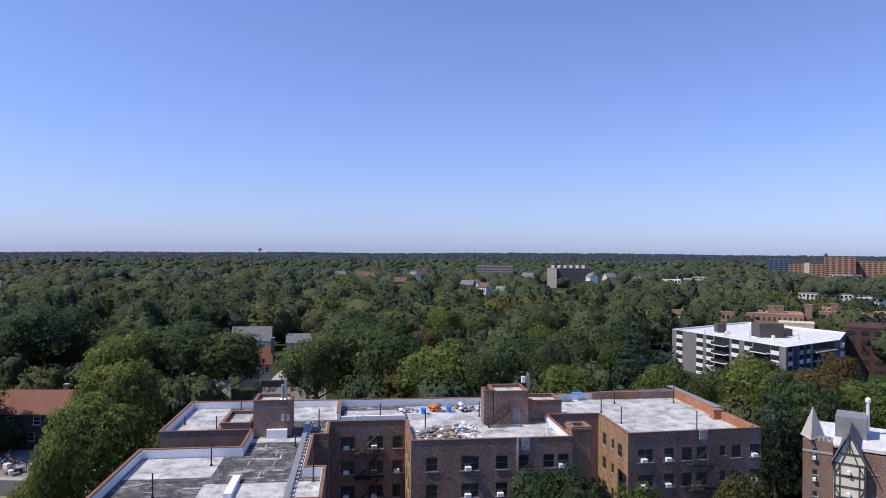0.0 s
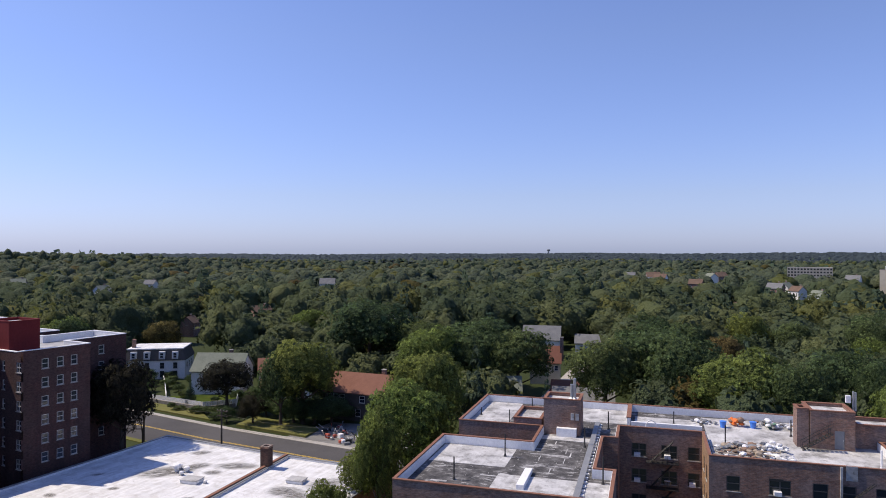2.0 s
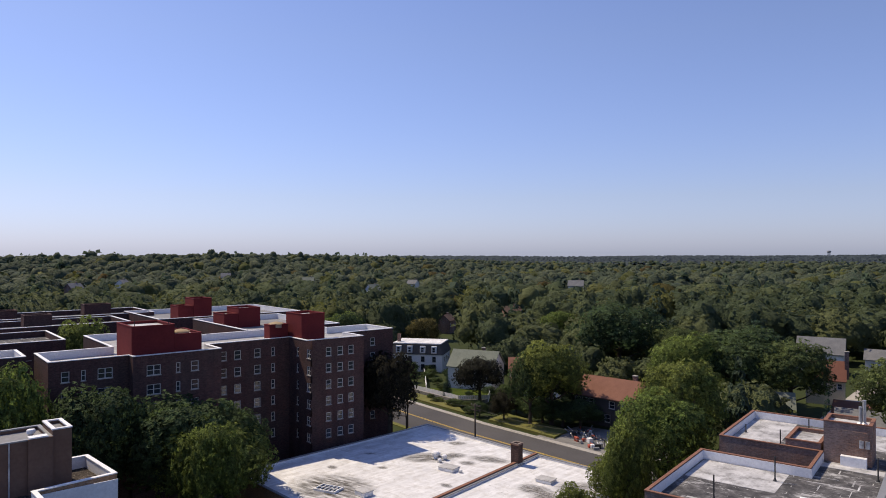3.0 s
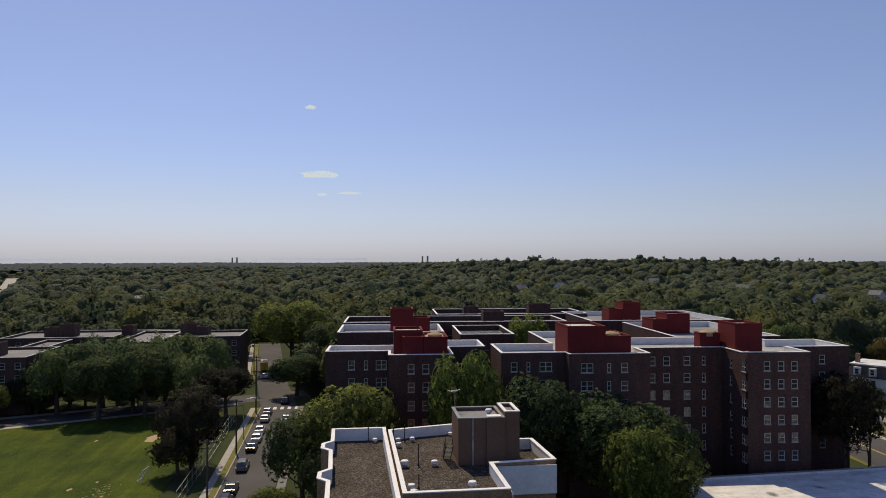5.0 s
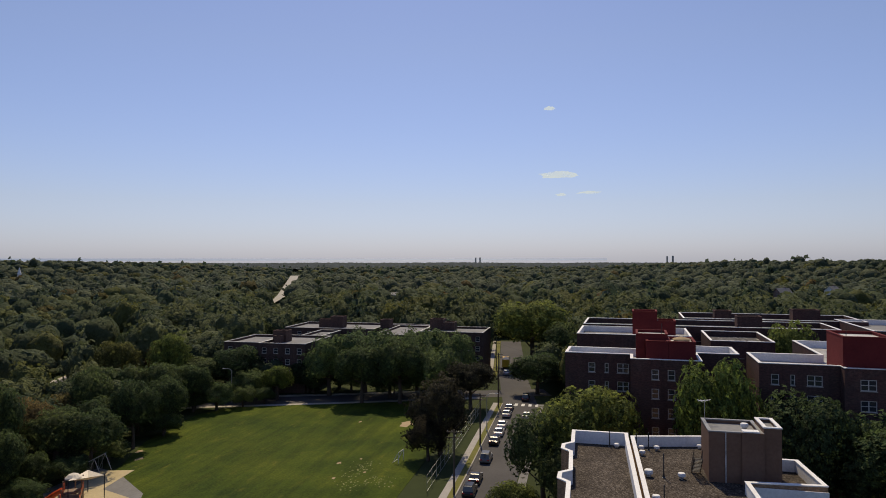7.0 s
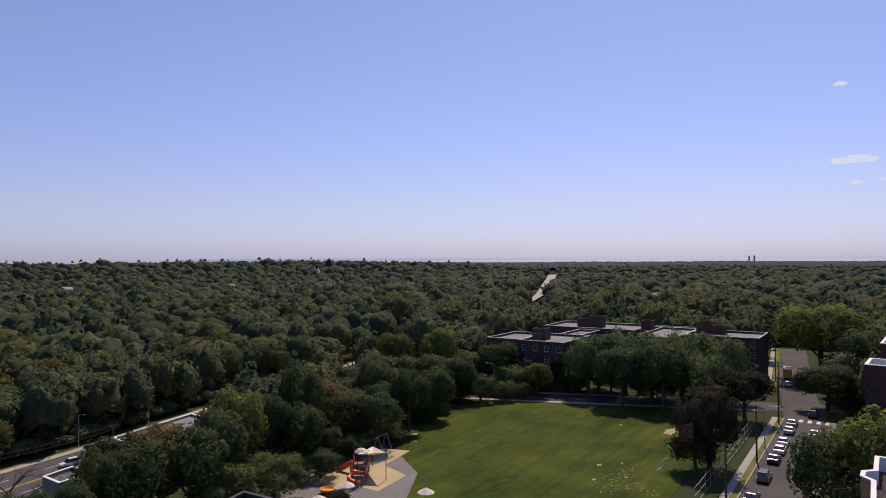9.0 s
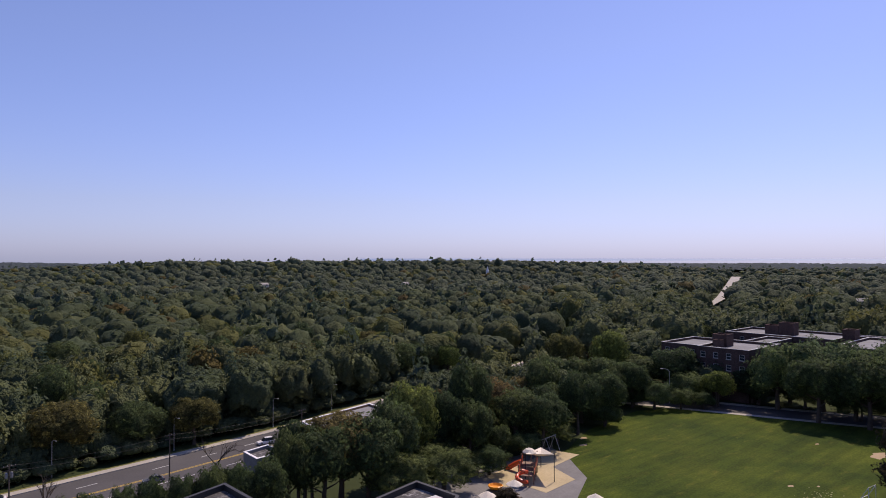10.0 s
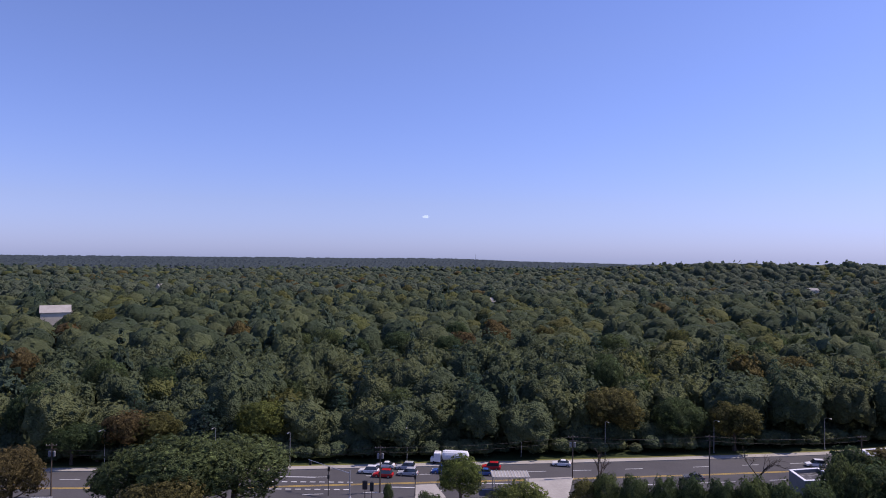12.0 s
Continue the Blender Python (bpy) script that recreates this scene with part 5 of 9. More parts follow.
for i, (nm, poly, z, hs) in enumerate(BACK):
    cu, cv = (poly[0][0] + poly[2][0]) / 2, (poly[0][1] + poly[2][1]) / 2
    b = Building(nm, -4, cu, cv, "farther maroon brick apartment block with white parapets", "building", "maroon blocks")
    P = poly[::-1] if (poly[1][1] - poly[0][1]) > 0 and (poly[2][0] > poly[1][0]) else poly
    L = P[1][1] - P[0][1]
    b.block(P, 0, z, M_MAROON, z - 1.1, M_TAR if i in (1, 2, 5) else M_GREYROOF, M_WHITE, M_WHITE if i in (0, 3, 4) else M_MAROON)
    for k in range(int(abs(L) // 3.2)):
        vv = min(P[0][1], P[1][1]) + 2 + k * 3.2
        uu = max(p[0] for p in P)
        window(b.ob, uu - cu + 0.02, vv - cv, z - 3.1, 90, 1.1, 1.4)
    for h in hs:
        hut(b, h[0], h[1], h[2], h[3], z - 1.1, h[4], M_MAROON if i in (1, 2) else M_REDPAINT, M_MAROON if i in (1, 2) else M_REDPAINT)
    KEEP_OUT.append((min(p[0] for p in poly) - 4, max(p[0] for p in poly) + 4, min(p[1] for p in poly) + 8, max(p[1] for p in poly) + 12))

# ---- on the white roof ----
def roof_box(x, y, z, w, d, h, turn, label, name="roof_hatch"):
    o = base(name, pose(x, y, z, 0, 0, turn), label, "hatch", "roof hatches")
    bm = bmesh.new()
    box(bm, -w / 2, w / 2, -d / 2, d / 2, 0, h, 0.03)
    part("curb", bm, M_WHITE, o)
    bm = bmesh.new()
    box(bm, -w / 2 - 0.08, w / 2 + 0.08, -d / 2 - 0.08, d / 2 + 0.08, h, h + 0.1, 0.03)
    part("lid", bm, M_SILVER, o)


roof_box(-71.3, 70.0, 3.61, 2.6, 1.9, 0.45, 10, "low white roof hatch with a metal lid")
roof_box(-58.1, 76.2, 3.61, 2.4, 1.8, 0.4, 10, "low white roof hatch with dark stain")
roof_box(-71.9, 54.6, 3.61, 2.0, 1.6, 0.6, 0, "grey boxy roof unit", "roof_unit")
for k, (x, y, s) in enumerate(((-76.6, 72.2, 1.0), (-75.2, 72.8, 0.7), (-77.2, 73.4, 0.6), (-74.8, 71.4, 0.5), (-69.2, 70.3, 0.4))):
    o = base("roof_ventilator", pose(x, y, 3.61, 0, 0, 30 * k), "white metal ventilator on the flat roof", "ventilator", "roof ventilators")
    bm = bmesh.new()
    lathe(bm, [(0.35 * s, 0), (0.33 * s, 0.6 * s), (0.6 * s, 0.65 * s), (0.62 * s, 1.0 * s), (0.45 * s, 1.15 * s)], 10)
    part("hood", bm, M_WHITE, o)
    part("curb", boxes((-0.55 * s, 0.55 * s, -0.55 * s, 0.55 * s, 0, 0.14)), M_SILVER, o)
o = base("chimney", pose(-65.9, 79.2, 3.6, 0, 0, 6), "square brick chimney on the white roof, its shaft darkened for shade", "chimney")
bm = bmesh.new()
ring(bm, [(-0.65, -0.65), (0.65, -0.65), (0.65, 0.65), (-0.65, 0.65)], 0, 0.25, 0, 3.1)
# the shaft lies in shade; the darker brick colour stands in for it
part("shaft", bm, M_DARKBRICK, o)
bm = bmesh.new()
ring(bm, [(-0.65, -0.65), (0.65, -0.65), (0.65, 0.65), (-0.65, 0.65)], -0.07, 0.25, 3.1, 3.35)
part("cap", bm, M_BRICK, o)
part("flashing", boxes((-0.85, 0.85, -0.85, 0.85, 0.01, 0.2)), M_SILVER, o)
bm = bmesh.new()
d0, d1 = Vector((-62.0 + 71, 46 - 66)), Vector((-66.6 + 71, 84.6 - 66))
n2 = Vector((0.99, 0.12)) * 0.42
prism(bm, [tuple(d0 - n2 * 0.15), tuple(d0 + n2), tuple(d1 + n2), tuple(d1 - n2 * 0.15)], 3.98, 4.16)
part("party_coping", bm, M_CLAY, low.ob, "row of red clay coping tiles")
# ---- on the gravel roof ----
hut(grv, -75.6, -70.2, 9.6, 14.6, 14.12, 19.0, M_TANPANEL, M_GREYMETAL)
hut(grv, -74.4, -70.25, 14.6, 16.2, 14.12, 19.6, M_TANPANEL, M_WHITE)
grv.put("wall_pilaster", [(-70.22, -69.95, 12.6, 14.6, 14.12, 19.1)], M_TANPANEL)
grv.put("hatch_lid", [(-70.9, -70.0, 12.7, 14.2, 19.13, 19.25)], M_WHITE)
grv.put("downpipe", [(-70.2, -70.06, 11.1, 11.2, 14.12, 19.0)], M_SILVER)
def mushroom(x, y, z, s, label="round white roof ventilator with a mushroom cap"):
    o = base("roof_ventilator", pose(x, y, z), label, "ventilator", "mushroom ventilators")
    bm = bmesh.new()
    lathe(bm, [(0.34 * s, 0), (0.34 * s, 0.42 * s), (0.3 * s, 0.44 * s)], 12)
    part("neck", bm, M_GALV, o)
    bm = bmesh.new()
    lathe(bm, [(0.5 * s, 0.36 * s), (0.56 * s, 0.42 * s), (0.56 * s, 0.78 * s), (0.48 * s, 0.9 * s), (0.1 * s, 0.95 * s)], 14)
    part("cap", bm, M_WHITE, o)
for u, v, z, s in [(-82.0, 1.0, 13.6, 0.9), (-79.8, 3.7, 14.12, 0.9), (-80.1, 5.4, 14.12, 0.9), (-77.8, 3.7, 14.12, 0.95), (-70.4, 3.95, 14.12, 1.25), (-70.4, 7.1, 14.12, 1.05), (-63.3, 4.2, 14.12, 1.05), (-61.8, 4.3, 14.12, 1.0), (-63.2, 10.0, 14.12, 1.2), (-82.0, 10.2, 14.12, 0.8), (-73.2, 13.4, 18.7, 1.1)]:
    mushroom(*uv(grv, u, v), z, s * 0.62)
for u, v, h in ((-70.4, 5.4, 2.4), (-82.2, 0.2, 2.0), (-81.0, 3.2, 1.6), (-80.0, 4.5, 2.0), (-63.4, 4.9, 1.5)):
    x, y = uv(grv, u, v)
    pipe(x, y, 14.12 if v > 2.4 else 13.6, h, 0.06)
o = roof_steps(grv, -72.8, 8.3, 14.12, 10, 0.8, 0.22, "dark iron stairs against the roof house")
o = base("tv_antenna", pose(*uv(grv, -75.2, 9.9), 18.7, 0, 0, 20), "white aerial on a thin mast", "antenna")
bm = bmesh.new()
tube(bm, (0, 0, 0), (0, 0, 2.4), 0.03, n=6)
part("mast", bm, M_GALV, o)
for k in range(4):
    bm = bmesh.new()
    tube(bm, (-0.6 + 0.1 * k, -0.5 + 0.32 * k, 2.3), (0.6 - 0.1 * k, -0.5 + 0.32 * k, 2.3 + 0.04 * k), 0.025, n=5)
    part("element", bm, M_WHITE, o)
bm = bmesh.new()
tube(bm, (0, -0.7, 2.3), (0, 0.7, 2.38), 0.03, n=5)
part("boom", bm, M_WHITE, o)
grv.put("wall_band", [(-67.0, -59.0, 12.97, 13.04, 12.6, 14.9)], M_WHITE)
grv.put("wall_band", [(-66.98, -66.9, 13.1, 19.3, 12.0, 14.9)], M_WHITE)

# dirt on the white membrane
for k, (x, y, rx, ry, t) in enumerate([(-77.2, 53.2, 5.6, 4.4, 15), (-57.2, 72.6, 2.6, 1.6, 10), (-71.7, 74.2, 1.2, 0.9, 30), (-66.8, 65.0, 1.0, 0.6, 0), (-84.5, 58.2, 0.9, 0.6, 0), (-79, 63.5, 0.8, 0.5, 20), (-86, 66.5, 0.8, 0.4, 50), (-75.7, 75.6, 1.6, 1.2, 40), (-80.3, 80.7, 1.5, 1.0, 40), (-54.0, 77.3, 2.6, 1.8, 60), (-54.0, 71.2, 2.0, 1.6, 20), (-78.0, 71.6, 4.0, 2.2, 45), (-70.5, 78, 3.0, 1.4, 20), (-60, 60, 3.0, 2.0, 10)]):
    bm = bmesh.new()
    vs = [bm.verts.new((math.cos(a * 0.2618), math.sin(a * 0.2618), 0)) for a in range(24)]
    bm.faces.new(vs)
    st = part("stain", bm, M_STAIN, low.ob)
    st.matrix_basis = low.ob.matrix_basis.inverted() @ pose(x, y, 3.612 + 0.001 * k, 0, 0, t) @ Matrix.Diagonal((rx * 1.3, ry * 1.3, 1, 1))

# barred skylight in the white roof
o = base("skylight", pose(-76.8, 52.3, 3.6, 0, 0, 20), "low roof skylight with a white barred frame", "skylight")
part("frame", boxes((-1.7, 1.7, -1.1, -0.95, 0, 0.3), (-1.7, 1.7, 0.95, 1.1, 0, 0.3), (-1.7, -1.55, -0.95, 0.95, 0, 0.3), (1.55, 1.7, -0.95, 0.95, 0, 0.3)), M_WHITE, o)
part("pane", boxes((-1.55, 1.55, -0.95, 0.95, 0.02, 0.12)), M_GLASS, o)
for k in range(4):
    part("bar", boxes((-1.0 + k * 0.64, -0.92 + k * 0.64, -0.95, 0.95, 0.12, 0.24)), M_WHITE, o)
part("crossbar", boxes((-1.55, 1.55, -0.04, 0.04, 0.24, 0.3)), M_WHITE, o)

# ---- houses ----
def pol(az, d):
    return -d * math.sin(radians(az)), d * math.cos(radians(az))


M_SLATE = mottled("grey roof shingle", (0.12, 0.125, 0.13), (0.22, 0.22, 0.22), 0.5, 4, 0.9, 0.4)
M_GREENROOF = mottled("grey-green roof shingle", (0.13, 0.15, 0.12), (0.22, 0.235, 0.19), 0.5, 4, 0.9, 0.4)
M_REDTILE = mottled("red-brown roof tile", (0.165, 0.08, 0.058), (0.235, 0.115, 0.082), 0.6, 5, 0.9, 0.5)
M_RUSTROOF = mottled("dark red roof tile", (0.13, 0.06, 0.045), (0.20, 0.09, 0.065), 0.6, 5, 0.9, 0.5)
M_BROWNROOF = mottled("brown roof shingle", (0.10, 0.07, 0.055), (0.18, 0.12, 0.09), 0.5, 5, 0.9, 0.4)
M_SIDING = mottled("white clapboard", (0.62, 0.61, 0.58), (0.76, 0.75, 0.72), 0.4, 4, 0.75, 0.15)
M_CREAM = mottled("cream render", (0.50, 0.44, 0.34), (0.64, 0.57, 0.45), 0.3, 3, 0.85, 0.2)
M_DARKSIDING = mottled("dark brown clapboard", (0.05, 0.045, 0.04), (0.10, 0.085, 0.075), 0.4, 4, 0.8, 0.2)
M_STONE = mottled("grey rubble stone", (0.16, 0.15, 0.135), (0.36, 0.34, 0.31), 1.6, 6, 0.95, 0.6)


def house(x, y, turn, w, d, eave, ridge, wall, roof, label, win=(), gable_win=(), chimney=None, dormers=(), group="houses", z=0.0, name="house"):
    """A gabled house: ridge along its width, eaves over front (-y) and back; windows as (x, z, w, h) on the front, gable_win on both gables."""
    o = base(name, pose(x, y, z, 0, 0, turn), label, "house", group)
    hw, hd = w / 2, d / 2
    for q, p in (((-hw, -hd), (hw, -hd)), ((hw, hd), (-hw, hd))):
        hs = [(a + hw - ww / 2, a + hw + ww / 2, zz, zz + hh) for a, zz, ww, hh in win] if q[1] < 0 else []
        part("wall", wall_mesh(q, p, 0, eave, hs, 0.2), wall, o)
    for sx in (-1, 1):
        bm = bmesh.new()
        for t in (0, 0.2):
            xx = sx * (hw - t) - sx * 0.003
            f = [bm.verts.new((xx, yy, zz)) for yy, zz in ((-hd + 0.21, 0), (hd - 0.21, 0), (hd - 0.21, eave), (0, ridge - 0.08), (-hd + 0.21, eave))]
            bm.faces.new(f if (sx > 0) == (t == 0) else f[::-1])
        part("gable", bm, wall, o)
    for sy in (-1, 1):
        bm = bmesh.new()
        e, ov = eave - 0.25 * (ridge - eave) / hd * 1.6, 0.4
        a = [(-hw - ov, sy * (hd + ov), e), (hw + ov, sy * (hd + ov), e), (hw + ov, 0, ridge), (-hw - ov, 0, ridge)]
        lo, hi = [bm.verts.new(p) for p in a], [bm.verts.new((p[0], p[1], p[2] + 0.18)) for p in a]
        bm.faces.new(lo[::-1])
        bm.faces.new(hi)
        for k in range(4):
            bm.faces.new((lo[k], lo[(k + 1) % 4], hi[(k + 1) % 4], hi[k]))
        bmesh.ops.recalc_face_normals(bm, faces=bm.faces[:])
        part("roof_slope", bm, roof, o)
    for a, zz, ww, hh in win:
        window(o, a, -hd, zz, 0, ww, hh, frame_mat=M_WHITE)
    for a, zz, ww, hh in gable_win:
        window(o, hw + 0.02, a, zz, 90, ww, hh, frame_mat=M_WHITE)
        window(o, -hw - 0.02, a, zz, -90, ww, hh, frame_mat=M_WHITE)
    if chimney:
        cx, cy, top = chimney
        c = part("chimney", boxes((cx - 0.45, cx + 0.45, cy - 0.35, cy + 0.35, eave, top)), M_BRICK, o)
        part("chimney_cap", boxes((cx - 0.52, cx + 0.52, cy - 0.42, cy + 0.42, top, top + 0.15)), M_CONCRETE, c)
    for dx in dormers:
        zz = eave + (ridge - eave) * 0.25
        yy = -hd * 0.75
        bm = bmesh.new()
        prism(bm, [(dx - 0.8, yy), (dx + 0.8, yy), (dx + 0.8, 0), (dx - 0.8, 0)], zz, zz + 1.3)
        dm = part("dormer", bm, wall, o)
        bm = bmesh.new()
        for s in (-1, 1):
            f = [bm.verts.new(p) for p in ((dx + s * 1.0, yy - 0.2, zz + 1.25), (dx, yy - 0.2, zz + 2.0), (dx, 0.2, zz + 2.0), (dx + s * 1.0, 0.2, zz + 1.25))]
            g = [bm.verts.new((v.co.x, v.co.y, v.co.z + 0.12)) for v in f]
            bm.faces.new(f), bm.faces.new(g)
            for k in range(4):
                bm.faces.new((f[k], f[(k + 1) % 4], g[(k + 1) % 4], g[k]))
        bmesh.ops.recalc_face_normals(bm, faces=bm.faces[:])
        part("dormer_roof", bm, roof, dm)
        window(o, dx, yy - 0.1, zz + 0.15, 0, 0.8, 1.0, frame_mat=M_WHITE)
    return o


W4 = [(-3, 1.0, 1.0, 1.5), (0, 1.0, 1.0, 1.5), (3, 1.0, 1.0, 1.5), (-3, 3.8, 1.0, 1.4), (0, 3.8, 1.0, 1.4), (3, 3.8, 1.0, 1.4)]
# white house above the road, with porch
house(-123.5, 131.5, 22, 12.5, 9.5, 5.9, 9.6, M_SIDING, M_GREENROOF, "white clapboard house with grey-green gabled roof", W4, [(-2, 1.2, 1, 1.4), (2, 1.2, 1, 1.4), (-1.8, 4, 1, 1.4), (1.8, 4, 1, 1.4), (0, 6.4, 0.9, 1.3)], (2, 0.5, 10.4))
# mansard house
o = base("house", pose(-155, 140, 0, 0, 0, 34), "white house with a dark mansard roof and dormers", "house", "houses")
bm = bmesh.new()
prism(bm, [(-8, -6), (8, -6), (8, 6), (-8, 6)], 0, 5.2)
part("wall", bm, M_SIDING, o)
bm = bmesh.new()
lo, hi = [bm.verts.new((x, y, 5.2)) for x, y in ((-8.3, -6.3), (8.3, -6.3), (8.3, 6.3), (-8.3, 6.3))], [bm.verts.new((x, y, 8.2)) for x, y in ((-7.2, -5.2), (7.2, -5.2), (7.2, 5.2), (-7.2, 5.2))]
bm.faces.new(lo[::-1]), bm.faces.new(hi)
for k in range(4):
    bm.faces.new((lo[k], lo[(k + 1) % 4], hi[(k + 1) % 4], hi[k]))
part("mansard_roof", bm, M_DARKSIDING, o)
part("roof_deck", boxes((-7.5, 7.5, -5.5, 5.5, 8.2, 8.5)), M_WHITEROOF, o)
for x in (-5.5, -2, 2, 5.5):
    part("dormer", boxes((x - 0.8, x + 0.8, -6.45, -5.0, 5.6, 7.7)), M_SIDING, o)
    window(o, x, -6.58, 5.9, 0, 1.0, 1.5, frame_mat=M_WHITE)
    window(o, x, -6.14, 3.0, 0, 1.1, 1.6, frame_mat=M_DARKFRAME)
    window(o, x, -6.14, 0.6, 0, 1.1, 1.7, frame_mat=M_DARKFRAME)
for y in (-3, 0, 3):
    window(o, 8.14, y, 2.8, 90, 1.1, 1.6, frame_mat=M_WHITE)
    window(o, -8.14, y, 2.8, -90, 1.1, 1.6, frame_mat=M_WHITE)
part("chimney", boxes((-6.8, -5.9, -3.0, -2.0, 8.5, 10.8)), M_BRICK, o)
# tile-roofed dark house, small yellow house, the houses along the drive
house(-77.0, 124.6, 2, 14, 9, 6.0, 9.2, M_DARKSIDING, M_REDTILE, "dark brown house with red-brown tiled roof", [(-6, 3.9, 1.3, 1.5), (-4.4, 3.9, 1.3, 1.5), (-2.8, 3.9, 1.3, 1.5), (2, 3.9, 1.3, 1.5), (5, 3.9, 1.3, 1.5), (-5, 1, 1.3, 1.6), (1, 1, 1.3, 1.6)], (), (4.5, 0.8, 10.2))
house(-112, 138, 40, 8, 8, 5.6, 8.2, M_CREAM, M_REDTILE, "small cream house with a red tiled roof", W4[:1], [(0, 3.6, 1, 1.4), (0, 1, 1, 1.5)])
house(-108.5, 132.5, 40, 5, 4, 2.9, 4.0, M_CREAM, M_REDTILE, "low cream porch house with red tiles", [(0, 0.9, 1.4, 1.3)])
house(-65.4, 219.5, 12, 12, 9, 6.5, 10.5, M_SIDING, M_SLATE, "white house with a broad grey roof", W4, [(-2, 4, 1, 1.5), (2, 4, 1, 1.5)])
house(-52.2, 178.5, 14, 8, 8, 6.0, 9.8, M_CREAM, M_RUSTROOF, "cream house with a dark red roof and tall chimney", W4[3:], [(-2, 3.4, 0.9, 1.4), (2, 3.4, 0.9, 1.4)], (4.4, -1.5, 12.4))
house(-53.0, 237, 10, 10, 7, 3.6, 6.2, M_SIDING, M_SLATE, "low white house with a grey roof", W4[:3])
house(-40.5, 157, 8, 7, 6, 3.2, 5.0, M_CREAM, M_REDTILE, "small garage with a red tiled roof", [])
house(-35.0, 149.5, 12, 13, 9, 2.8, 5.2, M_SIDING, M_SLATE, "low garage with a large grey roof", [])
house(-53.5, 143, 22, 11, 8, 4.2, 7.4, M_SIDING, M_GREENROOF, "white house with dormer window in a green-grey roof", W4[:3], (), None, (1.5,))
house(37.5, 118.0, -12, 11, 9, 6.2, 10.2, M_DARKSIDING, M_BROWNROOF, "house with a steep brown roof and a white dormer", [], [(0, 6.2, 1.0, 1.2)], None, (1.0,))
flat("driveway", [(-47, 150), (-42.5, 150), (-47, 215), (-52, 215)], M_CONCRETE, "pale concrete driveway between the houses", 0.05, category="driveway")
flat("lawn", [(-131, 115.5), (-113.5, 114.5), (-108, 121), (-119, 131), (-131, 120)], M_LAWN, "bright green front lawn behind a white fence", 0.12, category="lawn")
flat("lawn", [(-96, 106), (-78, 105), (-79, 111), (-97, 113)], M_VERGE, "dry sloping lawn above the road", 0.5, category="lawn")
KEEP_OUT += [(-100, -60, 103, 112)]
flat("yard", [(-82, 103.4), (-58.5, 102.6), (-56.5, 111), (-70, 119), (-80, 117)], M_GREYPAVE, "pale concrete yard with stored machines beside the road", 0.1, category="yard")
KEEP_OUT += [(-84, -58, 100, 120)]
def scrap(x, y, n, seed, label):
    """A jumble of bent machine parts on a yard."""
    g = np.random.default_rng(seed)
    o = base("scrap_heap", pose(x, y, 0.1, 0, 0, g.uniform(0, 90)), label, "scrap", "yard scrap")
    mats = [M_GALV, M_GREYMETAL, M_WHITE, M_BLACKIRON, M_SCRAPRED]
    for k in range(n):
        bm = bmesh.new()
        p = Vector((g.uniform(-2.4, 2.4), g.uniform(-1.4, 1.4), g.uniform(0.1, 0.5)))
        if k % 3:
            q = p + Vector((g.uniform(-1.3, 1.3), g.uniform(-0.9, 0.9), g.uniform(0.1, 1.1)))
            tube(bm, p, q, g.uniform(0.05, 0.12), n=6)
        else:
            a, b, c = g.uniform(0.2, 0.6), g.uniform(0.2, 0.5), g.uniform(0.2, 0.7)
            box(bm, p.x - a, p.x + a, p.y - b, p.y + b, 0.0, c + 0.2, 0.05)
        part("scrap_piece", bm, mats[int(g.integers(5))], o)


M_SCRAPRED = plain("faded red paint", (0.42, 0.08, 0.05), 0.6)
scrap(-73.0, 108.6, 26, 5, "jumble of silver and red machine parts on the yard")
scrap(-68.5, 106.4, 22, 6, "pile of pale metal scrap beside the road")
scrap(-76.5, 112.0, 18, 7, "heap of dark metal parts at the back of the yard")
# far gables among the trees
rng = np.random.default_rng(77)
FAR = [(7.6, 600, 1.1), (7.0, 585, 1.0), (4.3, 510, 0.9), (3.2, 620, 1.0), (2.5, 650, 1.0), (1.0, 395, 0.7), (-1.4, 470, 0.9), (-2.1, 480, 0.9), (-2.9, 455, 0.8), (-4.3, 410, 0.8),
       (-18.6, 360, 0.6), (-15.5, 560, 1.0), (-13.2, 640, 1.0), (-6.5, 620, 1.0), (9.4, 650, 0.9), (-11.8, 640, 1.0),
       (29.8, 290, 0.75), (28.2, 285, 0.7), (57.4, 560, 0.9), (45.7, 300, 0.7), (40.2, 330, 0.85), (34.8, 470, 1.0), (74.9, 510, 0.9), (68.9, 390, 0.8), (64.0, 700, 0.9), (52.0, 450, 0.8), (71.6, 560, 0.9), (48.6, 520, 0.8)]
for az, d, big in FAR:
    x, y = pol(az, d)
    wl, rf = [M_SIDING, M_SIDING, M_CREAM, M_SIDING, M_BRICK][int(rng.integers(5))], [M_SLATE, M_BROWNROOF, M_SLATE, M_BROWNROOF, M_GREENROOF][int(rng.integers(5))]
    tn = az + rng.uniform(-70, 70)
    up = 7.0 if d > 400 else 1.5
    house(x, y, tn, 10 * big, 8 * big, 6.2 * big + up, 9.6 * big + up, wl, rf, "pale gabled house among garden trees", [(-2.5, 5.2 * big + up - 2, 1.1, 1.5), (2.5, 5.2 * big + up - 2, 1.1, 1.5)], [(0, 5.6 * big + up - 0.6, 1.1, 1.5)], (2.0, 0.6, 10.6 * big + up), group="far houses")
    KEEP_OUT.append((x - 6, x + 6, y - 6, y + 6))
    VIEWS.append((az - 0.45, az + 0.45, d - 80, d))

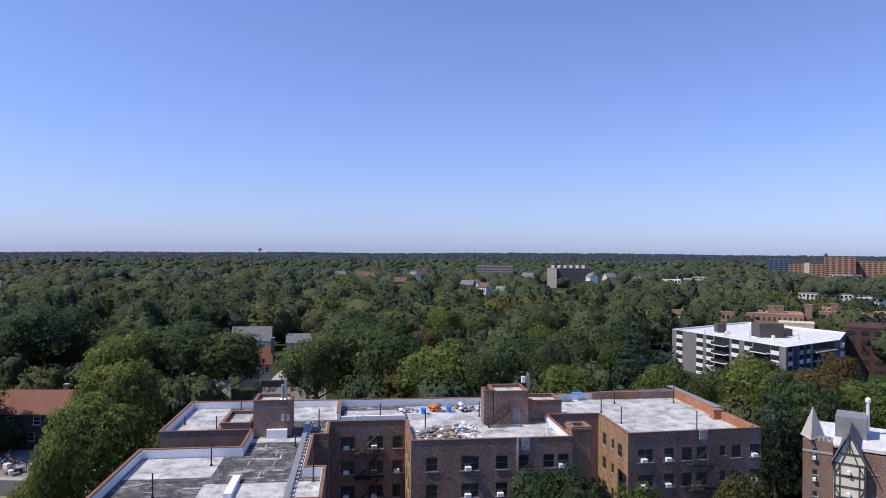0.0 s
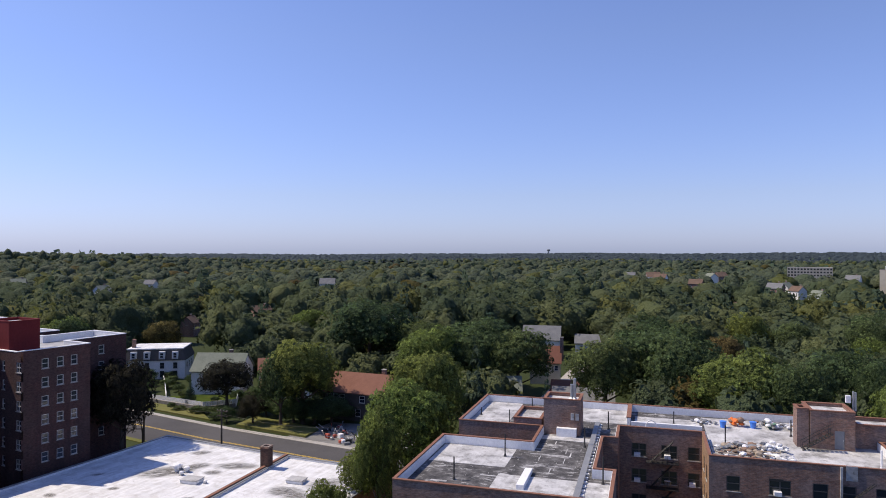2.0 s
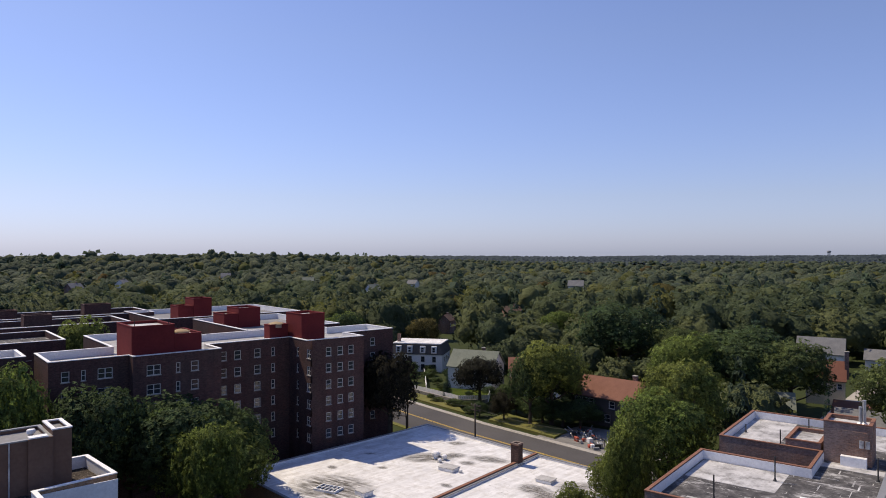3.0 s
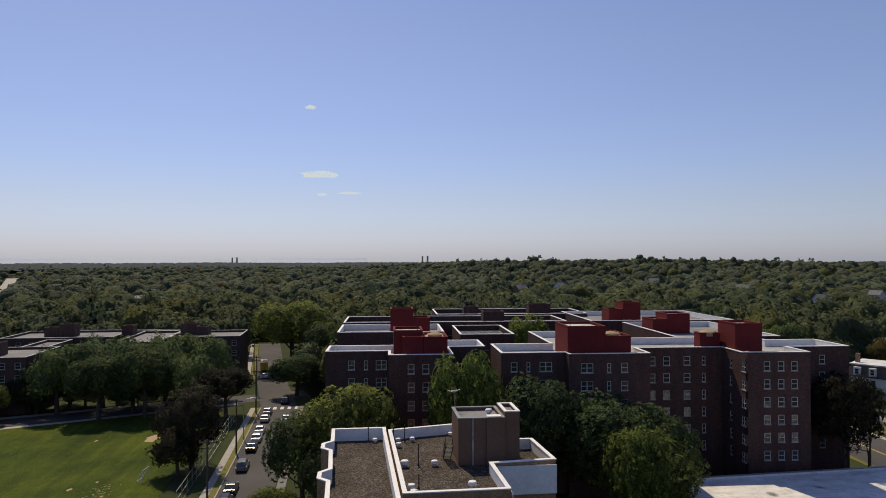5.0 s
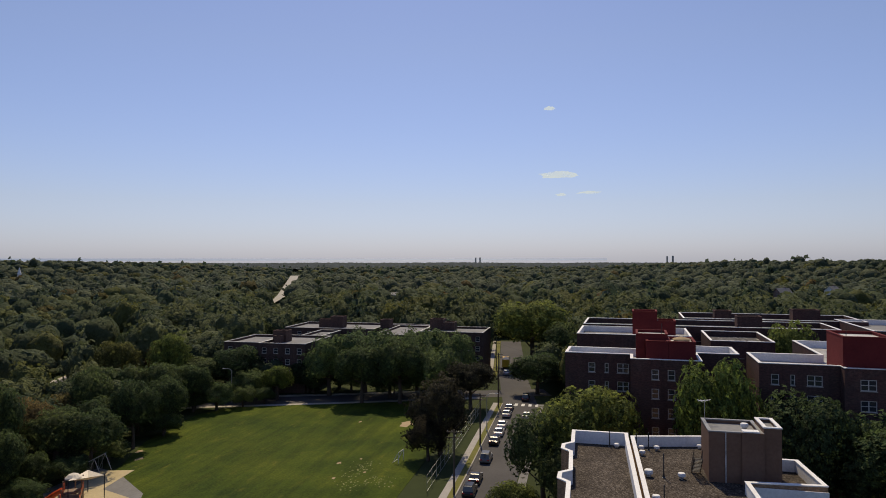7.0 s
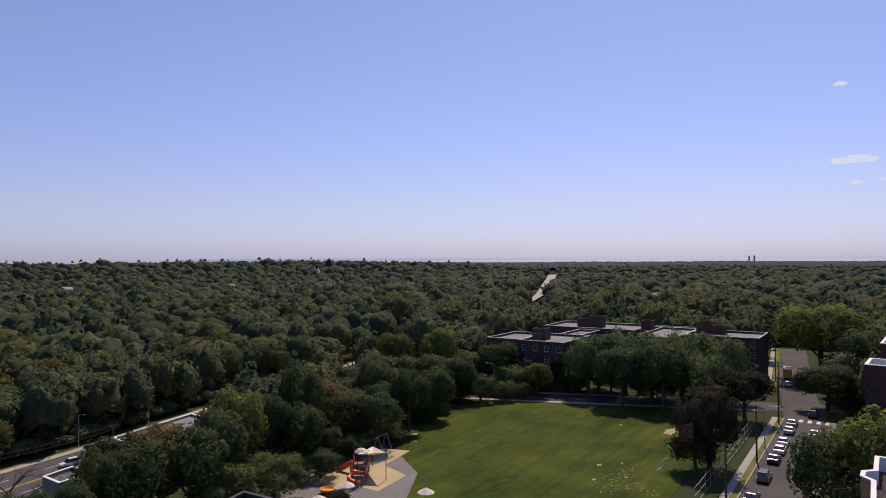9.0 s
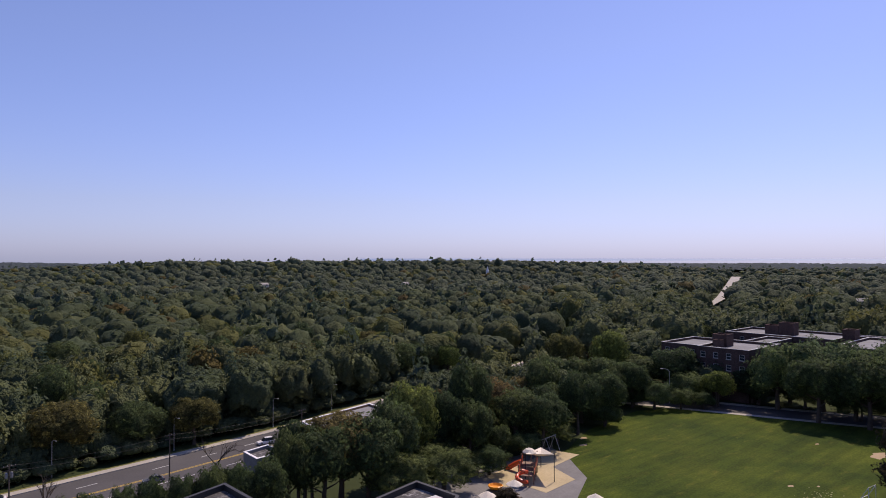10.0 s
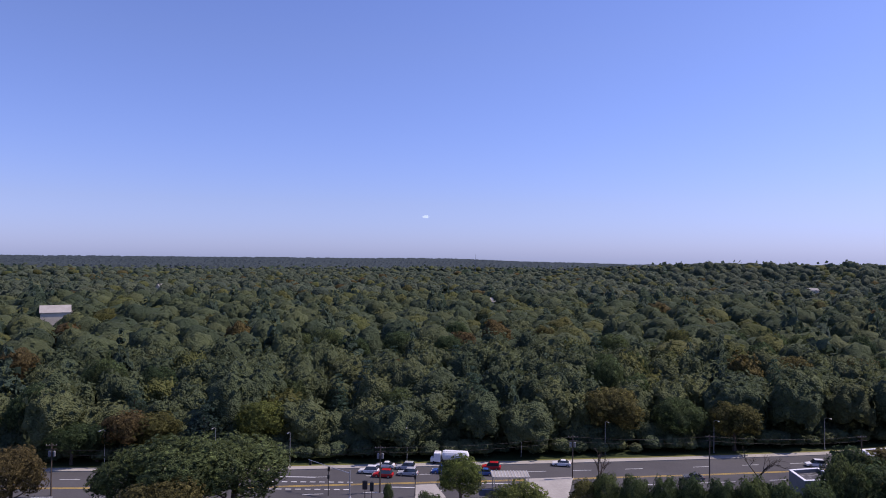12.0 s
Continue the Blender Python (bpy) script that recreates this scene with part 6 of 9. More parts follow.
# ---- white balcony block and its neighbours ----
wb = Building("balcony_block", 0, 92, 192, "white and grey six-storey apartment block with balconies and white roof", "building")
Z1 = 12.0
A0, A1, A2, A3 = (69.5, 211.5), (86.0, 173.0), (108.8, 189.0), (121.0, 207.0)
wb.block([A0, A1, A2, A3, (104.0, 236.0)], -3, Z1, M_GREYBRICK, Z1 - 0.4, M_WHITEROOF, M_WHITE, M_WHITE)


def along(b, p, q, s0, s1, z0, z1, out0, out1, mat, name, label=""):
    """A slab standing off the wall line p-q between two distances along it."""
    p, q = Vector(p), Vector(q)
    d = (q - p).normalized()
    n = Vector((d.y, -d.x))
    P4 = [p + d * s0 + n * out0, p + d * s0 + n * out1, p + d * s1 + n * out1, p + d * s1 + n * out0]
    bm = bmesh.new()
    prism(bm, b.P([tuple(v) for v in P4]), z0 - b.g, z1 - b.g)
    bmesh.ops.recalc_face_normals(bm, faces=bm.faces[:])
    return part(name, bm, mat, b.ob, label)


LW, LS = (Vector(A1) - Vector(A0)).length, (Vector(A2) - Vector(A1)).length
for k in range(6):
    z = Z1 - 2.45 * (k + 1)
    for s in (2.0, 10.5, 14.5, 24.0, 28.5, 37.2):
        along(wb, A0, A1, s, s + 2.6, z, z + 1.1, 0.02, 0.12, M_WHITE, "spandrel")
        along(wb, A0, A1, s, s + 2.6, z + 1.1, z + 2.35, 0.01, 0.05, M_GLASS, "window")
    for s in (17.6, 31.5):
        along(wb, A0, A1, s, s + 5.5, z, z + 0.25, 0.0, 1.5, M_WHITE, "balcony")
        along(wb, A0, A1, s, s + 5.5, z + 0.25, z + 1.1, 1.4, 1.46, M_BLACKIRON, "balcony_rail")
        along(wb, A0, A1, s, s + 5.5, z + 0.25, z + 2.4, 0.01, 0.03, M_GLASS, "window")
    for s in (1.0, 6.5, 10.0):
        along(wb, A1, A2, s, s + 1.9, z, z + 1.1, 0.02, 0.12, M_WHITE if k % 2 else M_SILVER, "spandrel")
        along(wb, A1, A2, s, s + 1.9, z + 1.1, z + 2.35, 0.01, 0.05, M_GLASS, "window")
    along(wb, A1, A2, 13.5, 24.5, z, z + 0.25, 0.0, 1.2, M_SILVER, "balcony")
    along(wb, A1, A2, 13.5, 24.5, z + 0.25, z + 2.4, 0.01, 0.03, M_GLASS, "window")
    along(wb, A2, A3, 1.0, 4.2, z + 0.2, z + 1.3, 0.0, 0.9, M_WHITE, "balcony")
along(wb, A1, A2, 3.6, 5.8, -3, Z1 - 0.1, 0.0, 0.1, M_NAVY, "wall_panel")
along(wb, A1, A2, 8.6, 9.8, -3, Z1 - 0.1, 0.0, 0.1, M_NAVY, "wall_panel")
wb.put("roof_house", [(89.5, 96.5, 195.5, 201, Z1 - 0.4, Z1 + 3.6)], M_DARKSIDING, "dark brown plant house on the white roof")
wb.put("roof_house", [(97, 101, 199.5, 204, Z1 - 0.4, Z1 + 1.7)], M_DARKSIDING)
wb.put("roof_house", [(82, 84.6, 207, 210, Z1 - 0.4, Z1 + 2.4)], M_DARKSIDING)
for k in range(9):
    wb.put("roof_vent", [(76 + k * 3.1, 76.7 + k * 3.1, 203 - (k * 5 % 9) * 1.6, 203.7 - (k * 5 % 9) * 1.6, Z1 - 0.4, Z1 + 0.7)], M_WHITE)
KEEP_OUT.append((70, 122, 172, 238))


def slab(name, az0, az1, d, depth, z0, z1, mat, label, floors=0, cols=0, win=None, roof=None, cat="building"):
    """A far block of flats or offices, square to the line of sight, with separate windows."""
    az = (az0 + az1) / 2
    x, y = pol(az, d)
    w = d * math.radians(abs(az1 - az0))
    o = base(name, pose(x, y, z0, 0, 0, az), label, cat, "far blocks")
    h = z1 - z0
    part("wall", boxes((-w / 2, w / 2, 0, depth, 0, h)), mat, o)
    part("roof", boxes((-w / 2 - 0.1, w / 2 + 0.1, -0.1, depth + 0.1, h, h + 0.4)), roof or mat, o)
    if floors:
        fh, cw = h / floors, w / max(1, cols)
        for i in range(floors):
            for j in range(cols):
                q = SLABWIN.get((round(cw, 1), round(fh, 1)))
                if q is None:
                    q = part("window", boxes((-cw * 0.3, cw * 0.3, -0.05, 0.05, 0, fh * 0.5)), win or M_GLASS, o)
                    SLABWIN[(round(cw, 1), round(fh, 1))] = q
                    q.matrix_basis = pose(-w / 2 + (j + 0.5) * cw, 0, (i + 0.25) * fh)
                else:
                    again(q, pose(-w / 2 + (j + 0.5) * cw, 0, (i + 0.25) * fh), o)
    return o


SLABWIN = {}
# blocks behind the white one
slab("apartment_building", -27.6, -21.8, 262, 14, -2, 14.6, M_PINKBRICK, "long tan brick apartment building behind the white block", 6, 16)
slab("apartment_building", -28.3, -25.9, 255, 8, -2, 12.4, M_CREAM, "cream rendered stair tower of the tan building", 0, 0)
slab("apartment_building", -33.5, -28.6, 285, 30, -4, 14.4, M_PINKBRICK, "red-brown brick apartment building with flat roof", 6, 9)
slab("apartment_building", -38, -30.2, 240, 20, -4, 13.5, M_MAROON, "dark brick apartment building with rows of windows", 6, 9)
for az, d, z in ((-25.4, 264, 17.2), (-27.9, 266, 18), (-26.0, 268, 17), (-29.6, 288, 17.2)):
    slab("chimney", az - 0.25, az + 0.25, d, 2, 10, z, M_BRICK, "square brick chimney above the roofs", cat="chimney")
# the town on the far slope
for az0, az1, d, z1, mat, lab, fl, co in [(-26.9, -25.2, 1250, 26, M_BLUEGLASS, "dark blue glass office tower", 9, 5), (-29.0, -26.6, 1240, 19, M_PINKBRICK, "banded brick office block", 7, 8), (-29.4, -27.0, 1180, 2, M_PINKBRICK, "long orange brick building", 4, 12),
                                          (-30.9, -28.9, 1300, 31, M_PINKBRICK, "tall red brick tower block", 12, 5), (-33.0, -30.9, 1320, 24, M_PINKBRICK, "red brick tower block with stepped top", 10, 6), (-35.5, -33.0, 1330, 22, M_PINKBRICK, "red brick tower block", 10, 6),
                                          (-31.3, -29.2, 1120, 6, M_CONCRETE, "pale concrete office building", 4, 8), (-31.5, -28.4, 1050, -5, M_GREENGLASS, "green glass office building", 3, 10), (-35, -31.2, 1000, 0, M_SIDING, "long white terrace of flats", 4, 16),
                                          (-31, -27.2, 620, 4, M_SIDING, "long white apartment house with grey roof", 3, 14), (-36, -31.0, 560, 6, M_SIDING, "white apartment house with grey roof", 3, 12), (-24.5, -18.5, 980, 3, M_CREAM, "row of pale low town buildings", 3, 18),
                                          (-18.8, -17.4, 760, 7, M_SIDING, "white low office building", 3, 6), (-19.9, -19.0, 740, 9, M_CONCRETE, "grey low office building", 3, 5)]:
    slab("town_building", az0, az1, d, 18, -14, z1, mat, lab, fl + 2, co, roof=M_SLATE if "roof" in lab else None)
    VIEWS.append((min(az0, az1), max(az0, az1), d - 240, d))
slab("town_building", -27.95, -27.6, 1175, 8, -10, 22, M_CREAM, "slim pale clock tower", 0, 0)
slab("apartment_tower", -11.6, -8.15, 720, 15, -4, 18.5, M_NAVYBRICK, "brown slab apartment tower above the trees", 9, 14)
slab("apartment_tower", -8.9, -8.1, 716, 15, -4, 18.2, M_CREAM, "buff end wing of the slab tower", 0, 0)
for k in range(6):
    slab("roof_house", -11.2 + k * 0.5, -10.95 + k * 0.5, 722, 6, 18, 21.5, M_WHITE, "white plant house on the tower roof", cat="roof house")
slab("apartment_tower", -5.2, -2.2, 900, 15, -2, 16, M_CONCRETE, "long low pale building above the trees", 5, 14)
VIEWS += [(-12, -7.8, 420, 720), (-5.4, -2.0, 600, 900)]
# water tower, masts and far towers on the skyline
def water_tower(az, d, ztop, label="water tower on legs standing above the skyline"):
    x, y = pol(az, d)
    zb = terr(x, y)
    o = base("water_tower", pose(x, y, zb), label, "water tower")
    h = ztop - zb
    bm = bmesh.new()
    lathe(bm, [(1.0, h - 11), (8, h - 8), (9, h - 5), (8, h - 1.5), (1, h)], 14)
    part("tank", bm, M_GREYMETAL, o)
    bm = bmesh.new()
    tube(bm, (0, 0, 0), (0, 0, h - 10.5), 1.2, n=8)
    part("stem", bm, M_GREYMETAL, o)
    for k in range(4):
        bm = bmesh.new()
        tube(bm, (7 * math.cos(k * 1.57), 7 * math.sin(k * 1.57), 0), (6 * math.cos(k * 1.57), 6 * math.sin(k * 1.57), h - 7), 0.7, n=6)
        part("leg", bm, M_GREYMETAL, o)
water_tower(16.06, 3400, 43)
water_tower(-29.0, 3300, 40, "pale water tower far beyond the town")
slab("far_tower", 82.75, 82.9, 4300, 20, 0, 50, M_CONCRETE, "far pale tower on the hazy skyline", 0, 0)
slab("far_tower", 83.2, 83.33, 4300, 20, 0, 48, M_CONCRETE, "far pale tower on the hazy skyline", 0, 0)
slab("far_tower", 98.55, 98.68, 4500, 20, 0, 41, M_CONCRETE, "far pale tower on the hazy skyline", 0, 0)
slab("far_tower", 98.92, 99.04, 4500, 20, 0, 40, M_CONCRETE, "far pale tower on the hazy skyline", 0, 0)
o = base("radio_mast", pose(*pol(179, 1500), 0), "thin lattice radio mast above the woods", "mast")
bm = bmesh.new()
tube(bm, (0, 0, 0), (0, 0, 46), 0.9, 0.3, 4)
part("mast", bm, M_GREYMETAL, o)
o = base("church", pose(*pol(134.1, 900), 0, 0, 0, 134), "white church with a steeple among the trees", "church")
part("tower", boxes((-2, 2, 0, 4, 0, 19)), M_SIDING, o)
bm = bmesh.new()
lathe(bm, [(2.2, 19), (1.6, 20.5), (0.2, 26)], 8, 0, 2)
part("steeple", bm, M_SIDING, o)
part("nave", boxes((3, 16, 0, 7, 0, 7)), M_SIDING, o)

house(*pol(-148.2, 330), 32, 11, 8, 12.0, 14.6, M_CREAM, M_CONCRETE, "long white-roofed building rising out of the woods", [(k * 4 - 8, 10.5, 2.0, 1.4) for k in range(5)])
VIEWS.append((-149.3, -147.2, 312, 330))
for az, d in ((-155.5, 640), (178, 420), (152.9, 700), (141, 700), (106, 480)):
    house(*pol(az, d), az + 30, 9, 6, 9.5, 11.5, M_CREAM, M_CONCRETE, "pale building showing above the tree tops", [(-4, 8.7, 2, 1.4), (2, 8.7, 2, 1.4)], group="far houses")
    VIEWS.append((az - 0.4, az + 0.4, d - 50, d))
# the straight far road
HIGHWAY = [(-378, -199), (-445, -221), (-590, -277.5), (-1234, -555)]
bm = bmesh.new()
q = []
for (x, y), w, z in zip(HIGHWAY, (0.5, 1.0, 5.0, 9.0), (2, 2, 2, 2)):
    q.append((bm.verts.new((x + w * 0.42, y - w * 0.9, z)), bm.verts.new((x - w * 0.42, y + w * 0.9, z))))
for a, b in zip(q, q[1:]):
    bm.faces.new((a[0], b[0], b[1], a[1]))
bmesh.ops.recalc_face_normals(bm, faces=bm.faces[:])
tagged(part("highway", bm, M_CONCRETE), "pale straight highway cutting through the far woods", "road", kind="structure")

# ---- half-timbered house ----
G0 = Vector((46.6, 89.2))
gd = Vector((0.53, -0.848))
tud = base("tudor_house", pose(G0.x, G0.y, 0, 0, 0, -33) @ Matrix.Diagonal((0.56, 1, 1, 1)), "half-timbered brick apartment house with steep gables and slate spire", "building")
# local x runs along the front towards the camera's right, front faces -y
part("wall", wall_mesh((0, 0), (6.2, 0), 0, 11.6, [h[:4] for h in face([(2.6, 1.2, {})], 1.5, 2.8, 4, 11.6, 1.5)], 0.3), M_BRICK, tud)
for k, h in enumerate(face([(2.6, 1.2, {})], 1.5, 2.8, 4, 11.6, 1.5)):
    window(tud, 2.6, 0, h[2], 0, 1.2, h[3] - h[2], ac=k in (0, 2))
part("wall", boxes((0, 0.3, 0.31, 14, 0, 11.6)), M_BRICK, tud)
part("wall", boxes((6.2, 40, 0.6, 0.9, 0, 10.6)), M_BRICK, tud)
part("roof", boxes((0.3, 40, 0.95, 14, 10.8, 11.2)), M_WHITEROOF, tud)
part("string_course", boxes((-0.05, 6.2, -0.08, -0.005, 10.0, 10.3)), M_SILL, tud)
for k in range(4):
    part("merlon", boxes((3.2 + k * 0.8, 3.7 + k * 0.8, -0.02, 0.32, 11.6, 12.1)), M_SILL, tud)
bm = bmesh.new()
lathe(bm, [(2.7, 11.7), (2.4, 12.0), (0.05, 15.6)], 4, 1.8, 2.0)
part("spire", bm, M_SLATELIGHT, tud, "pale weathered slate spire")
# gable with timbering
bm = bmesh.new()
f = [bm.verts.new(p) for p in ((6.4, -0.6, 0), (12.6, -0.6, 0), (12.6, -0.6, 9.3), (9.5, -0.6, 13.0), (6.4, -0.6, 9.3))]
g = [bm.verts.new((v.co.x, 0.58, v.co.z)) for v in f]
bm.faces.new(f), bm.faces.new(g[::-1])
for k in range(5):
    bm.faces.new((f[k], f[(k + 1) % 5], g[(k + 1) % 5], g[k]))
bmesh.ops.recalc_face_normals(bm, faces=bm.faces[:])
part("gable", bm, mottled("pale cream render", (0.62, 0.57, 0.47), (0.76, 0.71, 0.60), 0.4, 3, 0.85, 0.15), tud, "cream rendered gable")
def beam(p, q, w=0.2):
    bm = bmesh.new()
    a, b = Vector((p[0], 0, p[1])), Vector((q[0], 0, q[1]))
    d = (b - a).normalized()
    n = Vector((-d.z, 0, d.x)) * w / 2
    prism_v = [a - n, b - n, b + n, a + n]
    lo, hi = [bm.verts.new((v.x, -0.61, v.z)) for v in prism_v], [bm.verts.new((v.x, -0.7, v.z)) for v in prism_v]
    bm.faces.new(lo), bm.faces.new(hi)
    for k in range(4):
        bm.faces.new((lo[k], lo[(k + 1) % 4], hi[(k + 1) % 4], hi[k]))
    bmesh.ops.recalc_face_normals(bm, faces=bm.faces[:])
    part("timber", bm, M_DARKSIDING, tud)
for z in (3.6, 5.0, 6.4, 7.8, 9.3, 10.6):
    x = 0 if z < 9.4 else 1.1
    beam((6.5 + x, z), (12.5 - x, z))
for x in (6.6, 7.6, 11.4, 12.4):
    beam((x, 2.5), (x, 9.3))
for s in (-1, 1):
    beam((9.5, 11.9), (9.5 + s * 1.6, 9.4))
    beam((9.5 + s * 1.8, 9.2), (9.5 + s * 2.9, 7.9))
    beam((9.5 + s * 2.9, 6.3), (9.5 + s * 1.9, 5.1))
    bm = bmesh.new()
    a = [(9.5, -1.0, 13.4), (9.5 + s * 3.7, -1.0, 9.0), (9.5 + s * 3.7, 5.0, 9.0), (9.5, 5.0, 13.4)]
    lo, hi = [bm.verts.new(p) for p in a], [bm.verts.new((p[0], p[1], p[2] + 0.25)) for p in a]
    bm.faces.new(lo), bm.faces.new(hi)
    for k in range(4):
        bm.faces.new((lo[k], lo[(k + 1) % 4], hi[(k + 1) % 4], hi[k]))
    bmesh.ops.recalc_face_normals(bm, faces=bm.faces[:])
    part("roof_slope", bm, M_SLATE, tud)
beam((9.5, 10.6), (9.5, 12.8))
for z in (8.0, 5.2, 2.4):
    for x in (8.4, 9.5, 10.6):
        window(tud, x, -0.63, z, 0, 0.95, 1.5, frame_mat=M_DARKSIDING, ac=(x == 9.5))
for z in (8.2, 5.4):
    for x in (14.2, 17.0):
        window(tud, x, 0.58, z, 0, 1.5, 1.6, kind="pair")
part("roof_house", boxes((6.0, 12.5, 5.5, 10, 11.2, 14.0)), M_GREYMETAL, tud, "dark grey metal roof house")
bm = bmesh.new()
lathe(bm, [(0.35, 11.2), (0.35, 15.6), (0.6, 15.7), (0.6, 16.1), (0.2, 16.3)], 10, 12.6, 9.2)
part("flue", bm, M_WHITE, tud)
KEEP_OUT.append((40, 85, 50, 100))
house(44.2, 86.6, -30, 3.4, 3.0, 2.2, 3.6, M_SIDING, M_SLATE, "small pale shed with a grey roof", [], name="shed")

# ---- long brick house beyond the field ----
sch = Building("apartment_house", 0, -200, -68, "long dark brick apartment house with flat grey roofs", "building")


def wing(x0, x1, y0, y1, z, huts=()):
    """A wing with window rows towards the field and low brick roof houses (x0, x1, y0, y1, top)."""
    n = int((y1 - y0) // 3.2)
    cols = [((k + 0.5) * (y1 - y0) / n, 1.3, {}) for k in range(n)]
    sch.block([(x0, y0), (x1, y0), (x1, y1), (x0, y1)], 0, z, M_DARKBRICK, z - 0.6, M_GREYROOF, M_SILVER, M_DARKBRICK, holes={1: face(cols, 1.7, 2.9, 3, z, 1.5, M_FRAME)})
    for a, b, c, d, t in huts:
        hut(sch, a, b, c, d, z - 0.58, t, M_DARKBRICK, M_DARKBRICK)


wing(-187, -169, -97, -86.2, 13.0)
wing(-187, -167.5, -86, -72.5, 13.1, [(-179, -175, -85.4, -81.5, 15.6), (-174.8, -172.6, -84, -82, 14.4)])
wing(-227, -207.5, -97, -66, 13.1, [(-219, -215, -88, -84, 15.2), (-219, -215, -83.9, -79.5, 16.2)])
wing(-206.9, -187.2, -84, -77, 12.6)
wing(-222, -193, -61.5, -50, 13.1, [(-215, -211, -65, -61.8, 15.8)])
wing(-226, -222.2, -65.8, -46, 13.1)
wing(-221, -204, -49.8, -30, 13.1, [(-219, -214, -49, -44.6, 16.0), (-219, -214, -44.5, -41, 15.0)])
KEEP_OUT.extend([(-230, -170, -99, -28)])

# ---- low buildings by the avenue ----
sh = Building("shop_building", 0, -76, -112, "low dark-roofed shop building with a white fascia", "building")
sh.block([(-67.2, -114.6), (-65.6, -104.8), (-84, -104.2), (-85.6, -118.6)][::-1], 0, 4.5, M_TAN, 4.1, M_GREYROOF, M_WHITE, M_WHITE)
sh.block([(-57.5, -103.5), (-51.4, -102.6), (-51.6, -107.9), (-56.8, -109.2)][::-1], 0, 3.0, M_GREYMETAL, 2.5, M_TAR, M_WHITE, M_GREYMETAL)
KEEP_OUT.extend([(-87, -50, -119, -101)])
for (pts, z, lab) in (([(-20, -72.8), (-34.7, -77.5), (-34.8, -70.4), (-30, -62), (-16, -62)], 9.0, "dark grey flat-roofed house with black parapet"),
                      ([(-45.1, -61.2), (-52.3, -62.7), (-52.6, -55.5), (-45.0, -50)], 9.0, "dark flat-roofed house with black parapet")):
    cx, cy = sum(p[0] for p in pts) / len(pts), sum(p[1] for p in pts) / len(pts)
    b = Building("flat_roofed_house", 0, cx, cy, lab, "house")
    a = sum(p[0] * q[1] - q[0] * p[1] for p, q in zip(pts, pts[1:] + pts[:1]))
    b.block(pts if a > 0 else pts[::-1], 0, z, M_BRICK, z - 0.6, M_TAR, M_BLACKIRON, M_BLACKIRON)
    KEEP_OUT.append((min(p[0] for p in pts), max(p[0] for p in pts), min(p[1] for p in pts), max(p[1] for p in pts)))
o = base("roof_fan", pose(-31.5, -70.2, 8.4), "bare metal fan frame on the dark roof", "fan")
for k in range(4):
    bm = bmesh.new()
    tube(bm, (0.5 * math.cos(k * 1.57), 0.5 * math.sin(k * 1.57), 0), (0.1 * math.cos(k * 1.57), 0.1 * math.sin(k * 1.57), 0.9), 0.05, n=5)
    part("leg", bm, M_GALV, o)
bm = bmesh.new()
lathe(bm, [(0.3, 0.85), (0.34, 1.0), (0.1, 1.15)], 10)
part("hood", bm, M_GALV, o)
b = Building("flat_roofed_house", 0, -50.2, -57, "white roof edge beside the dark house", "house")
b.put("white_roof", [(-51.6, -46.5, -58.4, -55.0, 8.45, 8.62)], M_WHITEROOF)

# ---- vehicles ----
M_TYRE = plain("tyre rubber", (0.025, 0.025, 0.026), 0.9)
M_RIM = plain("wheel rim", (0.42, 0.42, 0.43), 0.35, 0.7)
M_LAMPGLASS = plain("lamp glass", (0.7, 0.7, 0.68), 0.2)
M_REDLAMP = plain("red lamp glass", (0.45, 0.02, 0.02), 0.25)
CARS, PAINTS = {}, {}


def loft(bm, prof, w_low, w_top, z_mid):
    """A body from its side outline, narrower above z_mid."""
    rows = []
    for s in (-1, 1):
        r = []
        for x, z in prof:
            f = max(0.0, min(1.0, (z - z_mid) / 0.65))
            r.append(bm.verts.new((x, s * (w_low + (w_top - w_low) * f) / 2, z)))
        rows.append(r)
    n = len(prof)
    bm.faces.new(rows[0])
    bm.faces.new(rows[1][::-1])
    for k in range(n):
        bm.faces.new((rows[0][k], rows[1][k], rows[1][(k + 1) % n], rows[0][(k + 1) % n]))
    bmesh.ops.recalc_face_normals(bm, faces=bm.faces[:])


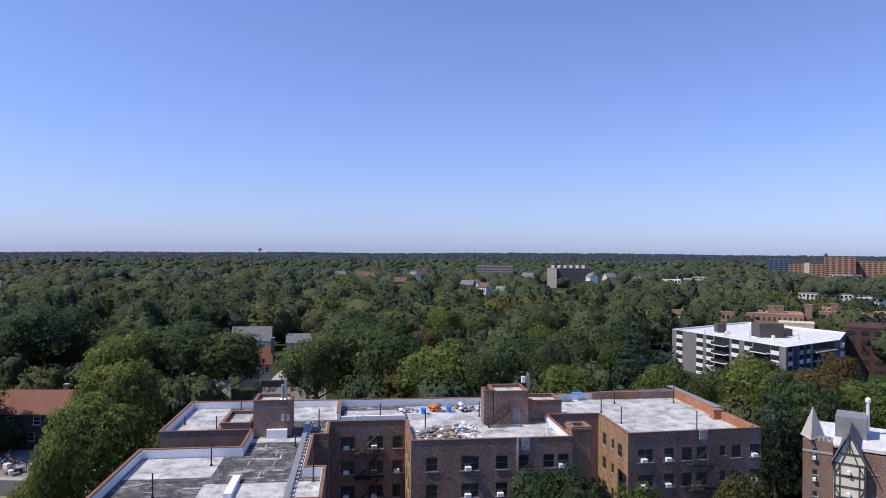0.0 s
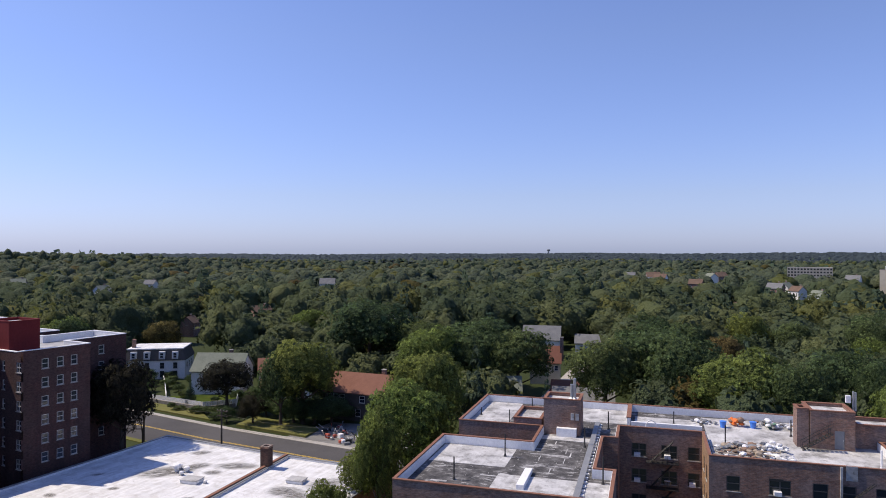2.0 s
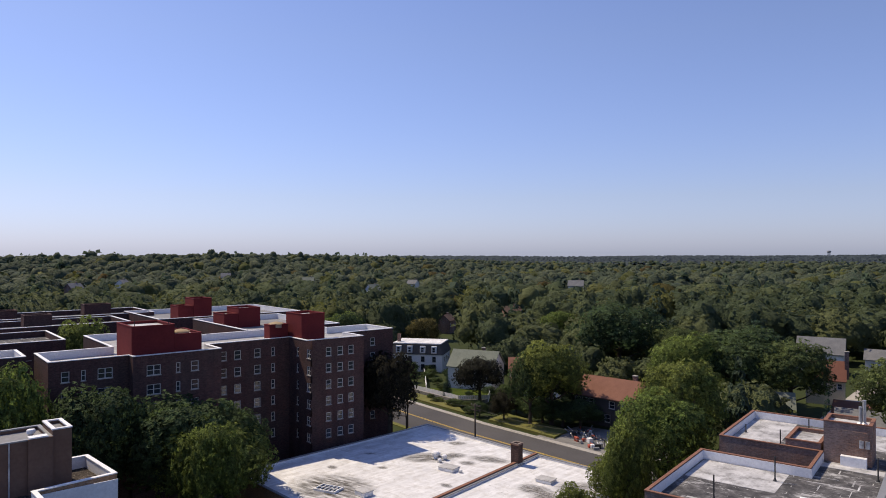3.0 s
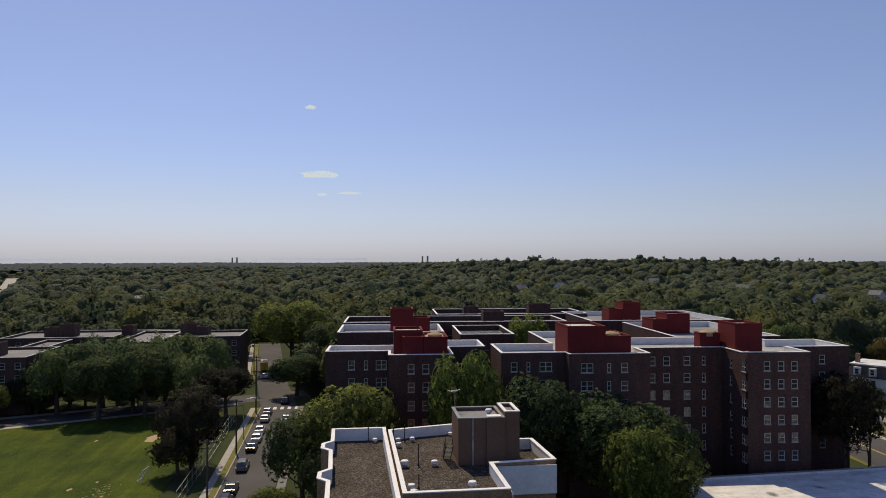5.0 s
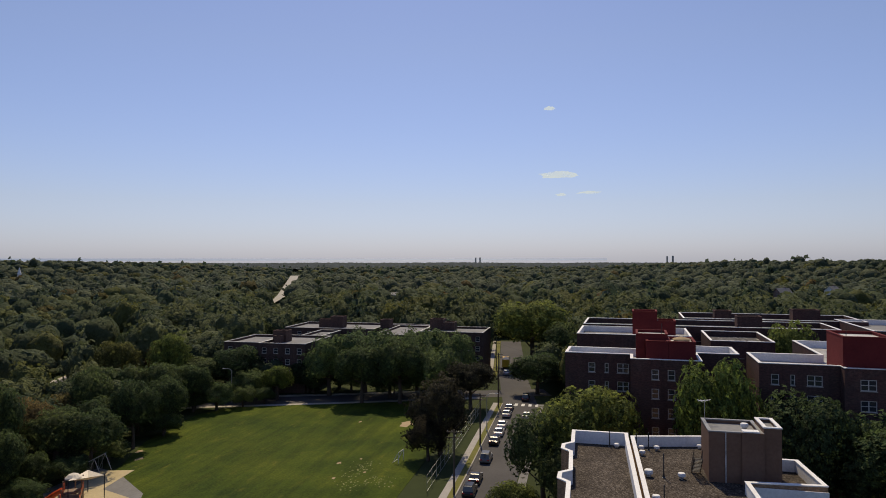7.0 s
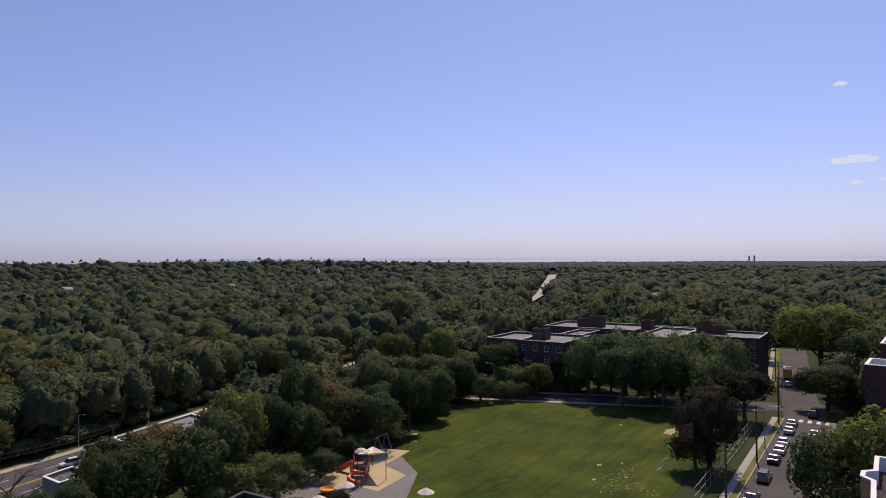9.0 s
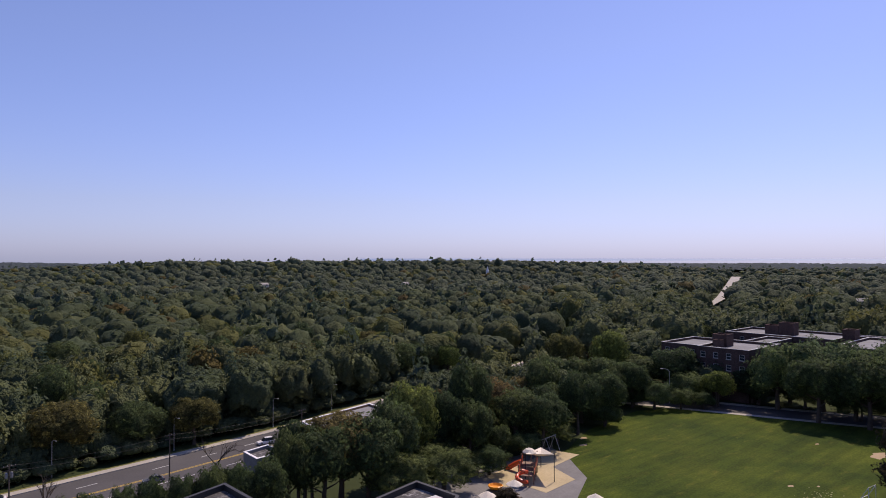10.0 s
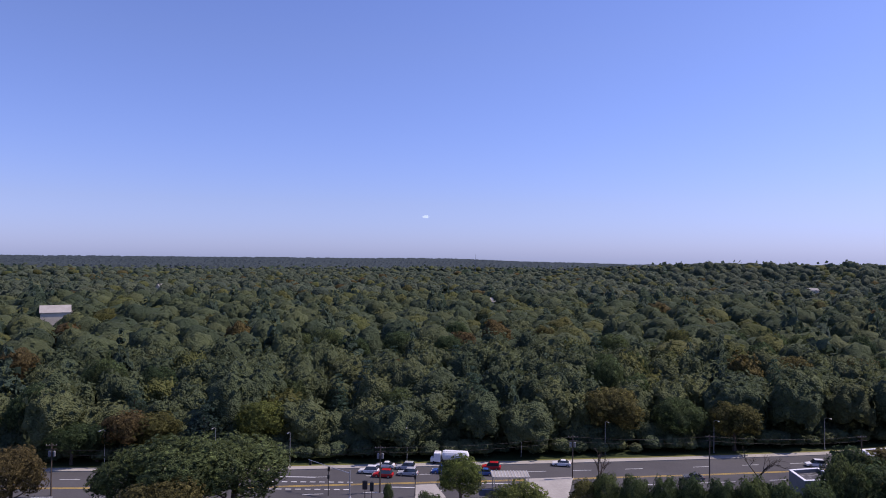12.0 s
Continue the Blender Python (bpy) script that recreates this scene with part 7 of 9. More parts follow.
def car(x, y, heading, col, kind, label, z=0.03, size=1.0):
    """A car with painted body, glasshouse, wheels and lamps; it points along +x before the turn."""
    key = (col, kind, size)
    m = pose(x, y, z, 0, 0, heading) @ Matrix.Diagonal((size, size, size, 1))
    if key in CARS:
        o = copy_thing(CARS[key], pose(x, y, z, 0, 0, heading))
        o["label"] = label
        return o
    if col not in PAINTS:
        PAINTS[col] = plain("car paint", col, 0.25)
    o = base("car", m, label, "car", "cars")
    h, L = (1.45, 4.5) if kind == "sedan" else (1.75, 4.7)
    a = L / 2
    lower = [(-a, 0.35), (-a + 0.15, 0.25), (a - 0.2, 0.25), (a, 0.4), (a - 0.05, 0.72), (a - 1.1, 0.92), (-a + 0.25, 0.98), (-a, 0.8)]
    bm = bmesh.new()
    loft(bm, lower, 1.8, 1.72, 0.6)
    bmesh.ops.bevel(bm, geom=bm.edges[:], offset=0.05, segments=1, affect="EDGES")
    body = part("body", bm, PAINTS[col], o)
    cab = [(-a + 0.5, 0.96), (a - 1.25, 0.9), (a - 2.0, h - 0.05), (-a + 1.2 if kind == "sedan" else -a + 0.5, h - 0.05), (-a + 0.3 if kind != "sedan" else -a + 0.55, 0.98)]
    bm = bmesh.new()
    loft(bm, cab, 1.66, 1.3, 0.95)
    part("glasshouse", bm, M_GLASS, o)
    rf = [(-a + (1.25 if kind == "sedan" else 0.6), h - 0.06), (a - 2.0, h - 0.06), (a - 2.15, h + 0.02), (-a + (1.45 if kind == "sedan" else 0.75), h + 0.02)]
    bm = bmesh.new()
    loft(bm, rf, 1.36, 1.3, 0.95)
    part("roof", bm, PAINTS[col], o)
    for sx in (-1, 1):
        for sy in (-1, 1):
            bm = bmesh.new()
            tube(bm, (sx * 1.38, sy * 0.72, 0.32), (sx * 1.38, sy * 0.92, 0.32), 0.32, n=12)
            w = part("wheel", bm, M_TYRE, o)
            bm = bmesh.new()
            tube(bm, (sx * 1.38, sy * 0.915, 0.32), (sx * 1.38, sy * 0.935, 0.32), 0.2, n=10)
            part("rim", bm, M_RIM, w)
    for sy in (-0.62, 0.62):
        part("headlight", boxes((a - 0.12, a + 0.02, sy - 0.2, sy + 0.2, 0.6, 0.74)), M_LAMPGLASS, o)
        part("tail_light", boxes((-a - 0.02, -a + 0.1, sy - 0.18, sy + 0.18, 0.7, 0.86)), M_REDLAMP, o)
    CARS[key] = o
    return o


BLK, SIL, WHT, RED, BLU, GRY = (0.02, 0.02, 0.022), (0.42, 0.43, 0.45), (0.75, 0.75, 0.75), (0.42, 0.02, 0.025), (0.04, 0.10, 0.30), (0.14, 0.145, 0.15)
for x, y, c, k, l in [(-101.5, -17.0, BLK, "suv", "black car parked at the kerb"), (-107.3, -17.0, BLK, "sedan", "black saloon parked at the kerb"), (-118.6, -16.9, GRY, "suv", "dark grey car parked at the kerb"), (-130.0, -16.9, BLK, "sedan", "black saloon parked under the trees"),
                      (-136.6, -16.8, WHT, "sedan", "white saloon parked at the kerb"), (-142.8, -16.9, WHT, "sedan", "white saloon parked at the kerb"), (-152.8, -17.0, SIL, "sedan", "silver saloon parked at the kerb"), (-159.5, -17.2, GRY, "sedan", "grey saloon near the crossing"),
                      (-207.5, -23.2, SIL, "sedan", "silver car on the far street"), (-171, -14.2, BLK, "suv", "dark car at the crossing"), (-152, -12.4, SIL, "sedan", "silver car half hidden by the trees")]:
    car(x, y, 180 if x > -200 else 186, c, k, l)
# a yellow bus on the far street
bus = base("school_bus", pose(-222, -25.0, 0.03, 0, 0, 186), "yellow school bus standing on the far street", "bus")
M_BUSYELLOW = plain("bus yellow", (0.75, 0.42, 0.03), 0.4)
bm = bmesh.new()
box(bm, -4.2, 3.2, -1.2, 1.2, 0.5, 3.0, 0.12)
part("body", bm, M_BUSYELLOW, bus)
bm = bmesh.new()
box(bm, 3.2, 4.6, -1.0, 1.0, 0.5, 1.7, 0.1)
part("bonnet", bm, M_BUSYELLOW, bus)
for sy in (-1.21, 1.19):
    part("window_band", boxes((-3.9, 3.0, sy, sy + 0.02, 1.8, 2.5)), M_GLASS, bus)
part("windscreen", boxes((3.2, 3.23, -1.0, 1.0, 1.8, 2.7)), M_GLASS, bus)
for sx in (-2.6, 3.4):
    for sy in (-1.0, 1.0):
        bm = bmesh.new()
        tube(bm, (sx, sy - 0.15, 0.48), (sx, sy + 0.15, 0.48), 0.48, n=12)
        part("wheel", bm, M_TYRE, bus)
AV = lambda x: lerp([(-100, 8.5), (-12, 8.5), (35, 3.5), (75, 1)], x)
for x, y, c, k, l in [(15.6, -112.0, WHT, "suv", "white car waiting on the avenue"), (13.0, -110.2, RED, "suv", "red car waiting on the avenue"), (13.2, -115.0, WHT, "sedan", "white saloon on the avenue"), (9.6, -114.4, SIL, "suv", "silver estate car on the avenue"),
                      (9.0, -111.2, SIL, "suv", "silver car waiting on the avenue"), (3.4, -112.6, BLU, "suv", "blue car on the avenue"), (-3.6, -112.2, BLU, "sedan", "blue saloon on the avenue"), (-4.9, -115.2, RED, "suv", "red car driving on the avenue"),
                      (-17.3, -117.8, WHT, "sedan", "white saloon on the avenue"), (-62.0, -120.0, WHT, "suv", "white car on the avenue"), (-38.0, -111.6, GRY, "sedan", "grey car beside the hedge")]:
    car(x, y, -AV(x), c, k, l, size=0.72)
for k in range(14):
    car(-138 + (k % 7) * 3.1 - (k // 7) * 8, -128 - (k % 7) * 0.9 + (k // 7) * 6, 75, [WHT, SIL, BLK, RED, BLU, GRY, WHT][k % 7], "sedan", "car standing in the car park", size=0.8)
for k, (x, y, t) in enumerate(((-64.8, 109.2, 30), (-62.0, 112.0, 70))):
    car(x, y, t, [GRY, WHT][k], "suv", "car parked in the shaded yard beside the road")
# tanker lorry
lor = base("lorry", pose(1.6, -117.6, 0.03, 0, 0, 188.5 - 180 - 14) @ Matrix.Diagonal((0.6, 0.66, 0.66, 1)), "white tanker lorry on the avenue", "lorry")
bm = bmesh.new()
box(bm, 3.6, 5.6, -1.2, 1.2, 0.7, 3.1, 0.15)
part("cab", bm, M_WHITE, lor)
part("windscreen", boxes((5.6, 5.63, -1.0, 1.0, 1.9, 2.8)), M_GLASS, lor)
bm = bmesh.new()
box(bm, 5.62, 6.6, -1.0, 1.0, 0.6, 1.7, 0.12)
part("bonnet", bm, M_WHITE, lor)
bm = bmesh.new()
lathe(bm, [(0.5, -4.6), (1.2, -4.2), (1.35, -3), (1.35, 2.4), (1.2, 3.0), (0.5, 3.3)], 14)
bmesh.ops.rotate(bm, verts=bm.verts[:], cent=(0, 0, 0), matrix=Matrix.Rotation(radians(90), 3, "Y"))
bmesh.ops.translate(bm, verts=bm.verts[:], vec=(0, 0, 2.35))
part("tank", bm, M_WHITE, lor)
part("chassis", boxes((-4.4, 5.4, -0.5, 0.5, 0.6, 0.95)), M_BLACKIRON, lor)
for sx in (-3.6, -2.5, 2.6, 5.4):
    for sy in (-1.0, 1.0):
        bm = bmesh.new()
        tube(bm, (sx, sy - 0.18, 0.5), (sx, sy + 0.18, 0.5), 0.5, n=12)
        part("wheel", bm, M_TYRE, lor)


# ---- poles, lamps, signals ----
def lamp(x, y, turn, h=9.0, arm=2.2, label="grey steel street lamp with a curved arm", size=1.0):
    o = base("street_lamp", pose(x, y, 0, 0, 0, turn) @ Matrix.Diagonal((size, size, size, 1)), label, "street lamp", "street lamps")
    bm = bmesh.new()
    lathe(bm, [(0.2, 0), (0.2, 0.3), (0.11, 0.4), (0.07, h)], 8)
    part("pole", bm, M_GALV, o)
    bm = bmesh.new()
    pts = [(0, 0, h - 0.1), (0, arm * 0.3, h + 0.35), (0, arm * 0.7, h + 0.5), (0, arm, h + 0.5)]
    for p, q in zip(pts, pts[1:]):
        tube(bm, p, q, 0.05, n=6)
    part("arm", bm, M_GALV, o)
    bm = bmesh.new()
    box(bm, -0.16, 0.16, arm - 0.1, arm + 0.6, h + 0.4, h + 0.56, 0.04)
    part("head", bm, M_GALV, o)
    return o


def utility_pole(x, y, turn, h=11.0, trafo=True, arm=True, label="weathered wooden utility pole with crossarm and transformer", size=1.0):
    o = base("utility_pole", pose(x, y, 0, 0, 0, turn) @ Matrix.Diagonal((size, size, size, 1)), label, "utility pole", "utility poles")
    bm = bmesh.new()
    tube(bm, (0, 0, -0.3), (0, 0, h), 0.18, 0.12, 8)
    part("pole", bm, M_WOOD, o)
    if arm:
        for zz in (h - 0.5, h - 1.3):
            part("crossarm", boxes((-1.2, 1.2, 0.1, 0.22, zz, zz + 0.12)), M_WOOD, o)
        for k in range(4):
            bm = bmesh.new()
            lathe(bm, [(0.04, h - 0.38), (0.07, h - 0.3), (0.05, h - 0.18)], 6, -1.05 + k * 0.7, 0.16)
            part("insulator", bm, M_SILL, o)
    if trafo:
        for s in (-1, 1):
            bm = bmesh.new()
            lathe(bm, [(0.24, h - 2.9), (0.28, h - 2.8), (0.28, h - 1.8), (0.2, h - 1.7)], 10, s * 0.5, -0.1)
            part("transformer", bm, M_GREYMETAL, o)
    return o


def wire(p, q, sag=0.8, label="thin black overhead wire between poles"):
    bm = bmesh.new()
    p, q = Vector(p), Vector(q)
    side = (q - p).cross(Vector((0, 0, 1))).normalized() * 0.013
    rings = []
    for k in range(9):
        c = p.lerp(q, k / 8) - Vector((0, 0, sag * (1 - (2 * k / 8 - 1) ** 2)))
        rings.append([bm.verts.new(c + o) for o in (side, Vector((0, 0, 0.013)), -side, Vector((0, 0, -0.013)))])
    for a, b in zip(rings, rings[1:]):
        for k in range(4):
            bm.faces.new((a[k], a[(k + 1) % 4], b[(k + 1) % 4], b[k]))
    tagged(part("overhead_wire", bm, M_BLACKIRON), label, "wire", "overhead wires")


for x, y in ((61.5, -115.4), (29.5, -115.9), (9.8, -120.6), (-10.7, -124.4), (-26.4, -127.0), (-47.1, -129.2), (-69.3, -132.6), (-87.3, -137.8), (43.2, -118)):
    lamp(x, y + 1.7, 0 if x > 0 else 8, size=0.66)
UP = [(61.5, -98.8), (29.0, -103.2), (12.6, -102.9), (-18.1, -111.0), (-40.9, -112.6), (-66.4, -114.0)]
for k, (x, y) in enumerate(UP):
    utility_pole(x, y, 8, 10.5 if k else 11.5, k in (0, 2, 3), size=0.68)
for (x0, y0), (x1, y1) in zip(UP, UP[1:]):
    for dz, dy in ((-0.2, 0.0), (-0.9, 0.2)):
        wire((x0, y0 + dy, 7.1 + dz), (x1, y1 + dy, 7.1 + dz), 0.5)
UPN = [(-83.5, 88.6), (-103.8, 90.0), (-128, 93.5)]
for x, y in UPN:
    utility_pole(x, y, 0, 8.6 if x > -100 else 8, False, True, "dark wooden utility pole beside the road")
for (x0, y0), (x1, y1) in zip([(-60, 88.4)] + UPN, UPN):
    for dz in (-0.4, -1.2, -2.4):
        wire((x0, y0, 8.4 + dz), (x1, y1, 8.2 + dz), 0.6)
UPW = [(-100.2, -19.2), (-128, -19.4), (-161.0, -20.0), (-184, -22.8), (-214, -27.2)]
for x, y in UPW:
    utility_pole(x, y, 90, 10.0, False, True, "dark wooden utility pole along the street")
for (x0, y0), (x1, y1) in zip(UPW, UPW[1:]):
    for dz, dy in ((-0.4, 0.6), (-0.4, -0.6), (-2.4, 0)):
        wire((x0, y0 + dy, 10 + dz), (x1, y1 + dy, 10 + dz), 0.8)
wire((-214, -27, 9), (-172, -8, 11), 0.5)
lamp(-138.5, -19.6, 0, 7.5, 1.8, "street lamp over the parked cars")
lamp(-153.5, -86.0, 200, 8, 1.6, "slim lamp post at the field's end")
for x, y in ((-157.5, -76.0), (-168, -48)):
    utility_pole(x, y, 70, 8, False, True, "wooden utility pole behind the field")
# traffic signals at the junction
o = base("traffic_signal", pose(16.8, -100.2, 0, 0, 0, 0) @ Matrix.Diagonal((0.92, 0.92, 0.62, 1)), "grey traffic signal mast with a long arm", "traffic signal")
bm = bmesh.new()
lathe(bm, [(0.22, 0), (0.22, 0.3), (0.13, 0.4), (0.1, 6.6)], 8)
part("mast", bm, M_GALV, o)
bm = bmesh.new()
tube(bm, (0, 0, 6.0), (7.6, -3.4, 7.6), 0.08, 0.05, 6)
part("arm", bm, M_GALV, o)
for f in (0.5, 0.95):
    bm = bmesh.new()
    p = Vector((7.6, -3.4, 7.6)) * f + Vector((0, 0, 6.0 * (1 - f)))
    box(bm, p.x - 0.18, p.x + 0.18, p.y - 0.18, p.y + 0.18, p.z - 1.2, p.z - 0.1, 0.03)
    part("signal_head", bm, M_BLACKIRON, o)
for x, y, w in ((14.3, -98.6, 0.9), (13.2, -98.0, 0.7)):
    o = base("traffic_signal", pose(x, y, 0) @ Matrix.Diagonal((0.8, 0.8, 0.75, 1)), "black traffic signal cluster on a post", "traffic signal", "traffic signals")
    bm = bmesh.new()
    tube(bm, (0, 0, 0), (0, 0, 4.4), 0.07, n=8)
    part("post", bm, M_BLACKIRON, o)
    bm = bmesh.new()
    box(bm, -w / 2, w / 2, -0.25, 0.25, 2.6, 4.3, 0.05)
    part("signal_head", bm, M_BLACKIRON, o)
for x, y in ((20.2, -101.0), (7.1, -101.5)):
    o = base("sign_post", pose(x, y, 0), "thin dark pedestrian signal post", "sign post", "sign posts")
    bm = bmesh.new()
    tube(bm, (0, 0, 0), (0, 0, 3.6), 0.06, n=6)
    part("post", bm, M_BLACKIRON, o)
    part("head", boxes((-0.15, 0.15, -0.12, 0.12, 2.6, 3.2)), M_BLACKIRON, o)
# bus shelter with white roof
o = base("bus_shelter", pose(-7.4, -104.4, 0.1, 0, 0, 3), "open shelter with a ribbed white roof by the avenue", "shelter")
part("roof", boxes((-2.9, 2.9, -1.6, 1.6, 2.5, 2.62)), M_CONCRETE, o)
for k in range(12):
    part("rib", boxes((-2.8 + k * 0.5, -2.7 + k * 0.5, -1.6, 1.6, 2.62, 2.68)), M_SILVER, o)
for x in (-2.6, 0, 2.6):
    for y in (-1.4, 1.4):
        part("post", boxes((x - 0.07, x + 0.07, y - 0.07, y + 0.07, 0, 2.5)), M_GALV, o)
for k in range(14):
    part("picket", boxes((-2.5 + k * 0.37, -2.44 + k * 0.37, 1.5, 1.55, 0.1, 1.6)), M_BLACKIRON, o)
flat("flower_bed", [(10.5, -99.5), (16.5, -99.0), (16.5, -97.5), (10.5, -98)], plain("red mulch bed", (0.36, 0.10, 0.05), 0.95), "red mulch bed under the signals", 0.2, category="flower bed")
o = base("wall", pose(51, -94.5, 0, 0, 0, 14), "low red-topped garden wall by the junction", "wall")
part("wall", boxes((-8, 10, -0.2, 0.2, 0, 0.6)), M_BRICK, o)
part("coping", boxes((-8.1, 10.1, -0.3, 0.3, 0.6, 0.72)), plain("red coping", (0.55, 0.14, 0.10), 0.8), o)
bm = bmesh.new()
for k in range(9):
    box(bm, 17.5 + k * 1.5, 18.4 + k * 1.5, -104.0 + k * 0.05, -103.7 + k * 0.05, 0.0, 0.042)
    box(bm, 17.5 + k * 1.5, 18.4 + k * 1.5, -107.4 + k * 0.05, -107.1 + k * 0.05, 0.0, 0.042)
part("crosswalk_marking", bm, M_WHITEPAINT, avenue)
bm = bmesh.new()
for x0, y0, L in ((24, -109.5, 14), (-8, -108.0, 9), (5, -105.5, 6)):
    box(bm, x0, x0 + L, y0, y0 + 0.3, 0.0, 0.043)
part("stop_line", bm, M_WHITEPAINT, avenue)

# ---- fences, walls and hedges ----
def picket_fence(pts, h, mat, label, step=0.5, z=0.1):
    o = base("fence", pose(pts[0][0], pts[0][1], z), label, "fence", "fences")
    ox, oy = pts[0]
    for p, q in zip(pts, pts[1:]):
        a, b = Vector(p) - Vector((ox, oy)), Vector(q) - Vector((ox, oy))
        L = (b - a).length
        ang = math.degrees(math.atan2((b - a).y, (b - a).x))
        n = max(2, int(L / step))
        first = None
        for k in range(n):
            c = a.lerp(b, (k + 0.5) / n)
            if first is None:
                first = part("board", boxes((-step * 0.42, step * 0.42, -0.03, 0.03, 0, h)), mat, o)
                first.matrix_basis = pose(c.x, c.y, 0, 0, 0, ang)
            else:
                again(first, pose(c.x, c.y, 0, 0, 0, ang), o)
        for zz in (0.25 * h, 0.8 * h):
            r = part("rail", boxes((0, L, 0.03, 0.08, zz, zz + 0.1)), mat, o)
            r.matrix_basis = pose(a.x, a.y, 0, 0, 0, ang)


picket_fence([(-131.0, 114.8), (-112.8, 113.9), (-108.2, 119.5), (-117.5, 131)], 1.7, M_WHITE, "white board fence round the front lawn")
picket_fence([(-128.0, 117.5), (-140, 128), (-147, 134)], 1.6, M_WHITE, "white board fence beside the garden", 0.8)
picket_fence([(-104.5, 128.0), (-98, 134.5)], 1.8, M_WHITE, "white board fence between the houses", 0.6)
strip("retaining_wall", [(-131.2, 114.2), (-112.6, 113.2), (-107.8, 118.8)], 0.0, 0.5, M_STONE, "low grey rubble retaining wall below the fence", 0.9, "wall")
flat("lawn", [(-135, 113.5), (-112.5, 112.6), (-104, 107), (-120, 108.5), (-135, 111)], M_VERGE, "dry grass bank above the road", 0.35, category="lawn")
# wire fence by the street
o = base("fence", pose(-101, -23.6, 0, 0, 0, 180), "tall grey chain-link fence between field and street", "fence", "fences")
for k in range(17):
    bm = bmesh.new()
    tube(bm, (k * 3.4, 0, 0), (k * 3.4, 0, 2.6), 0.04, n=5)
    part("post", bm, M_GALV, o)
for zz in (0.1, 1.35, 2.58):
    bm = bmesh.new()
    tube(bm, (0, 0, zz), (16 * 3.4, 0, zz), 0.025, n=4)
    part("rail", bm, M_GALV, o)
# goal
o = base("goal", pose(-116, -31.4, 0.05, 0, 0, -8), "small white-framed football goal on the grass", "goal")
for p, q in (((0, 0, 0), (0, 0, 1.9)), ((2.3, 0, 0), (2.3, 0, 1.9)), ((0, 0, 1.9), (2.3, 0, 1.9)), ((0, -1.1, 0), (0, 0, 1.9)), ((2.3, -1.1, 0), (2.3, 0, 1.9)), ((0, -1.1, 0.05), (2.3, -1.1, 0.05))):
    bm = bmesh.new()
    tube(bm, p, q, 0.05, n=6)
    part("bar", bm, M_WHITE, o)

# ---- playground ----
flat("playground_surface", [(-79.8, -77.8), (-90.8, -78.2), (-99.6, -79.8), (-101.0, -74.6), (-91.7, -73.3), (-89.2, -66.7), (-80.8, -65.9), (-80.8, -70.0), (-77.6, -72.3)], M_SAND, "tan rubber playground surface", 0.11, category="playground")
flat("court", [(-91.3, -65.9), (-94.0, -69.5), (-99.0, -76.0), (-101.0, -81.5), (-88.0, -82.0), (-71.0, -82.0), (-66, -74), (-80, -60)][::-1], M_GREYPAVE, "grey paved court round the playground", 0.08, category="pavement")
KEEP_OUT.extend([(-102, -66, -82, -58)])
play = base("play_structure", pose(-84.2, -72.4, 0.11, 0, 0, 35), "orange and brown climbing frame with slides and a white canopy", "playground")
M_PLAY = plain("orange-red play plastic", (0.72, 0.10, 0.03), 0.4)
M_POST = plain("brown play post", (0.20, 0.13, 0.09), 0.6)
M_CANVAS = plain("cream canvas", (0.72, 0.66, 0.55), 0.85)
for i, (x, y, h) in enumerate([(-3, -1.2, 3.6), (-3, 1.2, 3.6), (-0.8, -1.2, 3.6), (-0.8, 1.2, 3.6), (1.2, -1.2, 3.0), (1.2, 1.2, 3.0), (3.2, -1.2, 3.0), (3.2, 1.2, 3.0), (-5.0, 0, 2.6), (4.8, 0.6, 2.6)]):
    bm = bmesh.new()
    tube(bm, (x, y, 0), (x, y, h), 0.09, n=8)
    part("post", bm, M_POST, play)
for x0, x1, z in ((-3, -0.8, 1.6), (1.2, 3.2, 1.2), (-0.8, 1.2, 1.4)):
    part("deck", boxes((x0, x1, -1.2, 1.2, z, z + 0.12)), M_POST, play)
for x0, x1, z in ((-3.0, -0.8, 1.8), (-0.8, 1.2, 1.7), (1.2, 3.2, 1.5)):
    part("panel", boxes((x0 + 0.1, x1 - 0.1, -1.3, -1.22, z, z + 1.0)), M_PLAY, play)
    part("panel", boxes((x0 + 0.1, x1 - 0.1, 1.22, 1.3, z, z + 0.8)), M_PLAY, play)
bm = bmesh.new()
pts = [(-3.0, -1.4, 1.7), (-3.2, -2.4, 1.2), (-3.4, -3.4, 0.5), (-3.5, -4.2, 0.2)]
for p, q in zip(pts, pts[1:]):
    tube(bm, p, q, 0.42, n=10)
part("slide", bm, M_PLAY, play)
bm = bmesh.new()
prev = None
for k in range(17):
    a = k * 0.55
    p = (4.0 + 0.8 * math.cos(a), -0.6 + 0.8 * math.sin(a), 2.6 - k * 0.14)
    if prev:
        tube(bm, prev, p, 0.3, n=8)
    prev = p
part("spiral_slide", bm, M_PLAY, play)
bm = bmesh.new()
lathe(bm, [(1.15, 3.6), (1.1, 3.75), (0.65, 4.15), (0.08, 4.35)], 12, -1.9, 0)
part("canopy", bm, M_CANVAS, play)
for k in range(6):
    bm = bmesh.new()
    tube(bm, (-6.2, -1.0 + k * 0.4, 0.3), (-3.1, -1.0 + k * 0.4, 1.7), 0.05, n=5)
    part("climber_bar", bm, M_POST, play)
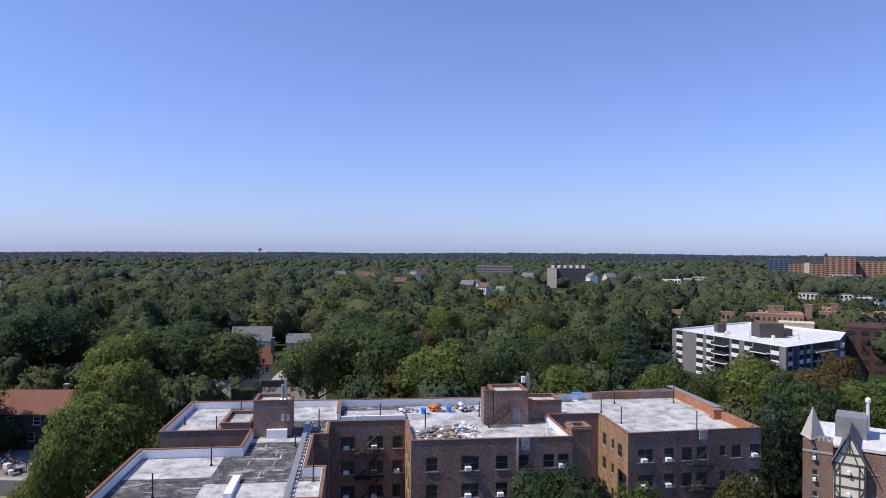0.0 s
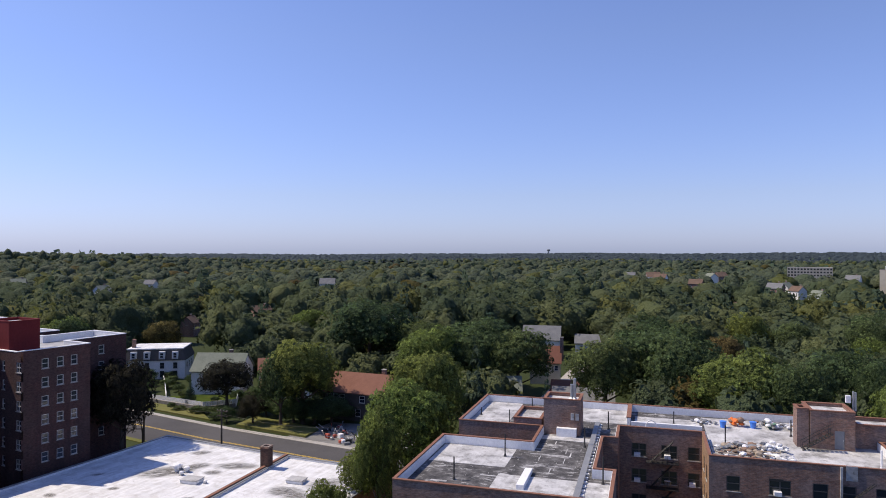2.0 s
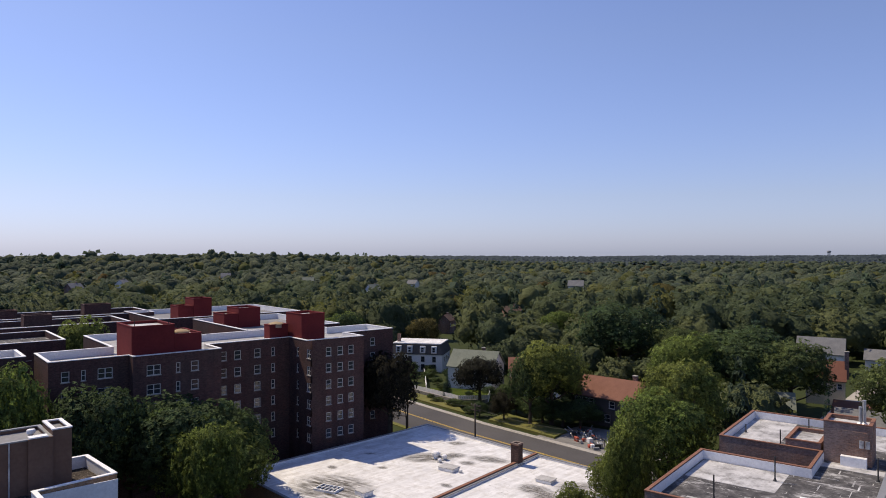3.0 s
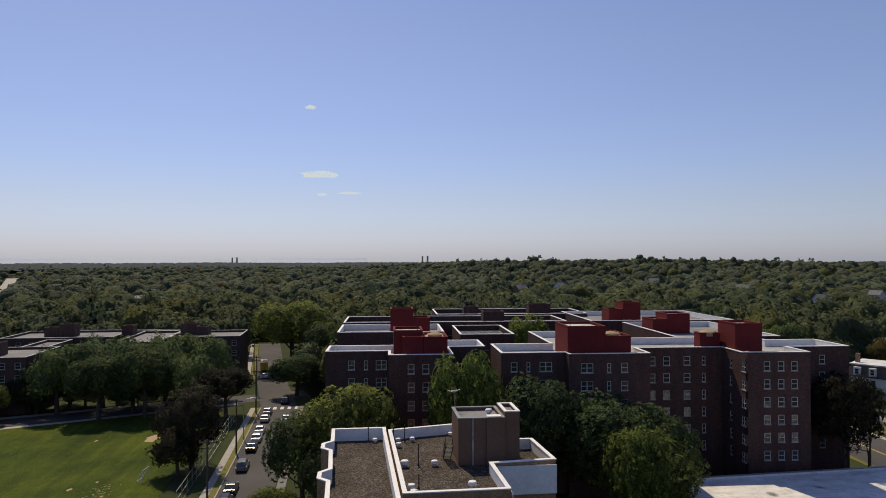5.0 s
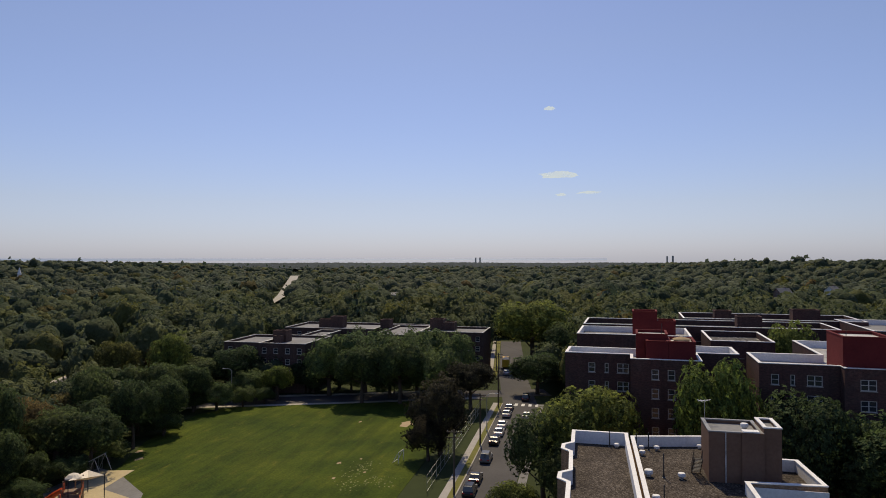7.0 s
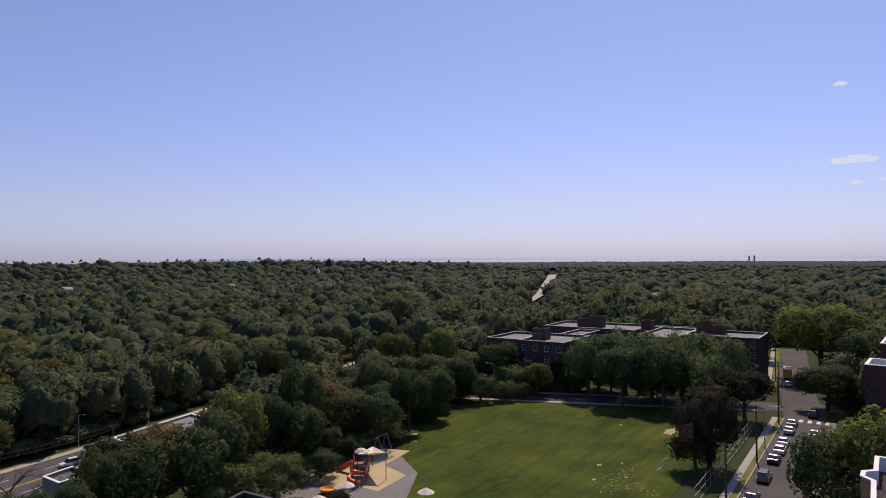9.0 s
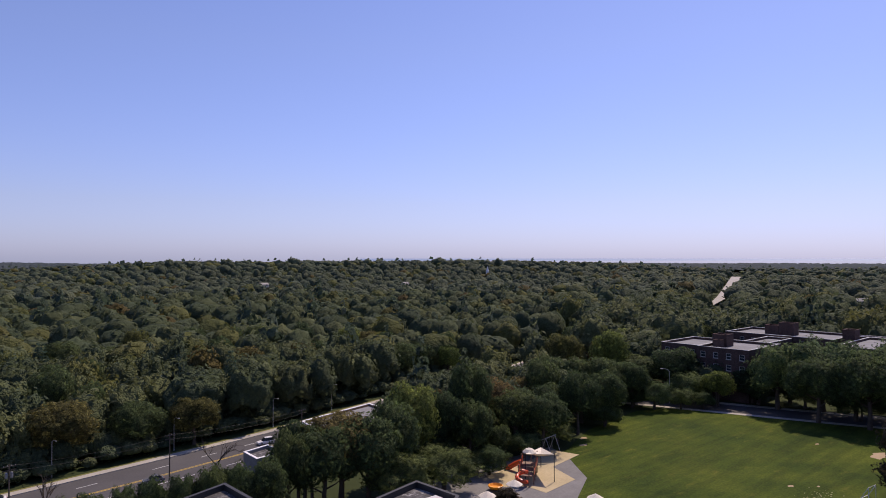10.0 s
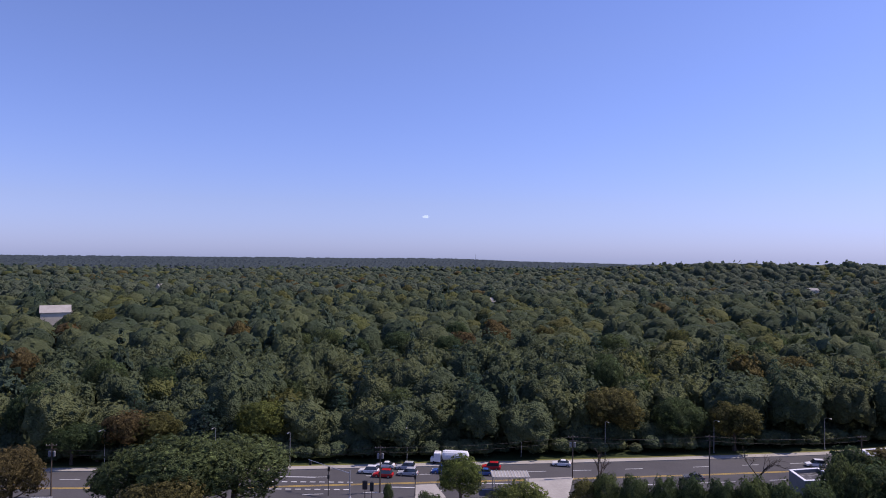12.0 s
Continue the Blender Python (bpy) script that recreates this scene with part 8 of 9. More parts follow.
# shade sail on masts
o = base("shade_sail", pose(-86.5, -69.8, 0.1, 0, 0, 0), "cream shade sail stretched between masts", "shade sail")
for x, y, h in ((0.8, 1.6, 4.6), (-3.6, -4.8, 3.6), (3.0, -2.6, 4.2)):
    bm = bmesh.new()
    tube(bm, (x, y, 0), (x, y, h), 0.07, n=6)
    part("mast", bm, M_BLACKIRON, o)
bm = bmesh.new()
a, b, c, d = Vector((0.8, 1.6, 4.4)), Vector((-3.6, -4.8, 3.4)), Vector((3.0, -2.6, 4.0)), Vector((-0.2, -2.0, 3.2))
for p, q in ((a, b), (b, c), (c, a)):
    f = [bm.verts.new(v) for v in (p, q, d)]
    g = [bm.verts.new(v + Vector((0, 0, -0.04))) for v in (p, q, d)]
    bm.faces.new(f), bm.faces.new(g[::-1])
part("sail", bm, M_CANVAS, o)


def parasol(x, y, label="cream parasol over a picnic table"):
    o = base("parasol", pose(x, y, 0.08), label, "parasol", "parasols")
    bm = bmesh.new()
    tube(bm, (0, 0, 0), (0, 0, 2.5), 0.05, n=6)
    part("pole", bm, M_GALV, o)
    bm = bmesh.new()
    lathe(bm, [(1.3, 2.3), (1.27, 2.34), (0.7, 2.65), (0.05, 3.0)], 8)
    part("canopy", bm, M_CANVAS, o)
    part("table", boxes((-0.8, 0.8, -0.4, 0.4, 0.7, 0.76)), M_WOOD, o)
    for s in (-1, 1):
        part("bench", boxes((-0.8, 0.8, s * 0.8 - 0.15, s * 0.8 + 0.15, 0.42, 0.47)), M_WOOD, o)
        part("leg", boxes((s * 0.6 - 0.05, s * 0.6 + 0.05, -0.9, 0.9, 0.0, 0.42)), M_WOOD, o)


parasol(-75.0, -67.2)
parasol(-79.0, -55.6)
parasol(-68.5, -66.5)
o = base("spring_rider", pose(-76.0, -72.0, 0.08, 0, 0, 30), "orange play boat on the paving", "play boat")
bm = bmesh.new()
lathe(bm, [(0.5, 0.1), (1.0, 0.35), (1.2, 0.75), (1.1, 0.8), (0.8, 0.45)], 10)
part("hull", bm, plain("orange-yellow plastic", (0.85, 0.32, 0.02), 0.4), o)
part("base", boxes((-0.3, 0.3, -0.3, 0.3, 0, 0.1)), M_BLACKIRON, o)
# swings
o = base("swing_frame", pose(-97.2, -79.3, 0.1, 0, 0, 8), "steel swing frame with hanging seats", "swings")
for x in (-3.2, 0, 3.2):
    for s in (-1, 1):
        bm = bmesh.new()
        tube(bm, (x, s * 1.1, 0), (x, 0, 2.7), 0.06, n=6)
        part("leg", bm, M_GALV, o)
bm = bmesh.new()
tube(bm, (-3.4, 0, 2.7), (3.4, 0, 2.7), 0.07, n=6)
part("beam", bm, M_GALV, o)
for x in (-2.2, -1.0, 1.0, 2.2):
    for s in (-0.22, 0.22):
        bm = bmesh.new()
        tube(bm, (x + s, 0, 0.55), (x + s, 0, 2.7), 0.015, n=4)
        part("chain", bm, M_GALV, o)
    part("seat", boxes((x - 0.24, x + 0.24, -0.1, 0.1, 0.5, 0.55)), M_BLACKIRON, o)


# ---- bare trees ----
def bare_tree(x, y, h, spread, label, seed):
    g = np.random.default_rng(seed)
    o = base("bare_tree", pose(x, y, 0), label, "tree", "bare trees")
    bm = bmesh.new()

    def grow(p, d, L, r, n):
        q = p + d * L
        tube(bm, p, q, r, r * 0.65, 5, False)
        if n:
            for _ in range(3):
                e = (d + Vector(g.normal(size=3)) * 0.42 + Vector((0, 0, 0.12))).normalized()
                grow(p.lerp(q, g.uniform(0.55, 1.0)), e, L * g.uniform(0.55, 0.8), r * 0.55, n - 1)
    grow(Vector((0, 0, -0.2)), Vector((0, 0, 1)), h * 0.42, spread * 0.05, 4)
    part("branch", bm, M_BARK, o)


bare_tree(-103.0, 89.0, 7.5, 3.6, "leafless grey tree beside the road", 4)
bare_tree(-20.5, -101.5, 9.0, 4.0, "half-dead tree with bare branches", 5)
bare_tree(-45.0, -104.0, 8.5, 3.4, "leafless tree above the hedge", 9)

# ---- small clouds ----
def _cloud(nd, ln, b):
    b.inputs["Base Color"].default_value = (0.9, 0.9, 0.92, 1)
    lw = nd.new("ShaderNodeTexNoise")
    lw.inputs["Scale"].default_value = 0.012
    tr = nd.new("ShaderNodeBsdfTransparent")
    # the clouds glow by themselves in place of sunlight falling on them
    em = nd.new("ShaderNodeEmission")
    em.inputs["Color"].default_value, em.inputs["Strength"].default_value = (0.66, 0.80, 1.0, 1), 1.15
    ln.new(nd.new("ShaderNodeTexCoord").outputs["Object"], lw.inputs["Vector"])
    ms = nd.new("ShaderNodeMixShader")
    r = ramp(nd, ln, lw.outputs["Fac"], [(0.36, (0.0, 0.0, 0.0)), (0.60, (0.8, 0.8, 0.8))])
    ln.new(r, ms.inputs[0]), ln.new(tr.outputs[0], ms.inputs[1]), ln.new(em.outputs[0], ms.inputs[2])
    ln.new(ms.outputs[0], nd["Material Output"].inputs["Surface"])
M_CLOUD_GLOW = material("cloud", _cloud, 1.0)
g = np.random.default_rng(8)
for az, el, w, h in ((91.98, 7.02, 74, 13), (89.4, 5.5, 44, 5), (91.75, 5.35, 20, 5), (92.7, 12.5, 22, 6), (-176.7, 3.56, 12, 6)):
    d = 4600
    x, y = pol(az, d)
    z = EYE + d * math.tan(radians(el))
    k = d / 1184
    bm = bmesh.new()
    bmesh.ops.create_icosphere(bm, subdivisions=4, radius=1.0)
    for v in bm.verts:
        f = 0.75 + 0.5 * noise.noise(v.co * 2.2 + Vector((az, 0, 0))) + 0.25 * noise.noise(v.co * 5)
        v.co = Vector((v.co.x * w * 0.5 * k, v.co.y * 40, v.co.z * h * 0.5 * k)) * f
    for f in bm.faces:
        f.smooth = True
    o = part("cloud", bm, M_CLOUD_GLOW)
    o.matrix_basis = pose(x, y, z, 0, 0, az)
    tagged(o, "small white fair-weather cloud", "cloud", kind="structure")
# the sea on the horizon
bm = bmesh.new()
shore = [[bm.verts.new((*pol(a, d), z)) for a in range(88, 146, 3)] for d, z in ((4560, 20.0), (4890, 36.0))]
for k in range(len(shore[0]) - 1):
    bm.faces.new((shore[0][k], shore[1][k], shore[1][k + 1], shore[0][k + 1]))
bmesh.ops.recalc_face_normals(bm, faces=bm.faces[:])
tagged(part("sea", bm, plain("hazy sea", (0.17, 0.25, 0.38), 0.6)), "pale blue strip of sea on the horizon", "water", kind="structure")

flat("pavement", [(7.4, -106.3), (4.3, -107), (2.4, -101), (7.0, -99)], M_CONCRETE, "pale concrete corner of the forecourt", 0.13, category="pavement")
flat("pavement", [(-9.1, -100), (-10.4, -110.3), (-18.4, -111.7), (-15.5, -100)], M_CONCRETE, "pale concrete apron beside the avenue", 0.13, category="pavement")

# trees that stand out, one by one
SPECIAL_TREES = []


def grow(kind, x, y, h, r):
    SPECIAL_TREES.append((kind, x, y, h, r))
    tree(kind, x, y, h, r, (x * 37 + y * 17) % 360)


grow("oak2/light", -52.4, 105.7, 18.0, 6.6)
grow("oak1/light", -43.9, 83.1, 17.0, 6.2)
grow("oak4/light", -42.8, 72.3, 15.6, 3.2)
grow("oak1/green", 10.8, 66.1, 14.3, 5.1)
grow("oak2/light", 17.8, 63.5, 13.7, 3.1)
grow("oak3/olive", 28.1, 64.1, 14.6, 3.3)
grow("pine1/pine", 47.6, 98.2, 18.0, 5.3)
grow("oak2/light", 53.8, 116.2, 16.9, 7.0)
grow("oak3/olive", 62.9, 116.1, 15.6, 7.2)
grow("oak1/light", 66.9, 109.1, 15.1, 6.5)
grow("oak3/olive", 43.1, 117.3, 13.4, 3.4)
grow("oak4/green", 51.5, 124.8, 14.4, 6.8)
grow("pine2/pine", 42.8, 133.3, 17.8, 7.7)
grow("pine1/pine", 39.1, 144.8, 18.6, 7.6)
grow("oak1/green", -19.9, 148.7, 19.4, 10.1)
grow("oak2/green", -27.7, 137.2, 17.7, 7.1)
grow("oak4/light", -2.0, 128.0, 18.1, 8.1)
grow("oak3/green", -12.8, 139.4, 18.8, 8.3)
grow("oak1/green", 16.6, 139.0, 17.9, 8.3)
grow("oak2/green", 6.5, 124.8, 17.1, 6.3)
grow("oak3/light", 20.7, 116.2, 16.1, 6.0)
grow("oak2/green", -51.2, 151.6, 16.9, 8.1)
grow("oak1/green", -62.8, 158.0, 18.7, 10.0)
grow("oak4/light", -69.6, 144.1, 17.6, 8.1)
grow("oak1/green", -98.6, 162.4, 22.0, 12.0)
grow("pine1/pine", -32.9, 113.3, 14.6, 1.8)
grow("oak1/light", -85.0, 113.5, 17.0, 7.0)
grow("oak3/light", -65.1, 135.1, 12.1, 7.6)
grow("oak1/green", -60.3, 148.2, 16.7, 8.1)
grow("oak4/copper", -95.9, 78.6, 17.5, 5.0)
grow("oak1/copper", -107.5, 115.8, 10.9, 5.6)
grow("shrub1/copper", -93.5, 108.2, 6.8, 3.1)
grow("pine2/pine", -118.1, 115.3, 5.9, 1.4)
grow("oak2/light", -83.3, 39.0, 13.8, 7.0)
grow("oak1/green", -88.5, 37.2, 16.6, 8.1)
grow("oak3/green", -86.0, 42.7, 14.6, 4.9)
grow("oak1/light", -43.3, 62.5, 9.9, 2.7)
grow("oak2/light", -48.1, 78.4, 9.2, 3.5)
grow("oak3/light", -94.4, 17.3, 22.1, 5.5)
grow("oak1/green", -92.8, 28.2, 18.7, 6.7)
grow("oak2/green", -89.8, 36.6, 15.7, 4.5)
grow("oak2/light", -78.1, 36.1, 15.2, 4.1)
grow("oak1/light", -97.0, 0.9, 17.6, 7.0)
grow("oak4/green", -97.8, -5.6, 13.6, 5.2)
grow("oak2/green", -92.0, -1.8, 10.4, 4.3)
grow("oak2/light", -87.5, -9.0, 6.8, 3.3)
grow("oak3/light", -224.4, -16.7, 21.6, 12.9)
grow("oak3/green", -179.6, -11.9, 10.4, 7.0)
grow("shrub2/copper", -120.2, -25.6, 14.8, 5.8)
grow("shrub2/copper", -116.5, -27.0, 8.0, 4.2)
grow("oak4/copper", -157.8, -26.2, 11.0, 6.2)
grow("oak2/light", -144.5, 40.2, 22.7, 5.8)
grow("shrub1/green", -171.7, -57.2, 18.1, 9.2)
grow("shrub1/green", -166.7, -65.3, 16.5, 7.3)
grow("shrub1/green", -177.6, -44.1, 17.8, 8.0)
grow("shrub1/green", -177.6, -34.8, 17.2, 7.3)
grow("oak3/green", -160.8, -44.5, 15.5, 6.6)
grow("oak1/green", -159.5, -54.0, 14.0, 6.2)
grow("shrub1/green", -176.0, -66.0, 15.5, 6.0)
grow("shrub1/green", -162.5, -36.0, 14.5, 6.2)
grow("shrub1/green", -168.0, -49.2, 16.9, 5.9)
grow("oak1/light", -158.7, -76.1, 8.5, 3.7)
grow("oak3/green", -163.0, -89.6, 12.3, 6.6)
grow("oak1/green", -160.7, -97.5, 9.9, 7.4)
grow("oak4/green", -169.1, -72.5, 9.0, 4.7)
grow("oak2/green", -148.9, -97.5, 9.0, 6.8)
grow("shrub1/green", -144.8, -85.1, 7.1, 4.5)
grow("shrub1/green", -149.6, -80.8, 5.2, 3.2)
grow("shrub1/green", -153.7, -77.2, 4.5, 2.6)
grow("oak2/green", -87.4, 109.3, 14.6, 4.5)
grow("shrub1/green", -100.1, 107.7, 3.5, 2.0)
grow("shrub1/green", -103.9, 108.2, 1.7, 1.3)
grow("shrub1/green", -87.2, 113.3, 5.7, 4.3)
grow("shrub1/green", -82.7, 114.2, 5.4, 4.0)
grow("shrub1/green", -79.2, 115.5, 6.4, 4.7)
grow("shrub1/green", -96.0, 115.3, 3.9, 2.8)
grow("shrub1/green", -120.8, 112.4, 1.2, 1.0)
grow("shrub1/green", -127.8, 123.9, 1.2, 1.0)
grow("shrub1/green", -133.3, 118.0, 1.2, 1.0)
for x, y, h, r in [(-139, 128, 2.6, 2.2), (-143, 133, 2.2, 2.0), (-136, 134, 3.2, 2.4), (-148, 137, 2.4, 2.2), (-133, 126, 2.0, 1.8), (-140, 122, 3.0, 2.4), (-126, 121, 2.0, 1.6),
                   (-113, 125, 2.6, 2.0), (-116, 121, 1.4, 1.2), (-111, 111, 1.8, 2.4), (-106, 111.5, 2.2, 2.6), (-117, 111, 1.2, 1.8), (-146, 127, 3.4, 2.6), (-150, 131, 4.2, 3.0), (-131, 133, 4.6, 2.6)]:
    grow("shrub2/green", x, y, h, r)
grow("shrub1/green", -107.5, 125.2, 3.8, 2.5)
grow("shrub1/green", -168.8, -70.8, 7.6, 5.7)
grow("shrub1/green", -172.4, -61.3, 6.5, 4.8)
grow("shrub1/green", -167.0, -48.9, 7.6, 5.7)
grow("shrub1/green", -180.3, -41.6, 6.3, 4.7)
grow("shrub1/green", -186.8, -35.0, 7.0, 5.2)
grow("shrub1/green", -157.2, -83.5, 7.9, 5.3)
grow("shrub1/green", -144.1, -90.2, 5.4, 4.1)
grow("oak1/green", -121.0, -88.7, 7.7, 4.1)
grow("oak2/green", -111.3, -88.2, 9.5, 4.6)
grow("oak4/green", -129.8, -90.1, 7.5, 4.8)
grow("oak1/olive", -55.1, -83.4, 12.9, 6.0)
grow("oak2/green", -50.0, -86.6, 12.2, 3.6)
grow("oak3/green", -62.9, -81.2, 14.0, 4.4)
grow("oak2/olive", -85.6, -102.4, 9.6, 3.4)
grow("oak4/olive", -104.4, -105.7, 8.2, 4.0)
grow("oak1/green", -87.6, -89.8, 16.6, 4.0)
grow("oak1/olive", -83.8, -96.8, 11.2, 3.8)
grow("oak2/green", -100.8, -89.9, 9.8, 4.8)
grow("oak2/olive", -96.6, -92.4, 12.2, 4.8)
grow("oak3/green", -115.7, -95.5, 13.2, 4.3)
grow("oak3/olive", -112.0, -98.8, 9.6, 4.6)
grow("oak1/green", -132.4, -98.5, 11.8, 4.5)
grow("oak1/green", -128.6, -103.4, 12.3, 4.4)
grow("oak2/green", -136.1, -93.3, 11.9, 4.9)
grow("oak2/green", -133.2, -97.4, 11.1, 4.1)
grow("oak4/green", -142.2, -89.5, 10.5, 4.0)
grow("oak4/green", -139.8, -93.2, 11.0, 4.3)
grow("oak3/green", -87.5, -82.1, 6.1, 2.6)
grow("oak3/green", -83.7, -86.0, 6.8, 2.6)
grow("oak4/green", -74.9, -83.3, 5.8, 2.7)
grow("oak4/green", -71.4, -86.3, 8.0, 2.5)
grow("shrub1/copper", -72.2, -66.3, 2.7, 2.0)
grow("oak4/green", -51.1, -81.3, 12.1, 5.0)
grow("oak2/green", -57.2, -79.6, 12.8, 5.2)
grow("oak3/green", -45.4, -81.4, 12.2, 3.0)
grow("oak1/green", -81.2, -82.8, 11.3, 3.7)
grow("oak1/green", -77.4, -86.5, 13.2, 4.0)
grow("oak3/light", -69.8, -85.0, 15.2, 4.6)
grow("oak4/green", -98.9, -81.3, 10.3, 5.0)
grow("oak4/green", -95.4, -85.4, 10.7, 4.8)
grow("oak2/green", -112.5, -83.4, 12.5, 4.1)
grow("oak2/green", -108.9, -88.0, 9.5, 4.3)
grow("oak3/green", -123.9, -84.6, 11.1, 4.5)
grow("oak3/green", -120.9, -88.8, 9.7, 4.1)
grow("shrub1/green", -69.8, -77.1, 7.2, 5.3)
grow("shrub1/green", -80.6, -77.8, 4.8, 3.6)
grow("shrub1/green", -60.9, -76.8, 8.4, 5.0)
grow("shrub1/green", -91.9, -80.2, 4.9, 3.7)
grow("shrub1/green", -103.7, -81.7, 4.6, 3.4)
grow("shrub1/green", -122.2, -83.6, 5.2, 3.9)
grow("oak2/green", -40.1, -78.4, 10.4, 3.1)
grow("oak1/green", 30.7, -90.0, 11.3, 6.7)
grow("oak1/green", 37.1, -87.5, 12.0, 6.7)
grow("oak2/green", 44.9, -89.4, 9.6, 4.6)
grow("oak3/olive", 36.1, -80.3, 8.9, 5.2)
grow("oak3/olive", 61.0, -89.1, 9.7, 4.1)
grow("oak4/light", 0.3, -97.0, 7.2, 3.4)
grow("oak2/light", -7.3, -85.7, 7.4, 4.0)
grow("shrub1/green", 4.3, -87.9, 5.7, 1.9)
grow("shrub1/green", -20.1, -93.9, 6.9, 2.1)
grow("shrub1/green", -23.5, -92.0, 7.1, 2.1)
grow("shrub1/green", -27.0, -91.1, 7.4, 2.1)
grow("shrub1/green", -30.4, -90.0, 8.0, 2.2)
grow("shrub1/green", -34.0, -88.7, 8.0, 2.2)
grow("shrub1/green", -37.5, -88.4, 8.5, 2.4)
grow("shrub1/green", -41.2, -87.8, 8.2, 2.5)
grow("shrub1/olive", -17.7, -95.4, 5.3, 2.5)
grow("oak1/green", -52.1, -88.5, 10.4, 3.8)
grow("oak2/olive", -51.4, -85.2, 12.0, 3.4)
grow("shrub1/green", 10.6, -96.4, 3.9, 0.7)
grow("oak2/light", 36.3, -120.7, 9.8, 4.5)
grow("pine1/pine", 23.9, -128.8, 9.4, 5.0)
grow("pine2/pine", -1.7, -133.0, 14.5, 5.6)
grow("oak4/green", 13.1, -130.3, 10.4, 4.4)
grow("oak3/olive", -28.5, -130.9, 10.9, 6.2)
grow("oak3/olive", -51.5, -129.1, 8.9, 4.7)
grow("oak2/green", -41.4, -130.6, 9.0, 4.6)
grow("oak3/olive", 55.2, -118.8, 7.7, 4.6)
grow("oak3/olive", 59.2, -116.9, 8.2, 4.6)
grow("oak1/green", 63.8, -115.6, 6.4, 3.8)
grow("oak1/green", 67.3, -113.6, 6.8, 3.8)

# the trees within reach of the eye, each a thing of its own
rng = np.random.default_rng(11)
placed = [(x, y, r) for _, x, y, h, r in SPECIAL_TREES]
KINDS_N = ["oak1/green", "oak2/green", "oak3/green", "oak4/green", "oak1/light", "oak2/light", "oak3/olive", "pine1/pine"]
KINDS_S = ["oak1/green", "oak2/green", "oak3/green", "oak4/green", "oak4/green", "pine1/pine", "pine2/pine", "oak2/light", "oak3/olive"]
count = 0
tries = 0
while count < 110 and tries < 30000:
    tries += 1
    az = rng.uniform(-38, 220)
    d = 60 + 175 * math.sqrt(rng.random())
    x, y = -d * math.sin(radians(az)), d * math.cos(radians(az))
    south = az > 128
    r = rng.uniform(3.4, 5.2) if south else rng.uniform(4.2, 7.2)
    h = rng.uniform(9.5, 14.5) if south else rng.uniform(12, 18)
    if d < 100 or not open_land(x, y, r) or in_view(x, y, r):
        continue
    if any((x - a) ** 2 + (y - b) ** 2 < (0.62 * (r + c)) ** 2 for a, b, c in placed):
        continue
    placed.append((x, y, r))
    tree(str(rng.choice(KINDS_S if south else KINDS_N)), x, y, h, r, rng.uniform(0, 360))
    count += 1

import collections

# the woods farther off, as one mass of leaves
rng = np.random.default_rng(23)
PROTO, BODY = [], []
for i in range(8):
    g = np.random.default_rng(40 + i)
    near, mid, low, coarse = (broadleaf_lumps(g, 4.0, 0.6, 10, 18), dome_lumps(g, 4.0, 0.6, 10, 14), dome_lumps(g, 4.0, 1.0, 10, 8), dome_lumps(g, 4.0, 1.5, 10, 6))
    PROTO.append((sprays(g, near, 400, 0.34), sprays(g, mid, 95, 0.46), sprays(g, low, 22, 0.75), sprays(g, coarse, 6, 1.1)))
    BODY.append((shell(g, near, 3, -0.35, 0.86), shell(g, mid, 3, -0.3, 0.94), shell(g, low, 2, -0.3, 0.96), shell(g, coarse, 2, -0.2, 0.97)))
PINES = [sprays(np.random.default_rng(60 + i), pine_lumps(np.random.default_rng(60 + i), 4.0, 1.0, 10, 9), n, s, 0.5, 0.2) for i, (n, s) in enumerate(((480, 0.5), (150, 0.9), (42, 1.5), (15, 2.4)))]


